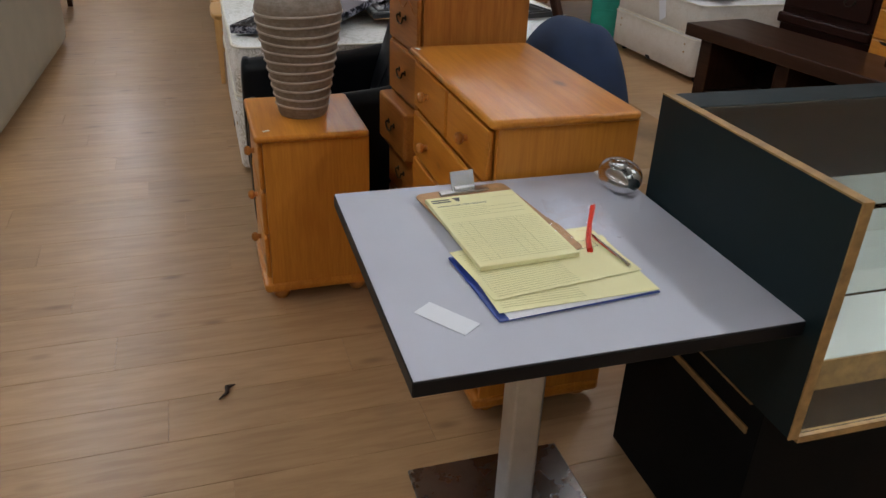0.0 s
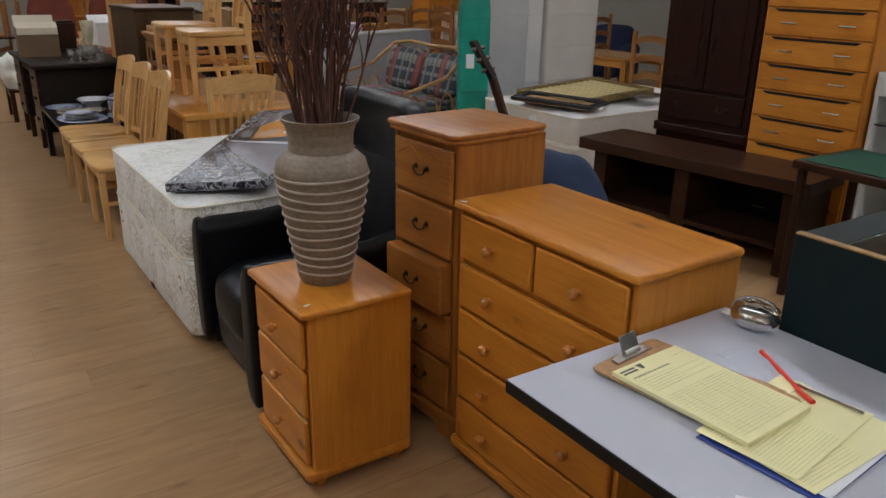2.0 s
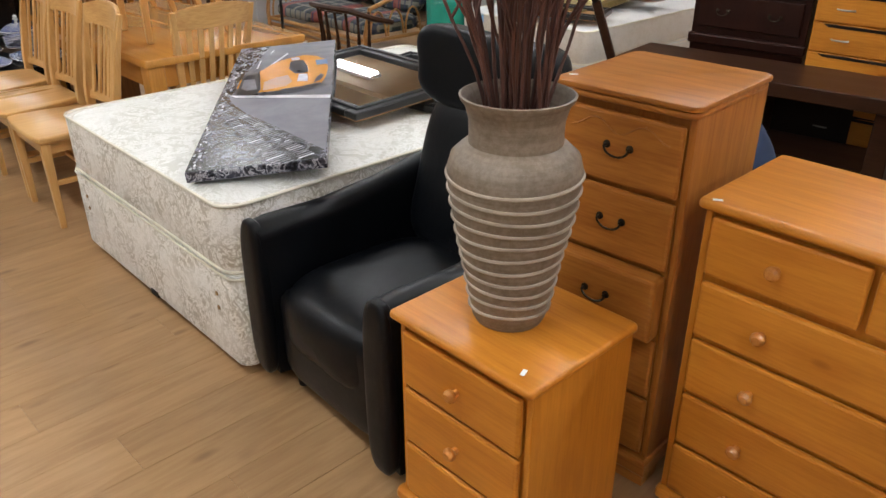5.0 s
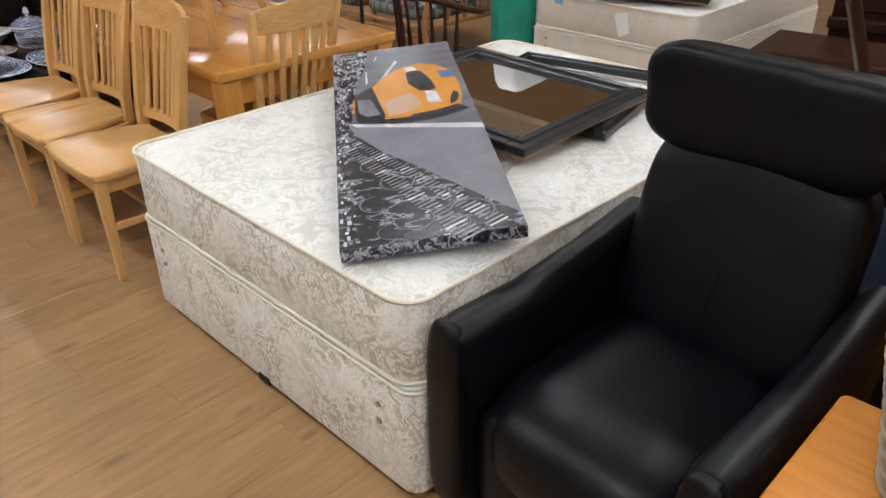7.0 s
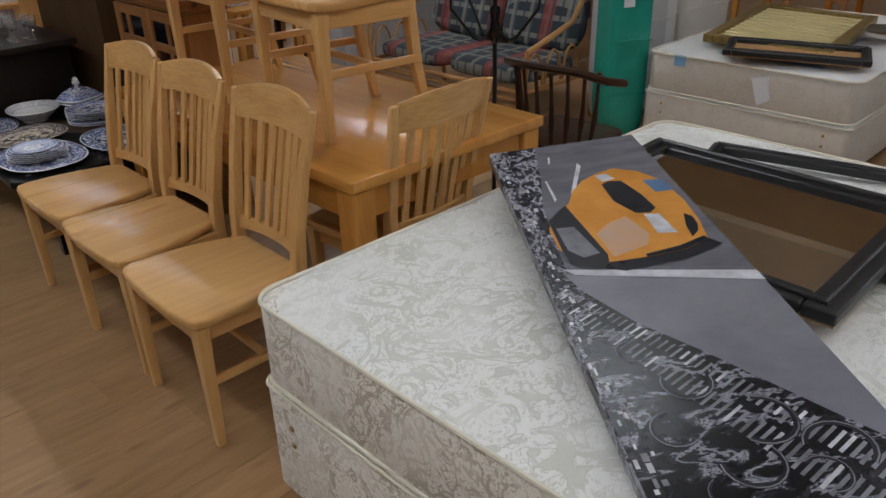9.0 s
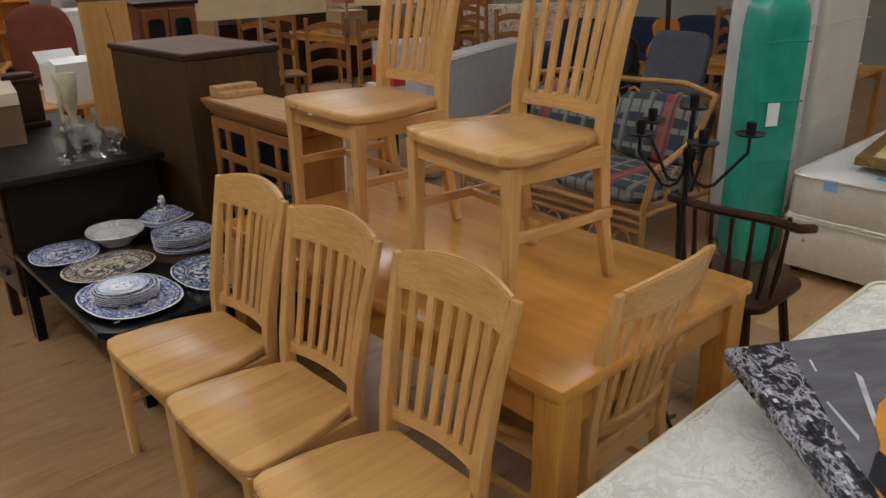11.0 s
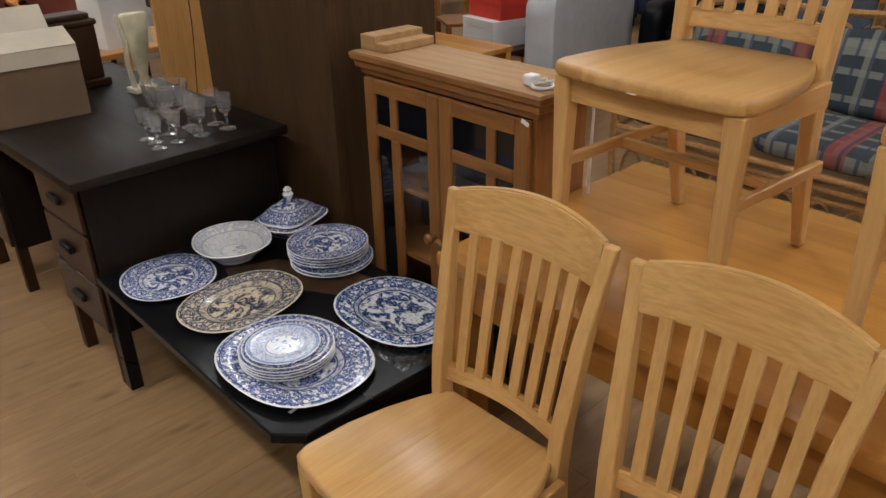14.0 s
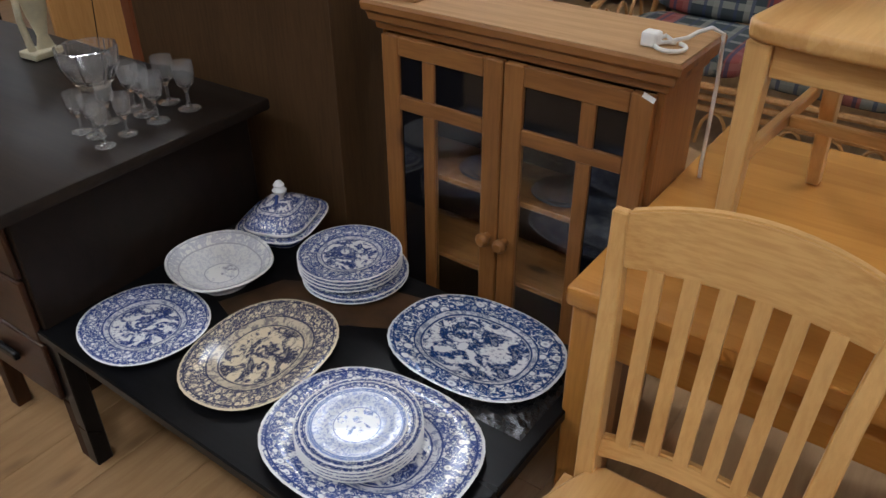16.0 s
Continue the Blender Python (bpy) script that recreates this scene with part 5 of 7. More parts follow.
def charm(m):
    t = thing("plastic_pod", "clear oval plastic pod with shiny silver chain inside", "plastic pod", m)
    part("shell", soft(-0.036, 0.036, -0.052, 0.052, 0, 0.056, 2.4, 8), chrome, t, "silvered inner tray", True)
    lid = part("cover", soft(-0.043, 0.043, -0.060, 0.060, 0.001, 0.080, 2.3, 10), glass("clear_pod", (0.97, 0.98, 0.98), 0.03, 1.3), t, "clear domed cover", True)
    lid.visible_shadow = False
    r = random.Random(5)
    pts = [(0.022 * math.cos(1.3 * k) * r.uniform(0.4, 1), 0.045 * math.sin(0.9 * k) * r.uniform(0.4, 1), 0.058 + 0.006 * r.random()) for k in range(26)]
    part("chain", tube(pts, 0.0022, 5), chrome, t, "", True)
    part("hanger", prism([(-0.018, 0.060), (0.018, 0.060), (0.015, 0.080), (-0.015, 0.080)], 0.02, 0.0225), white_board, t)
    return t


charm(pose(1.262, 2.245, CZ + 0.001, 0, 0, 15))
solo("ballpoint_pen", tube([(0, 0, 0), (0.11, 0, 0), (0.135, 0, 0), (0.14, 0, 0)], [0.004, 0.004, 0.003, 0.001], 8), chrome, "black and silver ballpoint pen on papers", "pen", pose(1.115, 1.855, CZ + 0.017, 0, 0, 100), "", True)


# ---- glass display counter ----
def display_counter(m):
    """Origin at the front left foot; x along the counter, y towards the back."""
    t = thing("display_counter", "bottle-green shop counter with glass top and oak-edged end panel", "display counter", m)
    L, D = 1.5, 0.615
    z0, z1 = 0.53, 1.02
    part("end_panel", box(0, 0.020, 0, D, z0, z1, 0.001), green_board, t, "dark green end panel")
    for x0, x1, y0, y1, a, b in ((-0.001, 0.021, -0.004, -0.0005, z0, z1 + 0.004), (-0.001, 0.021, 0.0, D, z1 + 0.0005, z1 + 0.004), (0.022, L, -0.004, 0.016, z0 - 0.012, z0 + 0.004)):
        part("oak_edging", box(x0, x1, y0, y1, a, b, 0), brass_edge, t, "worn oak edging strip")
    part("back_rail", box(0.021, L, D - 0.10, D, z1 - 0.020, z1 - 0.001, 0.001), green_board, t)
    part("back_board", box(0.021, L, D - 0.016, D, z0, 0.768, 0), cream_shelf, t)
    # Dark panel added to imitate a dark reflection in the case glass.
    part("back_flap", box(0.021, L, D - 0.016, D, 0.769, z1 - 0.021, 0), green_board, t, "dark upper back panel imitating a dark reflection in the glass")
    part("case_floor", box(0.021, L, 0.017, D - 0.017, z0 - 0.012, z0, 0), black_base, t)
    part("plinth_front", box(0.025, L, 0.1155, 0.1195, z0 + 0.001, z0 + 0.075, 0), brass_edge, t, "tan front of the display plinth")
    part("side_lining", box(0.0205, 0.024, 0.012, D - 0.017, z0 + 0.001, z1 - 0.022, 0), cream_shelf, t)
    g = part("glass_top", box(0.022, L, 0.002, D - 0.101, z1 - 0.010, z1 - 0.003, 0.001), pane_glass, t, "clear glass top")
    g.visible_shadow = False
    g = part("glass_front", box(0.022, L, 0.003, 0.009, z0 + 0.005, z1 - 0.011, 0.001), pane_glass, t, "clear glass front")
    g.visible_shadow = False
    g = part("glass_shelf", box(0.025, L, 0.10, D - 0.02, 0.77, 0.776, 0.001), pane_glass, t, "clear glass shelf")
    g.visible_shadow = False
    part("plinth_step", box(0.021, L, 0.12, D - 0.02, z0 + 0.001, z0 + 0.075, 0.002), cream_shelf, t, "pale stepped display plinth")
    part("base", box(0.03, L, 0.10, D, 0.0, z0 - 0.013, 0.002), black_base, t, "dark base cupboard")
    part("base_rail", box(-0.001, 0.021, 0.11, D, z0 - 0.005, z0 - 0.0005, 0), brass_edge, t, "oak edging strip")
    part("base_rail", box(0.024, 0.0295, 0.13, D, 0.425, 0.443, 0.001), brass_edge, t, "oak edging strip")
    return t


display_counter(pose(1.366, 1.605, 0, 0, 0, 4.0))


# ---- desk end ----
DESK = pose(0.212, 9.325, 0, 0, 0, 6.0)
DZ = 0.785


def desk(m):
    t = thing("pedestal_desk", "blackened oak pedestal desk with drawers and square legs", "desk", m)
    w, l = 0.765, 1.46
    part("desktop", box(-w / 2, w / 2, -l / 2, l / 2, DZ - 0.032, DZ, 0.006, 2), desk_top_wood, t, "", True)
    for y0, y1 in ((-l / 2 + 0.065, -l / 2 + 0.45), (l / 2 - 0.45, l / 2 - 0.03)):
        p = part("pedestal", box(-w / 2 + 0.045, w / 2 - 0.03, y0, y1, 0.20, DZ - 0.033, 0.003), dark_wood, t)
        for z0, z1 in ((0.58, 0.742), (0.40, 0.57), (0.215, 0.39)):
            d = part("drawer", box(-w / 2 + 0.030, -w / 2 + 0.0445, y0 + 0.015, y1 - 0.015, z0, z1, 0.005, 2), brown_top, p)
            part("handle", box(-w / 2 + 0.012, -w / 2 + 0.0295, (y0 + y1) / 2 - 0.045, (y0 + y1) / 2 + 0.045, (z0 + z1) / 2 - 0.012, (z0 + z1) / 2 + 0.012, 0.006, 2), black_plastic, d)
        for x in (-w / 2 + 0.065, w / 2 - 0.055):
            for y in (y0 + 0.022, y1 - 0.022):
                part("leg", box(x - 0.021, x + 0.021, y - 0.021, y + 0.021, 0, 0.199, 0.003), dark_wood_z, t)
    part("kneehole_rail", box(-w / 2 + 0.05, -w / 2 + 0.07, -l / 2 + 0.451, l / 2 - 0.451, DZ - 0.11, DZ - 0.033, 0.002), dark_wood_z, t)
    part("modesty_panel", box(w / 2 - 0.06, w / 2 - 0.045, -l / 2 + 0.451, l / 2 - 0.451, 0.25, DZ - 0.033, 0.002), dark_wood_z, t)
    return t


desk(DESK)


def wine_glass(m, s=1.0):
    prof = [(0, 0), (0.026, 0), (0.026, 0.002), (0.006, 0.006), (0.0042, 0.012), (0.004, 0.042), (0.008, 0.050), (0.019, 0.062), (0.0235, 0.085), (0.025, 0.112), (0.0238, 0.112), (0.0222, 0.086), (0.017, 0.066), (0, 0.056)]
    return solo("wine_glass", lathe([(r * s, z * s) for r, z in prof], 16, (0, 0, 0), 1, 1, 0, 0.035), crystal, "small stemmed cut-crystal glass on the desk", "glass", m, "crystal glasses")


for x, y, s in ((0.227, 8.697, 0.92), (0.299, 8.719, 0.92), (0.232, 8.817, 0.92), (0.241, 8.763, 0.92), (0.311, 8.821, 0.92),
                (0.390, 8.732, 1.12), (0.487, 8.740, 1.12), (0.478, 8.819, 1.12), (0.392, 8.796, 1.12), (0.395, 8.849, 1.12)):
    wine_glass(pose(x, y, DZ + 0.0005), s)
bowl_prof = [(0, 0.004), (0.035, 0), (0.04, 0.006), (0.060, 0.03), (0.078, 0.07), (0.083, 0.115), (0.076, 0.116), (0.070, 0.07), (0.052, 0.035), (0, 0.018)]
solo("crystal_bowl", lathe(bowl_prof, 32, (0, 0, 0), 1, 1, 0, 0.05), crystal, "deep cut-crystal bowl with scalloped rim on the desk", "bowl", pose(0.408, 9.075, DZ + 0.0005))
resin = painted("yellowed_resin", (0.62, 0.56, 0.38), 0.35, 0.0, 0.15, 20.0)


def figurine(m):
    bm = box(-0.05, 0.05, -0.04, 0.04, 0, 0.022, 0.004)
    join(bm, lathe([(0, 0.02), (0.03, 0.022), (0.018, 0.06), (0.035, 0.13), (0.052, 0.22), (0.058, 0.30), (0.050, 0.31), (0.0, 0.27)], 18, (0.018, 0, 0), 1.0, 0.5))
    tube([(-0.028, 0, 0.022), (-0.040, 0, 0.12), (-0.034, 0, 0.22), (-0.052, 0, 0.31)], [0.012, 0.010, 0.011, 0.005], 8, bm)
    return solo("resin_vase", bm, resin, "yellowed translucent resin vase with a curved stem", "vase", m, "", True)


figurine(pose(0.440, 9.45, DZ + 0.0005, 0, 0, 10))


def carton(m, w, d, h, mat, label, flaps=True, name="carton", flap_mat=None):
    t = thing(name, label, "box", m)
    for a, b, c, e in ((-w / 2, w / 2, -d / 2, -d / 2 + 0.004), (-w / 2, w / 2, d / 2 - 0.004, d / 2), (-w / 2, -w / 2 + 0.004, -d / 2 + 0.0045, d / 2 - 0.0045), (w / 2 - 0.004, w / 2, -d / 2 + 0.0045, d / 2 - 0.0045)):
        part("side", box(a, b, c, e, 0.004, h, 0), mat, t)
    part("bottom", box(-w / 2, w / 2, -d / 2, d / 2, 0, 0.0035, 0), mat, t)
    if flaps:
        for s in (-1, 1):
            f = box(-w / 2, w / 2, 0, d * 0.42, 0, 0.004, 0)
            part("flap", moved(f, pose(0, s * d / 2, h, 50 if s > 0 else 0, 0, 0) if s > 0 else pose(0, -d / 2, h, 0, 0, 0) @ pose(0, 0, 0, 22, 0, 0)), flap_mat or mat, t, "pale open flap")
    else:
        part("lid", box(-w / 2 - 0.003, w / 2 + 0.003, -d / 2 - 0.003, d / 2 + 0.003, h - 0.05, h + 0.003, 0.002), mat, t)
    return t


# Cardboard brown darkened: the shade on the desk box is in the colour.
shaded_card = painted("shaded_brown_cardboard", (0.17, 0.105, 0.06), 0.85, 0.0, 0.12, 8.0)
pale_card = painted("pale_cardboard_inside", (0.52, 0.45, 0.35), 0.85, 0.0, 0.06, 8.0)
desk_box = carton(pose(0.010, 9.42, DZ + 0.0005, 0, 0, 2), 0.34, 0.30, 0.255, shaded_card, "open brown cardboard box on the desk", True, "carton", pale_card)
part("flap", moved(box(-0.168, 0.168, -0.003, 0.0, -0.055, 0.0, 0), pose(0, -0.1515, 0.255, -7, 0, 0)), pale_card, desk_box, "pale flap folded down")


def mantel_clock(m):
    t = thing("wooden_case", "dark wooden mantel case with stepped base and top", "mantel clock", m)
    part("plinth", box(-0.13, 0.13, -0.075, 0.075, 0, 0.035, 0.008, 2), dark_wood_z, t)
    part("body", box(-0.11, 0.11, -0.06, 0.06, 0.0355, 0.25, 0.004), dark_wood_z, t)
    part("shoulder", box(-0.12, 0.12, -0.067, 0.067, 0.2505, 0.275, 0.008, 2), dark_wood_z, t)
    part("cap", box(-0.10, 0.10, -0.055, 0.055, 0.2755, 0.30, 0.008, 2), dark_wood_z, t)
    return t


mantel_clock(pose(0.245, 9.70, DZ + 0.0005, 0, 0, 8))


def dark_cabinet(m):
    t = thing("dark_cabinet", "tall plain dark oak cabinet with worn brown top", "cabinet", m)
    w, l, h = 0.53, 0.80, 1.252
    part("body", box(-w / 2 + 0.01, w / 2 - 0.01, -l / 2 + 0.01, l / 2 - 0.01, 0.06, h - 0.032, 0.003), cabinet_oak, t)
    part("top", box(-w / 2, w / 2, -l / 2, l / 2, h - 0.0315, h - 0.003, 0.005), dark_wood_z, t)
    part("top_veneer", box(-w / 2 + 0.012, w / 2 - 0.012, -l / 2 + 0.012, l / 2 - 0.012, h - 0.0025, h, 0), worn_walnut, t, "rubbed brown top")
    part("plinth", box(-w / 2 + 0.02, w / 2 - 0.02, -l / 2 + 0.02, l / 2 - 0.02, 0, 0.0595, 0), cabinet_oak, t)
    part("corner_post", box(-w / 2 + 0.004, -w / 2 + 0.045, -l / 2 + 0.004, -l / 2 + 0.0095, 0.062, h - 0.033, 0.002), cabinet_oak, t)
    return t


dark_cabinet(pose(0.965, 8.900, 0, 0, 0, 8.0))


def glazed_cabinet(m):
    """Front at x = 0 facing -x."""
    t = thing("glazed_cabinet", "brown pine cabinet with two glazed doors and moulded cornice", "glazed cabinet", m)
    w, d, h = 0.738, 0.235, 1.066
    part("side", box(0.022, d, -w / 2, -w / 2 + 0.018, 0, h - 0.075, 0.002), cab_z, t)
    part("side", box(0.022, d, w / 2 - 0.018, w / 2, 0, h - 0.075, 0.002), cab_z, t)
    part("back_panel", box(d - 0.010, d - 0.002, -w / 2 + 0.0185, w / 2 - 0.0185, 0.02, h - 0.076, 0), dark_wood_z, t)
    part("floor_board", box(0.024, d - 0.011, -w / 2 + 0.0185, w / 2 - 0.0185, 0.05, 0.068, 0), cab_y, t)
    for z in (0.38, 0.62, 0.84):
        part("shelf", box(0.030, d - 0.012, -w / 2 + 0.019, w / 2 - 0.019, z, z + 0.016, 0.002), cab_y, t, "pine shelf")
    prof = [(0.0, -0.075), (-0.010, -0.070), (-0.012, -0.055), (-0.024, -0.048), (-0.027, -0.030), (-0.036, -0.022), (-0.038, -0.006), (-0.033, 0.0)]
    bm = bmesh.new()
    rows = [[bm.verts.new((0.022 + o, -w / 2 - (-o) , h + z)), bm.verts.new((0.022 + o, w / 2 + (-o), h + z))] for o, z in prof]
    for a, b in zip(rows, rows[1:]):
        bm.faces.new((a[0], a[1], b[1], b[0]))
    for s in (0, 1):
        ext = [bm.verts.new((d, (-w / 2 + o) if s == 0 else (w / 2 - o), h + z)) for o, z in prof]
        for k in range(len(prof) - 1):
            bm.faces.new((rows[k][s], rows[k + 1][s], ext[k + 1], ext[k]))
    bmesh.ops.recalc_face_normals(bm, faces=bm.faces[:])
    part("cornice", bm, cab_y, t, "stepped pine cornice", False)
    part("top_board", box(-0.008, d, -w / 2 - 0.030, w / 2 + 0.030, h - 0.006, h + 0.001, 0), raw_pine, t, "pale unvarnished top board")
    part("top_batten", box(0.03, d, w / 2 - 0.10, w / 2 - 0.045, h + 0.0015, h + 0.028, 0.002), raw_pine, t, "pale pine batten")
    part("top_batten", box(0.03, d, w / 2 - 0.0445, w / 2 + 0.03, h + 0.0015, h + 0.048, 0.002), raw_pine, t, "pale pine batten")
    for s in (-1, 1):
        y0, y1 = (0.002, w / 2 - 0.012) if s > 0 else (-w / 2 + 0.012, -0.002)
        dr = part("door", box(0.0, 0.021, y0, y0 + 0.052, 0.07, h - 0.078, 0.003), cab_z, t, "glazed pine door")
        ym = y0 + 0.052 + (y1 - y0 - 0.104) * (0.64 if s > 0 else 0.36)
        part("stile", box(0.0, 0.021, y1 - 0.052, y1, 0.07, h - 0.078, 0.003), cab_z, dr)
        for z0, z1 in ((0.0705, 0.13), (0.800, 0.838), (h - 0.125, h - 0.079)):
            part("rail", box(0.001, 0.020, y0 + 0.0525, y1 - 0.0525, z0, z1, 0.002), cab_y, dr)
        part("glazing_bar", box(0.002, 0.019, ym - 0.018, ym + 0.018, 0.1305, 0.7995, 0.002), cab_z, dr)
        part("glazing_bar", box(0.002, 0.019, ym - 0.018, ym + 0.018, 0.8385, h - 0.1255, 0.002), cab_z, dr)
        inner = (y0 + 0.053, ym - 0.0185) if s > 0 else (ym + 0.0185, y1 - 0.053)
        outer = (ym + 0.0185, y1 - 0.053) if s > 0 else (y0 + 0.053, ym - 0.0185)
        g = part("pane", box(0.009, 0.012, *inner, 0.131, 0.799, 0), pane_glass, dr, "clear glass pane")
        g.visible_shadow = False
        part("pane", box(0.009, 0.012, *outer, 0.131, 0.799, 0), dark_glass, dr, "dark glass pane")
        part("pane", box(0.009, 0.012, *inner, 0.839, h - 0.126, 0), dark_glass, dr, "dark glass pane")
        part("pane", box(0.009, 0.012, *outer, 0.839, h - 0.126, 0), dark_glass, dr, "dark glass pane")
        part("knob", knob(0.0, s * 0.026, 0.525, 0.019), cab_y, dr, "turned pine knob", True)
    return t


PINECAB = pose(0.830, 7.985, 0, 0, 0, 4.0)
glazed_cabinet(PINECAB)
sticker(PINECAB @ pose(-0.0005, -0.345, 0.985, 0, -90, 0), 0, 0, 0, 70, (0.028, 0.012))
for gy in (0.10, -0.12):
    dish("glass_plate", "clear pressed glass plate inside the glazed cabinet", "plate", PINECAB @ pose(0.122, gy, 0.6365), 0.084, 0.084, crystal, 0.8)
cable = painted("white_flex", (0.70, 0.70, 0.68), 0.4)


def flex(m):
    t = thing("power_cable", "white power cable with plug hanging over the cabinet end", "cable", m)
    pts = [(0.06, -0.30, 0.008), (0.11, -0.32, 0.010), (0.08, -0.345, 0.012), (0.12, -0.36, 0.010), (0.15, -0.37, 0.016), (0.19, -0.385, 0.018), (0.20, -0.408, 0.006), (0.205, -0.412, -0.10), (0.20, -0.414, -0.30), (0.19, -0.43, -0.50), (0.17, -0.45, -0.60)]
    part("flex", tube(pts, 0.0045, 7), cable, t, "", True)
    part("plug", box(0.045, 0.080, -0.325, -0.290, 0.0, 0.030, 0.006, 2), cable, t, "white moulded plug")
    part("flex_loop", tube([(0.06 + 0.03 * math.cos(a), -0.35 + 0.03 * math.sin(a), 0.006) for a in [k * 0.5 for k in range(13)]], 0.0045, 7), cable, t, "", True)
    return t


flex(PINECAB @ pose(0, 0, 1.0675))


# tall pine panel and small mahogany cabinet beyond the desk
pale_pine = wood("pale_orange_board", (0.58, 0.30, 0.10), (0.42, 0.19, 0.05), "z", 0.45, 5.0)


def pine_panel(m):
    t = thing("wardrobe_side", "tall split pine back panel of a piece of furniture", "furniture panel", m)
    part("panel", box(-0.145, 0.145, -0.02, 0.0, 0, 1.42, 0.002), pale_pine, t)
    part("crack", tube([(0.01 + 0.018 * math.sin(5 * s) + 0.05 * s * (1 - s), -0.0205, 1.38 - 1.0 * s) for s in [k / 14 for k in range(15)]], 0.0022, 5), dark_wood, t, "dark split in the board")
    sc = [(-0.145, 0.0), (0.145, 0.0)] + [(0.145 - 0.29 * k / 16, 0.055 + 0.05 * math.sin(math.pi * k / 16) ** 2) for k in range(17)]
    part("crest", moved(prism(sc, -0.02, 0.004), pose(0, 0, 1.4205, 90, 0, 0)), mahogany_red, t, "scalloped red-brown crest")
    return t


pine_panel(pose(0.845, 9.97, 0, 0, 0, 7))


def small_cabinet(m):
    t = thing("small_display_cabinet", "red mahogany cabinet with arched glazed doors", "cabinet", m)
    part("body", box(-0.20, 0.20, -0.15, 0.15, 0, 1.37, 0.003), mahogany_red, t)
    part("top", box(-0.22, 0.22, -0.17, 0.17, 1.3705, 1.395, 0.006, 2), mahogany, t)
    for s in (-1, 1):
        d = part("door", box(s * 0.092 - 0.088, s * 0.092 + 0.088, -0.166, -0.1505, 0.70, 1.35, 0.003), mahogany_red, t)
        part("pane", prism(rounded(s * 0.092 - 0.055, s * 0.092 + 0.055, -0.1, 0.1, 0.03), 0, 0.003), dark_glass, d).matrix_basis = pose(0, -0.1665, 1.19, 90, 0, 0)
    return t


small_cabinet(pose(1.245, 10.22, 0, 0, 0, 7))


# ---- second bed and what leans behind it ----
beige_tick = damask("white_ticking", (0.80, 0.79, 0.78), (0.72, 0.71, 0.69), 22.0)
beige_side = damask("beige_ticking_border", (0.66, 0.61, 0.54), (0.58, 0.52, 0.44), 22.0, False)
BED_TWO = pose(3.385, 6.285, 0, 0, 0, 5.0)
divan_bed(BED_TWO, 1.20, 1.90, 0.05, 0.330, 0.565, beige_tick, beige_side, piping, "beige quilted mattress with a blue handle tag", "beige divan bed base with faint flowers", 7)
pale_blue = painted("pale_blue_label", (0.22, 0.42, 0.68), 0.6)
solo("mattress_tag", box(-0.004, 0, -0.035, 0.035, -0.06, 0, 0.001), pale_blue, "small pale blue mattress tag", "tag", BED_TWO @ pose(-0.001, 0.38, 0.56))
solo("mattress_label", prism([(-0.05, 0.0), (0.04, 0.02), (0.07, -0.10), (0.0, -0.14)], 0, 0.003), white_paper, "white paper label hanging on the mattress side", "tag", BED_TWO @ pose(-0.004, -0.10, 0.50, 90, 0, -90))
solo("blue_label", box(0.05, 0.10, -0.16, 0.42, 0, 0.001, 0), pale_blue, "long pale blue printed mattress label", "label", BED_TWO @ pose(0.08, -0.2, 0.571))
gilt = painted("gilt_frame", (0.26, 0.18, 0.06), 0.4, 0.5, 0.25, 30.0)
cream_slat = painted("cream_lacquer", (0.62, 0.52, 0.26), 0.45, 0.0, 0.1)


def slatted_panel(m):
    t = thing("slatted_headboard", "cream slatted panel in a gilt frame lying on the mattress", "headboard", m)
    for a, b, c, d in ((0, 1.0, 0, 0.06), (0, 1.0, 0.64, 0.70), (0, 0.06, 0.0605, 0.6395), (0.94, 1.0, 0.0605, 0.6395)):
        part("frame_rail", box(a, b, c, d, 0, 0.045, 0.006, 2), gilt, t)
    part("backing", box(0.055, 0.945, 0.055, 0.645, 0.002, 0.012, 0), cream_slat, t)
    for k in range(11):
        part("slat", box(0.09 + 0.078 * k, 0.125 + 0.078 * k, 0.0615, 0.6385, 0.0125, 0.034, 0.003), cream_slat, t)
    return t


slatted_panel(BED_TWO @ pose(0.26, -0.34, 0.585, 2, -2, 6))
framed_mirror(BED_TWO @ pose(0.16, -0.58, 0.605, 1, -2, 20), 0.30, 0.72, 0.045, "narrow black picture frame lying on the mattress", False, "picture_frame")
solo("silver_tray", lathe([(0, 0.003), (0.12, 0), (0.16, 0.012), (0.165, 0.016), (0.155, 0.016), (0.12, 0.006), (0, 0.008)], 28), chrome, "round silver tray on the bed", "tray", BED_TWO @ pose(0.95, -0.40, 0.635), "", True)
green_wrap = painted("green_plastic_wrap", (0.02, 0.28, 0.21), 0.22, 0.0, 0.2, 5.0, 1.0, 0.5, 12.0)


def wrapped_mattress(m, w, d, h, mat, label):
    t = thing("wrapped_mattress", label, "mattress", m)
    part("body", soft(-w / 2, w / 2, -d / 2, d / 2, 0, h, 9, 12, 0.01, 3), mat, t, "", True)
    for z in (0.28, 0.6, 0.92, 1.22):
        if z < h:
            part("wrap_fold", tube([(-w / 2 - 0.001, -d / 2 - 0.001, z), (0, -d / 2 - 0.004, z + 0.012), (w / 2, -d / 2 - 0.001, z)], 0.004, 5), mat, t, "", True)
    return t


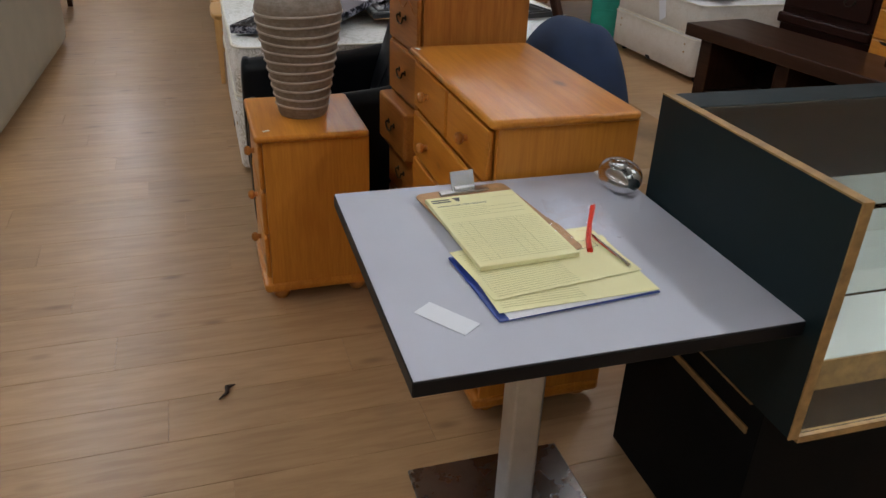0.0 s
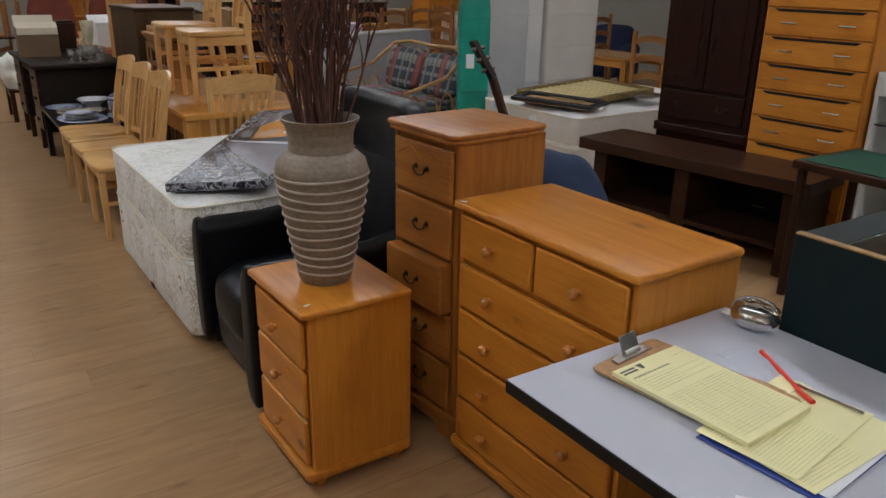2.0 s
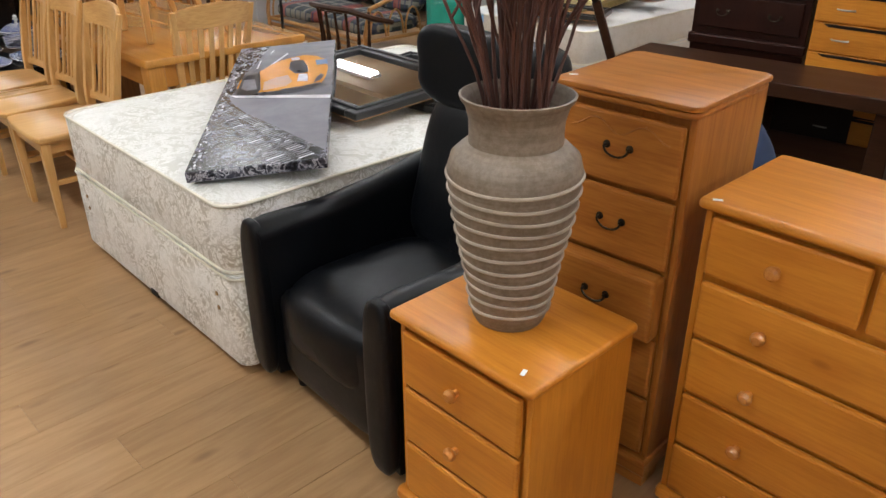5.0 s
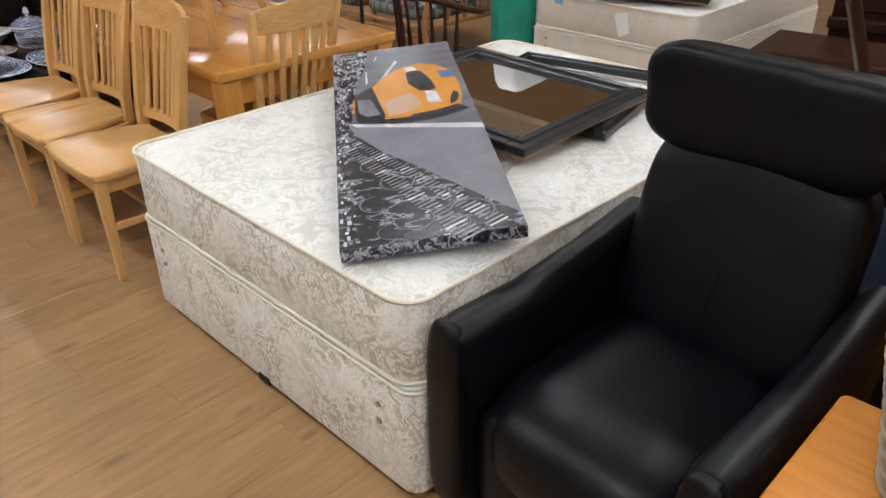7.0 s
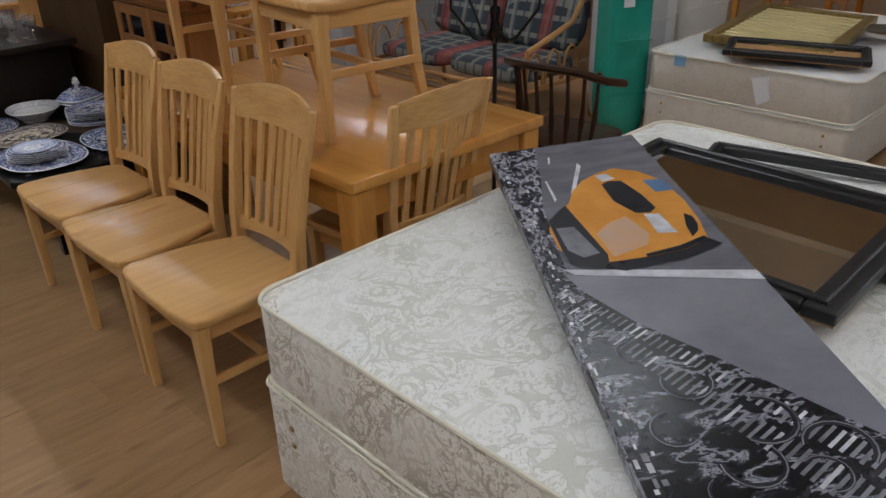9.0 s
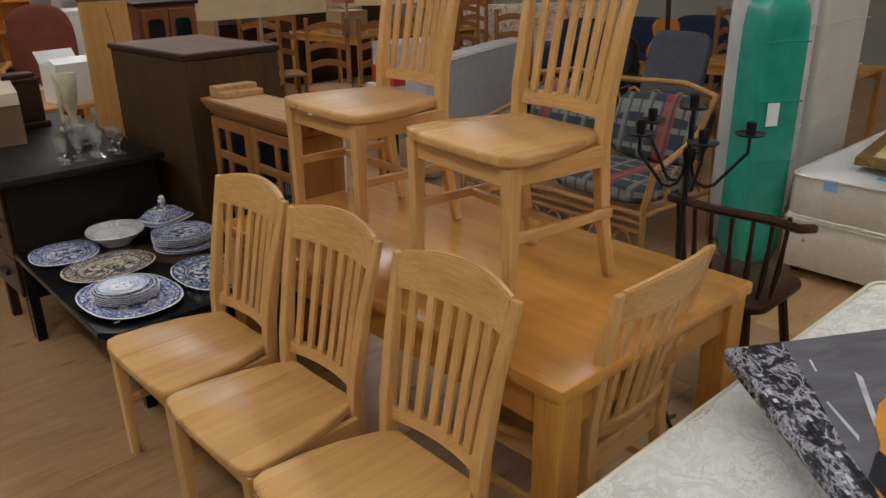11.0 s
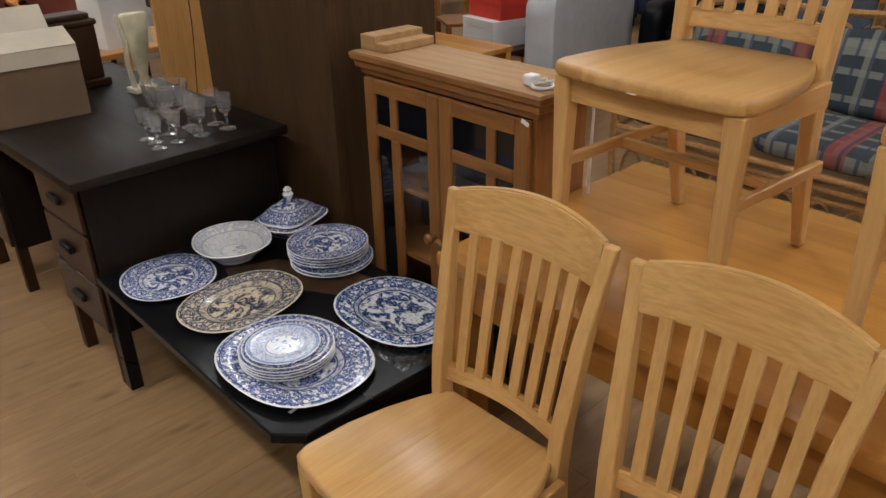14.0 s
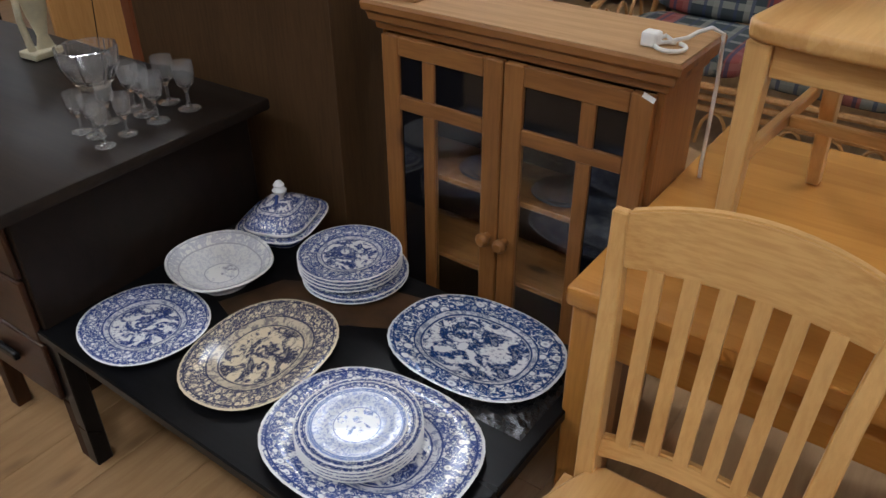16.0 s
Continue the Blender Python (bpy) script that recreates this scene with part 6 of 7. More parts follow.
wrapped_mattress(pose(3.345, 7.075, 0, 0, 0, -24), 0.27, 0.22, 1.43, green_wrap, "roll wrapped in bright green plastic standing upright")
solo("label_sheet", box(-0.035, 0.035, -0.002, 0, -0.06, 0.06, 0), white_paper, "white printed label on green wrapping", "label", pose(3.262, 6.982, 0.86, 0, 0, -24))
white_wrap = painted("white_plastic_wrap", (0.66, 0.66, 0.66), 0.4, 0.0, 0.06, 3.0)
grey_wrap = painted("grey_white_fabric", (0.50, 0.50, 0.51), 0.6, 0.0, 0.06, 3.0)
wrapped_mattress(pose(3.73, 7.32, 0, 0, 0, 5), 0.62, 0.22, 1.95, grey_wrap, "grey-white mattress standing on end beside others")
wrapped_mattress(pose(4.15, 7.42, 0, 0, 0, 5), 0.24, 0.20, 1.95, white_wrap, "narrow white wrapped board standing between two mattresses")
wrapped_mattress(pose(4.62, 7.42, 0, 0, 0, 5), 0.66, 0.22, 1.95, painted("cream_fabric", (0.60, 0.56, 0.51), 0.7, 0.0, 0.06, 3.0), "cream mattress standing on end behind the second bed")


# ---- dark bench, wardrobe, tall chest, white shelf, card table ----
def tv_bench(m):
    """Front along x = 0 facing -x; y from -l/2 to l/2."""
    t = thing("low_bench", "long dark walnut television bench with open compartments", "television bench", m)
    l, d, h = 1.53, 0.46, 0.575
    part("top", box(-0.02, d, -l / 2 - 0.01, l / 2 + 0.01, h - 0.075, h, 0.006, 2), brown_top, t)
    for y in (-l / 2 + 0.10, 0.02, l / 2 - 0.13):
        part("upright", box(0.04, d - 0.02, y - 0.05, y + 0.05, 0, h - 0.0755, 0.004), brown_top, t)
    part("shelf", box(0.03, d - 0.02, -l / 2 + 0.151, -0.031, 0.16, 0.19, 0.003), brown_top, t)
    part("shelf", box(0.03, d - 0.02, 0.071, l / 2 - 0.181, 0.16, 0.19, 0.003), brown_top, t)
    part("back_panel", box(d - 0.018, d - 0.006, -l / 2 + 0.05, l / 2 - 0.08, 0.02, h - 0.08, 0), dark_wood, t)
    return t


tv_bench(pose(3.178, 4.345, 0, 0, 0, 12.0))


def wardrobe(m):
    t = thing("dark_wardrobe", "dark mahogany cupboard with two doors above a drawer", "wardrobe", m)
    w, d, h = 0.66, 0.45, 1.75
    part("body", box(0.0, d, -w / 2, w / 2, 0, h, 0.004), mahogany, t)
    for s in (-1, 1):
        y0, y1 = sorted((s * 0.004, s * (w / 2 - 0.035)))
        dd = part("door", box(-0.018, -0.0005, y0, y1, 0.90, h - 0.05, 0.006, 2), mahogany, t)
        part("door_panel", box(-0.024, -0.0185, y0 + 0.06, y1 - 0.06, 0.97, h - 0.12, 0.004), mahogany, dd)
        part("handle", moved(tube([(0, 0, -0.04), (-0.018, 0, -0.02), (-0.018, 0, 0.02), (0, 0, 0.04)], 0.004, 6), pose(-0.019, s * 0.035, 1.18)), brass_dark, dd, "", True)
    dr = part("drawer", box(-0.018, -0.0005, -w / 2 + 0.035, w / 2 - 0.035, 0.70, 0.88, 0.006, 2), mahogany, t)
    for s in (-1, 1):
        part("handle", bail(s * 0.15, 0.79, -0.016), brass_dark, dr, "drop handle", True)
    part("plinth", box(-0.025, d, -w / 2 - 0.01, w / 2 + 0.01, 0.60, 0.66, 0.01, 2), mahogany, t)
    return t


wardrobe(pose(3.640, 4.672, 0, 0, 0, 11.0))


def tall_pine_drawers(m):
    t = thing("tall_pine_drawers", "tall orange pine chest of drawers with steel bow handles", "chest of drawers", m)
    w, d, h = 0.66, 0.42, 1.62
    part("body", box(0.0, d, -w / 2, w / 2, 0, h, 0.003), pine_z, t)
    n = 10
    st = (h - 0.06) / n
    for i in range(n):
        z0 = 0.03 + i * st
        dr = part("drawer", box(-0.016, -0.0005, -w / 2 + 0.012, w / 2 - 0.012, z0, z0 + st - 0.008, 0.004), pine_y, t)
        lip = [(-w / 2 + 0.06, z0 + st - 0.010), (-w / 2 + 0.09, z0 + st - 0.026), (w / 2 - 0.09, z0 + st - 0.026), (w / 2 - 0.06, z0 + st - 0.010)]
        # Thin dark plate paints the shade inside a grip; nothing is cut out.
        part("finger_groove", moved(prism([(y, z) for y, z in lip], 0, 0.0012), Matrix(((0, 0, -1, -0.0162), (1, 0, 0, 0), (0, 1, 0, 0), (0, 0, 0, 1)))), dark_wood, dr, "dark plate painting the shade of a cut-out grip")
        for s in (-1, 1):
            part("handle", tube([(-0.016, s * 0.17 - 0.045, z0 + 0.07), (-0.034, s * 0.17 - 0.03, z0 + 0.07), (-0.034, s * 0.17 + 0.03, z0 + 0.07), (-0.016, s * 0.17 + 0.045, z0 + 0.07)], 0.0045, 7), steel, dr, "steel bow handle", True)
    return t


tall_pine_drawers(pose(3.720, 3.990, 0, 0, 0, 6.5))


def white_shelf(m):
    t = thing("white_shelf_unit", "white melamine shelf unit with glass shelves", "shelf unit", m)
    w, d, h = 0.85, 0.35, 1.12
    for y in (-w / 2, w / 2 - 0.022):
        part("side", box(0, d, y, y + 0.022, 0, h, 0.002), white_board, t)
    part("top", box(-0.003, d, -w / 2 - 0.002, w / 2 + 0.002, h - 0.12, h + 0.003, 0.002), white_board, t)
    part("back_panel", box(d - 0.01, d, -w / 2 + 0.0225, w / 2 - 0.0225, 0.0, h - 0.121, 0), white_board, t)
    for z in (0.30, 0.62, 0.84):
        part("glass_shelf", box(0.01, d - 0.011, -w / 2 + 0.0225, w / 2 - 0.0225, z, z + 0.008, 0.001), pane_glass, t, "clear glass shelf")
    part("floor_board", box(0.0, d - 0.011, -w / 2 + 0.0225, w / 2 - 0.0225, 0.0, 0.09, 0.002), white_board, t)
    return t


white_shelf(pose(3.868, 3.228, 0, 0, 0, 6.5))
baize = painted("green_baize", (0.008, 0.055, 0.030), 0.95, 0.0, 0.15, 6.0, 0.3)


def card_table(m):
    t = thing("card_table", "folding card table with dark frame and green baize top", "card table", m)
    w, l, h = 0.56, 0.82, 0.735
    part("top_frame", box(-w / 2, w / 2, -l / 2, l / 2, h - 0.045, h - 0.004, 0.004), brown_top, t)
    part("baize", box(-w / 2 + 0.03, w / 2 - 0.03, -l / 2 + 0.03, l / 2 - 0.03, h - 0.0035, h, 0), baize, t, "green baize playing surface")
    for sx in (-1, 1):
        for sy in (-1, 1):
            part("leg", box(sx * (w / 2 - 0.04) - 0.018, sx * (w / 2 - 0.04) + 0.018, sy * (l / 2 - 0.04) - 0.018, sy * (l / 2 - 0.04) + 0.018, 0, h - 0.0455, 0.003), brown_top, t)
    return t


card_table(pose(3.430, 3.180, 0, 0, 0, 3.0))
denim = painted("navy_denim", (0.012, 0.026, 0.066), 0.9, 0.0, 0.25, 5.0, 0.3)
bb = soft(-0.28, 0.28, -0.31, 0.31, 0.0, 0.91, 2.6, 14, 0.05, 9)
for v in bb.verts:
    k = 1.0 - 0.28 * max(0.0, v.co.z - 0.25) / 0.75
    v.co.x *= k
    v.co.y *= k
solo("bean_bag", bb, denim, "slumped navy blue fabric bean bag on the floor", "bean bag", pose(1.655, 3.61, 0), "", True)


def guitar(m, body_mat, label):
    """Body at the foot, neck along +z, face towards -y."""
    t = thing("acoustic_guitar", label, "guitar", m)
    half = [(0.0, 0.0), (0.13, 0.01), (0.19, 0.07), (0.195, 0.14), (0.15, 0.22), (0.118, 0.27), (0.135, 0.35), (0.14, 0.40), (0.10, 0.46), (0.0, 0.475)]
    plan = half + [(-x, y) for x, y in reversed(half[1:-1])]
    b = part("body", moved(prism(plan, -0.05, 0.05, 0.006, 2), pose(0, 0, 0, 90, 0, 0)), body_mat, t)
    part("sound_hole", moved(lathe([(0, 0), (0.05, 0), (0.05, 0.001), (0, 0.001)], 20), pose(0, -0.0515, 0.31, 90, 0, 0)), dark_wood, b)
    part("bridge", box(-0.075, 0.075, -0.060, -0.0505, 0.135, 0.16, 0.002), dark_wood, b)
    part("neck", box(-0.026, 0.026, -0.060, -0.028, 0.32, 0.86, 0.008, 2), brown_top, t, "dark fretted neck")
    hd = part("headstock", moved(box(-0.036, 0.036, -0.012, 0.010, 0, 0.19, 0.004), pose(0, -0.045, 0.855, -13, 0, 0)), dark_wood, t)
    for s in (-1, 1):
        for k in range(3):
            part("tuning_peg", moved(lathe([(0, 0), (0.004, 0), (0.004, 0.014), (0.011, 0.018), (0.011, 0.034), (0, 0.036)], 8), pose(s * 0.036, -0.035 + 0.008 * k, 0.90 + 0.05 * k, 0, s * 90, 0)), chrome, hd)
    return t


guitar(look((1.604, 4.200, 1.295), (1.830, 3.930, 0.330)) @ pose(0, 0, -1.04, 0, 0, 180), mahogany,
       "dark acoustic guitar sunk into the bean bag, neck upright")


# ---- rattan sofa, candle stand, captain's chair ----
cane = wood("honey_cane", (0.42, 0.22, 0.08), (0.24, 0.11, 0.03), "x", 0.35, 9.0)


def plaid_mat():
    m, nt, b = base_mat("plaid_cushion_fabric", 0.85)
    tc = nt.nodes.new("ShaderNodeTexCoord")
    sep = nt.nodes.new("ShaderNodeSeparateXYZ")
    nt.links.new(tc.outputs["Object"], sep.inputs[0])
    base = (0.024, 0.034, 0.038)
    col = None
    for axis, scale, tint, width in ((1, 6.5, (0.19, 0.185, 0.15), 0.28), (0, 8.0, (0.20, 0.20, 0.17), 0.25), (2, 8.0, (0.20, 0.20, 0.17), 0.25), (1, 2.1, (0.24, 0.04, 0.028), 0.20), (1, 13.0, (0.02, 0.03, 0.07), 0.2)):
        mul = nt.nodes.new("ShaderNodeMath")
        mul.operation = "MULTIPLY"
        mul.inputs[1].default_value = scale
        nt.links.new(sep.outputs[axis], mul.inputs[0])
        fr = nt.nodes.new("ShaderNodeMath")
        fr.operation = "FRACT"
        nt.links.new(mul.outputs[0], fr.inputs[0])
        band = ramp(nt, fr.outputs[0], [(0.0, (0.75, 0.75, 0.75)), (width, (0.75, 0.75, 0.75)), (width + 0.02, (0, 0, 0))])
        col = mix(nt, band, col if col is not None else base, tint)
    nt.links.new(col, b.inputs["Base Color"])
    bump(nt, b, noise_tex(nt, coords(nt), 300.0, 2.0), 0.2, 0.002)
    return m


plaid = plaid_mat()


def rattan_sofa(m):
    """Front facing -x."""
    t = thing("rattan_sofa", "cane two-seat sofa with plaid tartan cushions", "sofa", m)
    L = 0.72
    for z, x in ((0.30, -0.36), (0.25, -0.36), (0.20, -0.36), (0.30, 0.36)):
        part("rail", tube([(x, -L, z), (x, L, z)], 0.017, 8), cane, t, "", True)
    for s in (-1, 1):
        arm = [(-0.36, s * L, 0.0), (-0.38, s * L, 0.35), (-0.34, s * (L + 0.02), 0.55), (-0.15, s * (L + 0.02), 0.60), (0.10, s * L, 0.66), (0.34, s * (L - 0.04), 0.86)]
        part("arm_hoop", tube(arm, 0.018, 8), cane, t, "bent cane arm", True)
        part("leg", tube([(0.36, s * L, 0), (0.34, s * L, 0.35), (0.40, s * (L - 0.05), 0.86)], 0.018, 8), cane, t, "", True)
        part("side_rail", tube([(-0.36, s * L, 0.30), (0.36, s * L, 0.30)], 0.015, 8), cane, t, "", True)
        for k in range(3):
            part("arm_loop", tube([(-0.25 + 0.18 * k + 0.08 * math.cos(a), s * L, 0.32 + 0.20 * math.sin(a)) for a in [math.pi * i / 8 for i in range(9)]], 0.009, 6), cane, t, "", True)
    part("top_rail", tube([(0.34, -L + 0.04, 0.86), (0.40, -L * 0.6, 0.90), (0.41, 0, 0.88), (0.40, L * 0.6, 0.90), (0.34, L - 0.04, 0.86)], 0.019, 8), cane, t, "", True)
    for k in range(8):
        y = -L + 0.13 + k * 0.168
        part("front_loop", tube([(-0.37, y + 0.07 * math.cos(a), 0.03 + 0.16 * math.sin(a)) for a in [math.pi * i / 8 for i in range(9)]], 0.009, 6), cane, t, "", True)
        part("back_loop", tube([(0.38, y + 0.08 * math.cos(a), 0.62 + 0.22 * math.sin(a)) for a in [math.pi * i / 8 for i in range(9)]], 0.009, 6), cane, t, "", True)
    for s in (-1, 1):
        part("seat_cushion", soft(-0.35, 0.25, s * 0.355 - 0.345, s * 0.355 + 0.345, 0.32, 0.44, 5, 8, 0.02, 2), plaid, t, "plaid seat cushion", True)
        bk = soft(-0.06, 0.06, -0.335, 0.335, 0, 0.42, 4, 8, 0.03, 4)
        part("back_cushion", moved(bk, pose(0.22, s * 0.355, 0.43, 0, 18, 0)), plaid, t, "plaid back cushion", True)
    return t


rattan_sofa(pose(3.12, 8.13, 0, 0, 0, 4.0))


def candle_stand(m):
    t = thing("candle_stand", "tall black wrought iron candelabrum with scrolled arms", "candelabrum", m)
    part("stem", tube([(0, 0, 0.03), (0, 0, 1.20)], 0.009, 8), iron, t, "", True)
    for k in range(3):
        a = radians(120 * k + 20)
        part("foot", tube([(0, 0, 0.16), (0.08 * math.cos(a), 0.08 * math.sin(a), 0.06), (0.19 * math.cos(a), 0.19 * math.sin(a), 0.012)], 0.008, 6), iron, t, "", True)
    for k in range(5):
        a = radians(72 * k + 10)
        ca, sa = math.cos(a), math.sin(a)
        R = 0.17 if k else 0.0
        if R:
            pts = [(0.012 * ca, 0.012 * sa, 1.10)] + [(ca * (0.06 + 0.05 * math.cos(b)), sa * (0.06 + 0.05 * math.cos(b)), 1.05 + 0.07 * math.sin(b)) for b in [radians(150 + 30 * i) for i in range(7)]] + [(ca * R, sa * R, 1.10), (ca * R, sa * R, 1.15)]
            arm = part("arm", tube(pts, 0.006, 6), iron, t, "scrolled iron arm", True)
        else:
            arm = part("arm", tube([(0, 0, 1.19), (0, 0, 1.22)], 0.007, 6), iron, t, "", True)
        z = 1.15 if R else 1.22
        part("drip_pan", lathe([(0, 0), (0.042, 0.004), (0.046, 0.010), (0.040, 0.008), (0, 0.006)], 16, (ca * R, sa * R, z)), iron, arm, "", True)
        part("candle_cup", lathe([(0, 0.005), (0.014, 0.006), (0.015, 0.045), (0.012, 0.045), (0, 0.02)], 12, (ca * R, sa * R, z)), iron, arm, "", True)
    return t


candle_stand(pose(1.535, 6.285, 0, 0, 0, 0))


def captains_chair(m):
    """Back towards -x."""
    t = thing("captains_chair", "dark stained spindle-back captain's chair", "chair", m)
    part("seat", prism(rounded(-0.20, 0.23, -0.22, 0.22, 0.08), 0.42, 0.45, 0.01, 2), brown_top, t, "", True)
    top = [(0.10, -0.25, 0.70), (-0.05, -0.255, 0.74), (-0.17, -0.19, 0.79), (-0.22, 0.0, 0.80), (-0.17, 0.19, 0.79), (-0.05, 0.255, 0.74), (0.10, 0.25, 0.70)]
    part("top_rail", tube(top, 0.018, 8), brown_top, t, "", True)
    for k in range(9):
        a = radians(105 + 150 * k / 8)
        x, y = 0.19 * math.cos(a), 0.21 * math.sin(a)
        part("spindle", tube([(x * 0.92, y * 0.92, 0.445), (x * 0.97, y * 1.0, 0.56), (x * 1.02, y * 1.04, 0.66), (x * 1.10, y * 1.08, 0.775)], [0.008, 0.013, 0.008, 0.009], 7), brown_top, t, "", True)
    for sx in (-1, 1):
        for sy in (-1, 1):
            part("leg", tube([(0.15 * sx, 0.15 * sy, 0.42), (0.18 * sx, 0.18 * sy, 0.2), (0.21 * sx, 0.21 * sy, 0)], [0.018, 0.02, 0.013], 8), brown_top, t, "", True)
    return t


captains_chair(pose(2.09, 6.42, 0, 0, 0, 6.0))

# ---- far part of the hall ----
grey_fabric = painted("silver_grey_fabric", (0.42, 0.42, 0.43), 0.8, 0.0, 0.08, 8.0, 0.3)
t = thing("upright_mattress", "pale grey mattress standing on its long edge", "mattress", pose(3.72, 9.95, 0, 0, 0, 24))
part("body", soft(-0.95, 0.95, -0.11, 0.11, 0, 0.90, 12, 12), grey_fabric, t, "", True)
part("piping", tube([(-0.94, -0.11, 0.885), (0.94, -0.11, 0.885)], 0.008, 6), piping, t, "", True)


def club_chair(m, mat, label, seat=0.44, h=0.92):
    t = thing("armchair", label, "armchair", m)
    part("seat", soft(-0.36, 0.28, -0.28, 0.28, 0.10, seat, 6, 8), mat, t, "", True)
    part("backrest", moved(soft(-0.10, 0.10, -0.33, 0.33, 0, h - 0.35, 4, 8, 0.03, 2), pose(0.26, 0, 0.35, 0, 10, 0)), mat, t, "", True)
    for s in (-1, 1):
        part("armrest", soft(-0.38, 0.30, s * 0.36 - 0.10, s * 0.36 + 0.10, 0.05, 0.60, 5, 8), mat, t, "", True)
        part("foot", box(-0.30, -0.26, s * 0.3 - 0.02, s * 0.3 + 0.02, 0, 0.10, 0.002), dark_wood, t)
        part("foot", box(0.22, 0.26, s * 0.3 - 0.02, s * 0.3 + 0.02, 0, 0.10, 0.002), dark_wood, t)
    return t


club_chair(pose(4.95, 9.75, 0, 0, 0, 15), black_leather, "black leather club armchair with plump back")
blue_stripe = wood("grey_blue_stripe_cloth", (0.09, 0.095, 0.12), (0.045, 0.05, 0.065), "z", 0.9, 30.0)


def lounge_chair(m):
    t = thing("lounge_chair", "grey-blue striped lounge chair on a chrome frame", "chair", m)
    part("backrest", moved(soft(-0.05, 0.05, -0.26, 0.26, 0, 0.70, 6, 8), pose(0.20, 0, 0.36, 0, 20, 0)), blue_stripe, t, "", True)
    part("seat", soft(-0.30, 0.22, -0.26, 0.26, 0.34, 0.44, 6, 8), blue_stripe, t, "", True)
    for s in (-1, 1):
        part("frame", tube([(-0.34, s * 0.28, 0.02), (-0.30, s * 0.28, 0.42), (-0.22, s * 0.28, 0.58), (0.1, s * 0.28, 0.60), (0.34, s * 0.28, 0.02), (-0.34, s * 0.28, 0.012)], 0.012, 8), chrome, t, "bent chrome tube frame", True)
    return t


lounge_chair(pose(4.62, 8.75, 0, 0, 0, 10))


def plain_table(m, w, l, h, mat, label, name="side_table"):
    t = thing(name, label, "table", m)
    part("tabletop", box(-w / 2, w / 2, -l / 2, l / 2, h - 0.03, h, 0.004), mat, t)
    for sx in (-1, 1):
        part("apron", box(sx * (w / 2 - 0.03) - 0.01, sx * (w / 2 - 0.03) + 0.01, -l / 2 + 0.06, l / 2 - 0.06, h - 0.10, h - 0.0305, 0), mat, t)
        for sy in (-1, 1):
            part("leg", box(sx * (w / 2 - 0.03) - 0.022, sx * (w / 2 - 0.03) + 0.022, sy * (l / 2 - 0.03) - 0.022, sy * (l / 2 - 0.03) + 0.022, 0, h - 0.0305, 0.003), mat, t)
    return t


plain_table(pose(4.85, 8.0, 0, 0, 0, 6), 0.6, 0.6, 0.42, table_y, "small brown wooden side table")
plain_table(pose(2.15, 9.72, 0, 0, 0, 6), 0.55, 0.75, 0.68, table_y, "small honey wood table with a plate on it")
dish("dinner_plate", "patterned plate on the small wooden table", "plate", pose(2.02, 9.62, 0.6805), 0.14, 0.12, china_blue, 0.4)
plain_table(pose(3.0, 10.15, 0, 0, 0, 6), 0.5, 0.45, 0.48, brown_top, "brown wooden stool carrying stacked boxes", "wooden_stool")
plain_table(pose(3.45, 10.25, 0, 0, 0, 6), 0.5, 0.45, 0.48, table_y, "upholstered wooden stool carrying stacked boxes", "wooden_stool")
STACK = pose(3.25, 10.2, 0.4805, 0, 0, -4)
lilac = painted("lilac_box", (0.50, 0.42, 0.50), 0.35)
red_card = painted("red_card", (0.52, 0.035, 0.02), 0.45)
carton(STACK, 0.62, 0.34, 0.17, white_board, "white cardboard storage box in a stack", False, "storage_box")
carton(STACK @ pose(0.03, 0, 0.174), 0.56, 0.34, 0.14, red_card, "red cardboard storage box in a stack", False, "storage_box")
carton(STACK @ pose(0.03, 0, 0.318), 0.55, 0.34, 0.18, lilac, "translucent lilac storage box with white lid", False, "storage_box")


def ladder_chair(m):
    t = thing("ladder_back_chair", "brown waxed pine ladder-back chair", "chair", m, "ladder-back chairs")
    part("seat", box(-0.21, 0.21, -0.21, 0.21, 0.43, 0.455, 0.006, 2), cab_y, t)
    for s in (-1, 1):
        part("post", box(0.17, 0.21, s * 0.19 - 0.02, s * 0.19 + 0.02, 0, 1.08, 0.004), cab_z, t)
        part("front_leg", box(-0.20, -0.16, s * 0.19 - 0.02, s * 0.19 + 0.02, 0, 0.429, 0.004), cab_z, t)
    for z in (0.60, 0.77, 0.95):
        c = [(-0.169 + 0.338 * k / 10, z + 0.035 * math.sin(math.pi * k / 10)) for k in range(11)]
        poly = c + [(y, zz + 0.06) for y, zz in reversed(c)]
        part("ladder_rail", moved(prism(poly, -0.01, 0.01), Matrix(((0, 0, 1, 0.19), (1, 0, 0, 0), (0, 1, 0, 0), (0, 0, 0, 1)))), cab_y, t)
    return t


lc = ladder_chair(pose(3.20, 11.45, 0, 0, 0, 60))
for m in (pose(3.62, 11.15, 0, 0, 0, 65), pose(4.15, 11.30, 0, 0, 0, 50), pose(4.75, 11.6, 0, 0, 0, 70)):
    copy_thing(lc, m)
linen = painted("beige_linen_shade", (0.74, 0.60, 0.40), 0.85, 0.0, 0.06, 8.0, 0.3)
pink_shade = painted("pink_shade", (0.55, 0.24, 0.15), 0.8)


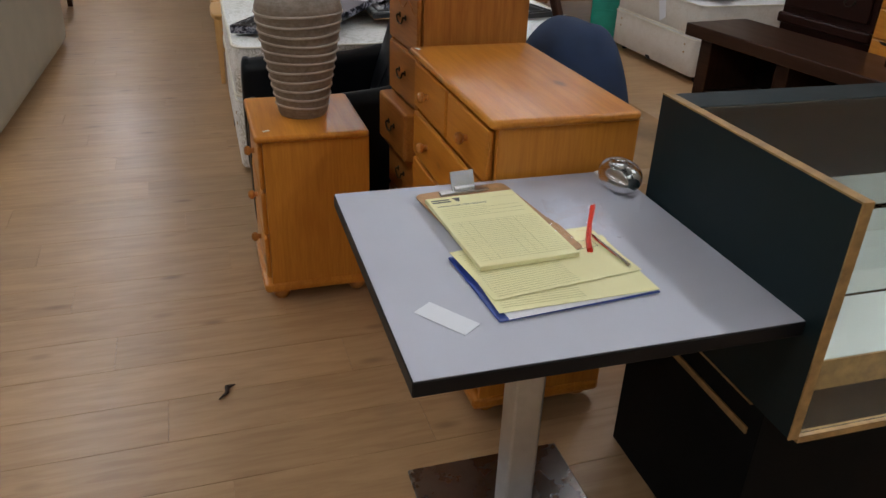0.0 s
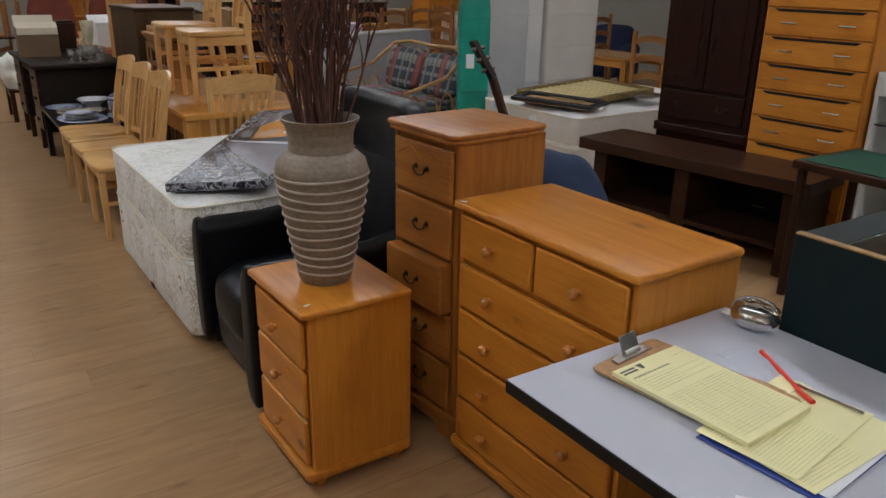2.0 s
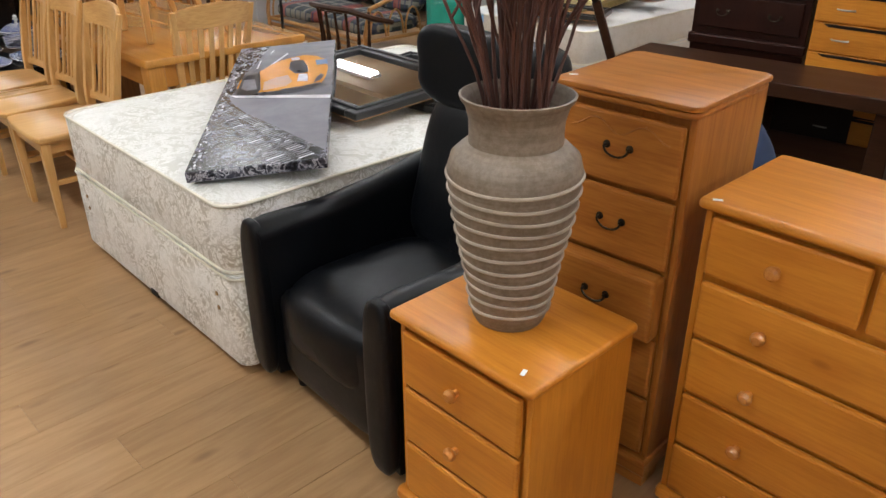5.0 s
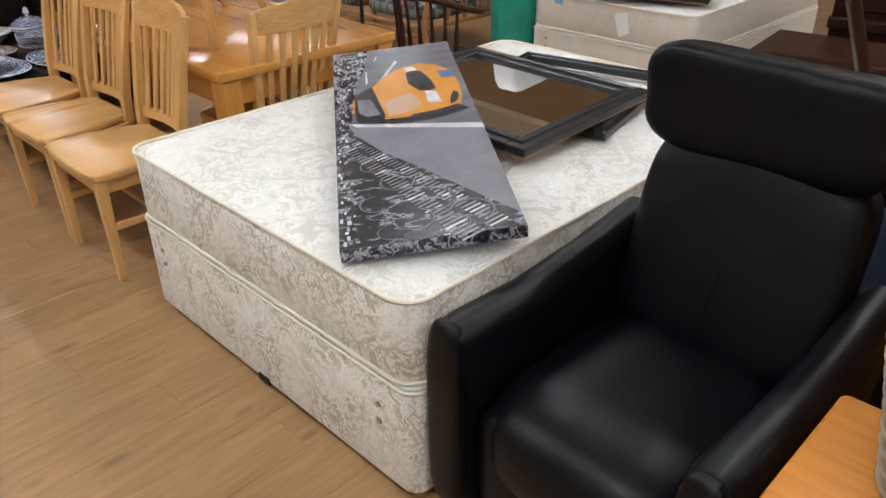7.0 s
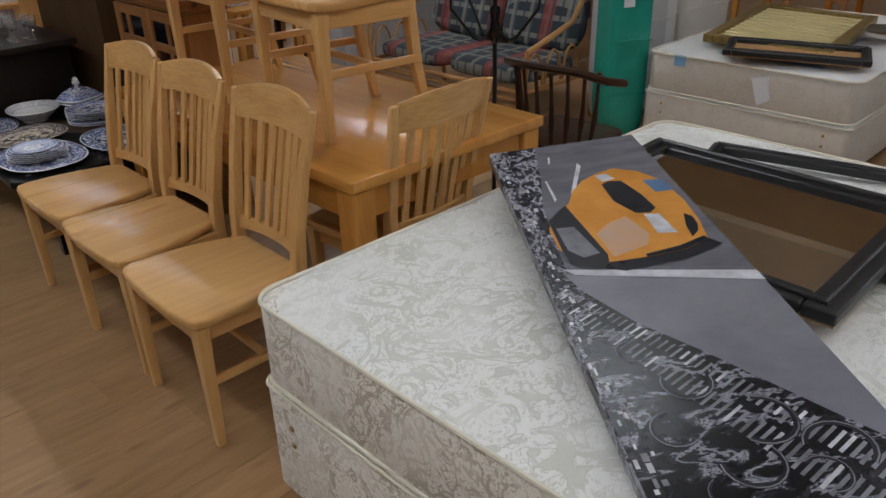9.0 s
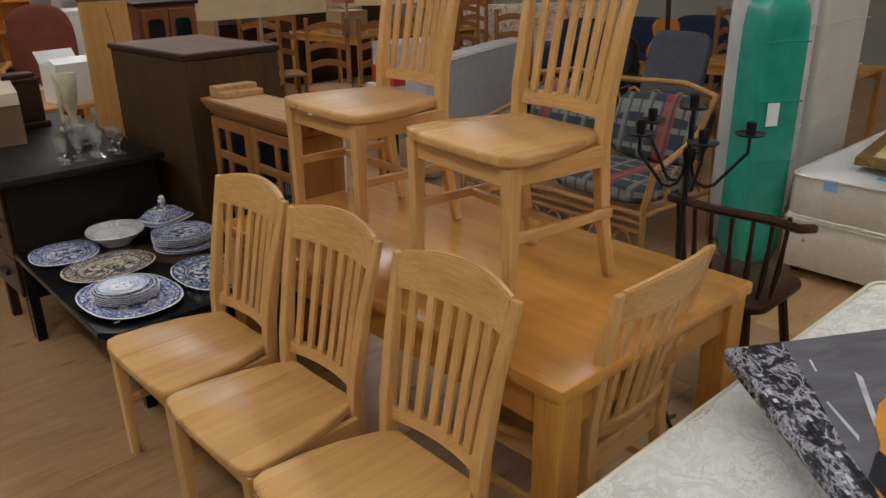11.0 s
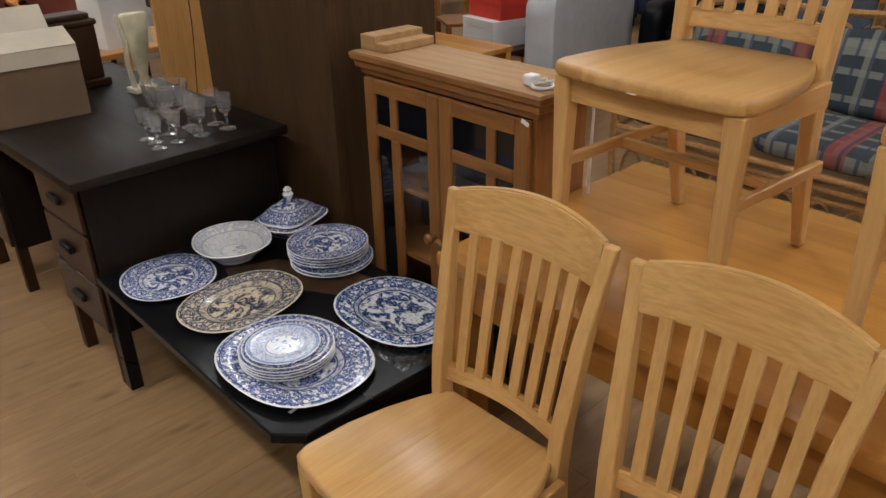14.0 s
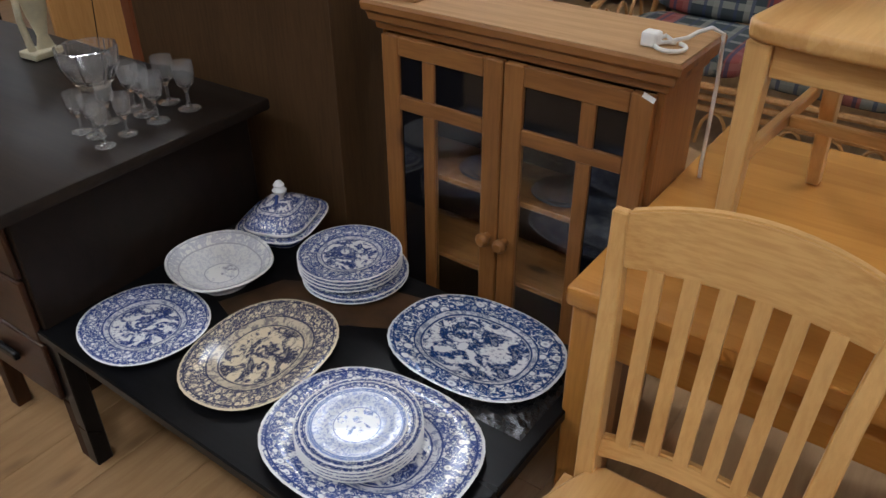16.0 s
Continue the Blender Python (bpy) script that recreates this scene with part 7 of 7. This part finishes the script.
def big_lamp(m, w, d, h, zbase, mat, label):
    """A floor lamp with an oblong shade."""
    t = thing("floor_lamp", label, "floor lamp", m)
    plan = rounded(-w / 2, w / 2, -d / 2, d / 2, min(w, d) * 0.42, 8)
    bm = bmesh.new()
    lo = [bm.verts.new((x, y, zbase)) for x, y in plan]
    hi = [bm.verts.new((x * 0.93, y * 0.93, zbase + h)) for x, y in plan]
    for i in range(len(plan)):
        j = (i + 1) % len(plan)
        bm.faces.new((lo[i], lo[j], hi[j], hi[i]))
    bmesh.ops.solidify(bm, geom=bm.faces[:], thickness=0.003)
    part("shade", bm, mat, t, "fabric shade", True)
    part("stem", tube([(0, 0, 0.02), (0, 0, zbase + 0.1)], 0.014, 8), steel, t, "", True)
    part("base", lathe([(0, 0), (0.15, 0), (0.14, 0.02), (0.02, 0.03), (0, 0.03)], 20), steel, t, "", True)
    return t


big_lamp(pose(2.22, 10.75, 0, 0, 0, 4), 1.16, 0.36, 0.42, 1.215, linen, "wide beige oblong lampshade on a steel stand")
big_lamp(pose(3.58, 10.98, 0, 0, 0, 4), 0.62, 0.34, 0.40, 1.225, linen, "beige oblong lampshade on a steel stand")
big_lamp(pose(3.92, 12.25, 0, 0, 0, 0), 0.30, 0.30, 0.26, 1.16, pink_shade, "standard lamp with a pink pleated shade")
terracotta = painted("terracotta_velvet", (0.15, 0.032, 0.017), 0.85, 0.0, 0.2, 8.0, 0.3)


def wing_chair(m):
    t = thing("upholstered_armchair", "terracotta velvet armchair with arched back and wooden arms", "armchair", m, "terracotta armchairs")
    part("seat", soft(-0.30, 0.28, -0.29, 0.29, 0.30, 0.52, 6, 8), terracotta, t, "", True)
    part("backrest", moved(soft(-0.06, 0.06, -0.29, 0.29, 0, 0.82, 3, 10), pose(0.26, 0, 0.44, 0, 8, 0)), terracotta, t, "", True)
    for s in (-1, 1):
        part("arm", tube([(0.26, s * 0.31, 0.74), (-0.05, s * 0.33, 0.74), (-0.26, s * 0.32, 0.70), (-0.24, s * 0.30, 0.50)], 0.02, 8), table_z, t, "", True)
        part("leg", box(-0.27, -0.23, s * 0.25 - 0.02, s * 0.25 + 0.02, 0, 0.31, 0.004), mahogany, t)
        part("leg", box(0.23, 0.27, s * 0.25 - 0.02, s * 0.25 + 0.02, 0, 0.31, 0.004), mahogany, t)
    return t


w1 = wing_chair(pose(1.00, 12.75, 0, 0, 0, 75))
copy_thing(w1, pose(0.30, 12.60, 0, 0, 0, 85))
plain_table(pose(0.60, 10.95, 0, 0, 0, 6), 0.95, 1.0, 0.745, pale_pine, "pale wooden table covered with small china", "display_table")
carton(pose(0.74, 10.68, 0.7455, 0, 0, 14), 0.27, 0.22, 0.255, white_board, "open white cardboard box on the table")
cup = [(0, 0.004), (0.018, 0), (0.022, 0.006), (0.034, 0.03), (0.038, 0.055), (0.035, 0.055), (0.03, 0.03), (0, 0.012)]
gold_china = painted("cream_gilt_china", (0.66, 0.56, 0.42), 0.2, 0.0, 0.4, 60.0)
rg = random.Random(8)
for i in range(26):
    x, y = 0.20 + 0.085 * (i % 7) + rg.uniform(-0.02, 0.02), 10.95 + 0.10 * (i // 7) + rg.uniform(-0.02, 0.02)
    solo("tea_cup", lathe(cup, 12), gold_china, "small cream and gilt teacup on the table", "cup", pose(x, y, 0.7455, 0, 0, i * 33), "small china", True)
fleece = painted("white_fleece", (0.72, 0.70, 0.64), 0.95, 0.0, 0.1, 30.0, 1.0, 0.5, 40.0)
solo("white_fleece", soft(-0.17, 0.17, -0.35, 0.35, 0.30, 0.70, 2.6, 16, 0.25, 3), fleece, "shaggy white fleece thrown over a seat", "fleece", pose(-0.20, 10.75, 0, 0, 0, 4), "", True)
plain_table(pose(-0.15, 10.75, 0, 0, 0, 4), 0.34, 0.6, 0.34, brown_top, "low dark stool under a white fleece", "wooden_stool")
floral = damask("floral_linen", (0.66, 0.60, 0.50), (0.40, 0.16, 0.09), 6.0, False)


def sofa(m, l, mat, label):
    t = thing("sofa", label, "sofa", m)
    part("base", soft(-0.42, 0.40, -l / 2, l / 2, 0.06, 0.44, 8, 8), mat, t, "", True)
    part("backrest", soft(0.18, 0.46, -l / 2 - 0.18, l / 2 + 0.18, 0.02, 0.92, 14, 12), mat, t, "", True)
    for s in (-1, 1):
        part("armrest", soft(-0.44, 0.40, s * (l / 2 + 0.06) - 0.13, s * (l / 2 + 0.06) + 0.13, 0.06, 0.64, 5, 8), mat, t, "", True)
    for x in (-0.35, 0.35):
        for s in (-1, 1):
            part("foot", box(x - 0.03, x + 0.03, s * (l / 2 - 0.1) - 0.03, s * (l / 2 - 0.1) + 0.03, 0, 0.075, 0), dark_wood, t)
    return t


sofa(pose(7.4, 12.9, 0, 0, 0, 60), 1.7, floral, "cream sofa with a faded red flower print")
navy = painted("navy_cloth", (0.012, 0.02, 0.055), 0.9)
for x, y in ((6.6, 11.4), (7.2, 11.0), (7.9, 10.6)):
    club_chair(pose(x, y, 0, 0, 0, 35), navy, "navy blue upholstered easy chair", 0.44, 0.86)
plain_table(pose(6.78, 10.30, 0, 0, 0, -35), 0.42, 0.34, 0.46, table_y, "low honey wood stool under a guitar", "wooden_stool")
guitar(pose(6.75, 10.25, 0.462, -6, 0, -35), pine_z, "orange acoustic guitar leaning on a chair")
upturned = ladder_chair(pose(0.15, 13.55, 1.118, 180, 0, 92))
for m in (pose(-0.40, 13.53, 1.118, 180, 0, 84), pose(0.66, 13.56, 1.118, 180, 0, 97)):
    copy_thing(upturned, m)
plain_table(pose(0.15, 13.50, 0, 0, 0, 1), 1.6, 0.28, 0.662, brown_top, "dark table stacked with upturned chairs", "display_table")
dark_row = ((5.0, 10.9, 30), (5.5, 12.2, 60), (6.1, 12.9, 20), (7.0, 9.5, 100), (3.3, 12.6, 75), (2.75, 12.05, 50))
for x, y, a in dark_row:
    copy_thing(lc, pose(x, y, 0, 0, 0, a))


def sideboard(m, w, h, mat, label):
    """Front along y = 0 facing -y."""
    t = thing("sideboard", label, "sideboard", m)
    part("body", box(-w / 2, w / 2, 0, 0.42, 0.08, h - 0.03, 0.003), mat, t)
    part("top", box(-w / 2 - 0.02, w / 2 + 0.02, -0.02, 0.43, h - 0.0295, h, 0.006, 2), mat, t)
    part("plinth", box(-w / 2 + 0.02, w / 2 - 0.02, 0.03, 0.41, 0, 0.0795, 0), mat, t)
    n = max(2, int(w / 0.42))
    for k in range(n):
        x0 = -w / 2 + 0.02 + k * (w - 0.04) / n
        d = part("door", box(x0 + 0.004, x0 + (w - 0.04) / n - 0.004, -0.016, -0.0005, 0.10, h - 0.05, 0.004), mat, t)
        part("knob", moved(knob(0, 0, 0), pose(x0 + 0.05, -0.016, h * 0.6, 0, 0, 90)), brass_dark, d, "small metal knob", True)
    return t


sideboard(pose(3.05, 13.4, 0, 0, 0, 5), 1.3, 0.92, mahogany, "dark mahogany sideboard in the far part of the hall")
sideboard(pose(5.1, 14.3, 0, 0, 0, 5), 1.6, 1.05, dark_wood_z, "dark oak sideboard in the far part of the hall")
sideboard(pose(7.0, 13.9, 0, 0, 0, 15), 1.2, 1.25, pine_z, "orange pine cupboard in the far part of the hall")
sideboard(pose(1.75, 13.6, 0, 0, 0, 5), 0.9, 1.15, white_board, "white painted cupboard in the far part of the hall")
cream_leather = painted("cream_leather", (0.36, 0.335, 0.265), 0.45, 0.0, 0.1, 5.0, 0.4)
sofa(pose(-1.50, 6.05, 0, 0, 0, 3.0), 2.2, cream_leather, "large cream leather sofa with its back to the aisle")
plain_table(pose(-1.62, 8.35, 0, 0, 0, 4), 0.6, 0.9, 0.72, mahogany, "dark wooden table beside the aisle", "display_table")


def bookcase(m, w, h, mat, label, seed):
    t = thing("shelf_unit", label, "shelf unit", m)
    d = 0.34
    for x in (-w / 2, w / 2 - 0.025):
        part("side", box(x, x + 0.025, 0, d, 0, h, 0.002), mat, t)
    part("back_panel", box(-w / 2 + 0.026, w / 2 - 0.026, d - 0.012, d, 0, h, 0), mat, t)
    n = int(h / 0.36)
    for k in range(n + 1):
        part("shelf", box(-w / 2 + 0.0255, w / 2 - 0.0255, 0, d - 0.0125, k * (h - 0.02) / n, k * (h - 0.02) / n + 0.02, 0.001), mat, t)
    return t


for k, (x, y, a, mm) in enumerate(((2.6, 15.9, 5, pine_z), (4.0, 15.6, 5, white_board), (5.4, 15.3, 5, dark_wood_z), (6.8, 15.0, 5, pine_z))):
    bookcase(H @ pose(x, y, 0, 0, 0, 0), 1.15, 1.9, mm, "tall open shelf unit along the far wall", k)
    rg = random.Random(k)
    for i in range(10):
        sh, px = rg.randint(0, 4), rg.uniform(-0.42, 0.42)
        hh = rg.uniform(0.10, 0.24)
        col = rg.choice((cardboard, white_board, red_card, china_white, mahogany_red, blue_plastic, linen))
        solo("shelf_box", box(-0.07, 0.07, -0.08, 0.08, 0, hh, 0.006), col, "small box standing on an open shelf", "box", H @ pose(x + px, y + 0.16, sh * 0.376 + 0.0205), "boxes on shelves")
for x, y, a in ((4.6, 13.4, 10), (5.6, 13.2, 0), (2.6, 13.2, 20), (1.9, 12.2, 0)):
    plain_table(pose(x, y, 0, 0, 0, a), 0.8, 1.3, 0.74, rg.choice((table_y, brown_top)), "wooden table in the far part of the hall", "dining_table")
for k, (x, y) in enumerate(((4.5, 13.2), (4.75, 13.7), (5.5, 13.0), (2.6, 13.0), (2.7, 13.6), (2.0, 12.3))):
    carton(pose(x, y, 0.7405, 0, 0, 20 * k), 0.36, 0.30, 0.26, cardboard, "brown cardboard box on a table", bool(k % 2))
plain_table(pose(5.9, 8.4, 0, 0, 0, 6), 0.7, 1.4, 0.72, table_y, "brown wooden table beyond the mattresses", "dining_table")
plain_table(pose(6.1, 6.2, 0, 0, 0, 6), 0.8, 1.6, 0.74, pine_y, "orange pine table beyond the second bed", "dining_table")
for k in range(8):
    solo("tea_cup", lathe(cup, 12), gold_china, "small cream and gilt teacup on the table", "cup", pose(5.95 + 0.05 * (k % 2), 5.7 + 0.12 * k, 0.7405, 0, 0, 40 * k), "small china", True)
stool = ladder_chair(pose(5.4, 6.9, 0, 0, 0, 200))

# ---- floor planks ----
plank_l, plank_w = 1.285, 0.192
pm = bpy.data.meshes.new("plank")
pb = box(0, plank_l - 0.0015, 0, plank_w - 0.0012, -0.0028, 0.0, 0.0004)
pb.to_mesh(pm)
pb.free()
pm.materials.append(floor_lam)
floor_ob = bpy.data.objects["floor"]
for j in range(-2, 54):
    shift = (j * 0.437) % 1.0 * plank_l
    for i in range(-2, 3):
        x0, y0 = -0.62 + shift + (i - 0.0) * plank_l - plank_l / 2, 0.086 + j * plank_w
        if x0 + plank_l < -1.7 or x0 > 2.0:
            continue
        p = new("plank", pm)
        p.parent = floor_ob
        p.location = (x0, y0, 0.0)
bed_joint = solo("floor_joint", box(-2.9, 3.3, -0.35, 10.55, -0.0029, -0.0018, 0), joint_mat, "pale worn joints between laminate planks", "floor", H, "", False, "structure")
scrap = painted("dried_leaf", (0.035, 0.02, 0.012), 0.8)
solo("dried_leaf", tube([(0, 0, 0.003), (0.012, 0.03, 0.006), (0.005, 0.05, 0.010), (0.02, 0.075, 0.004)], [0.002, 0.006, 0.009, 0.002], 6), scrap, "small dried leaf lying on the floor", "leaf", pose(0.235, 2.575, 0.001, 0, 0, -20), "", True)
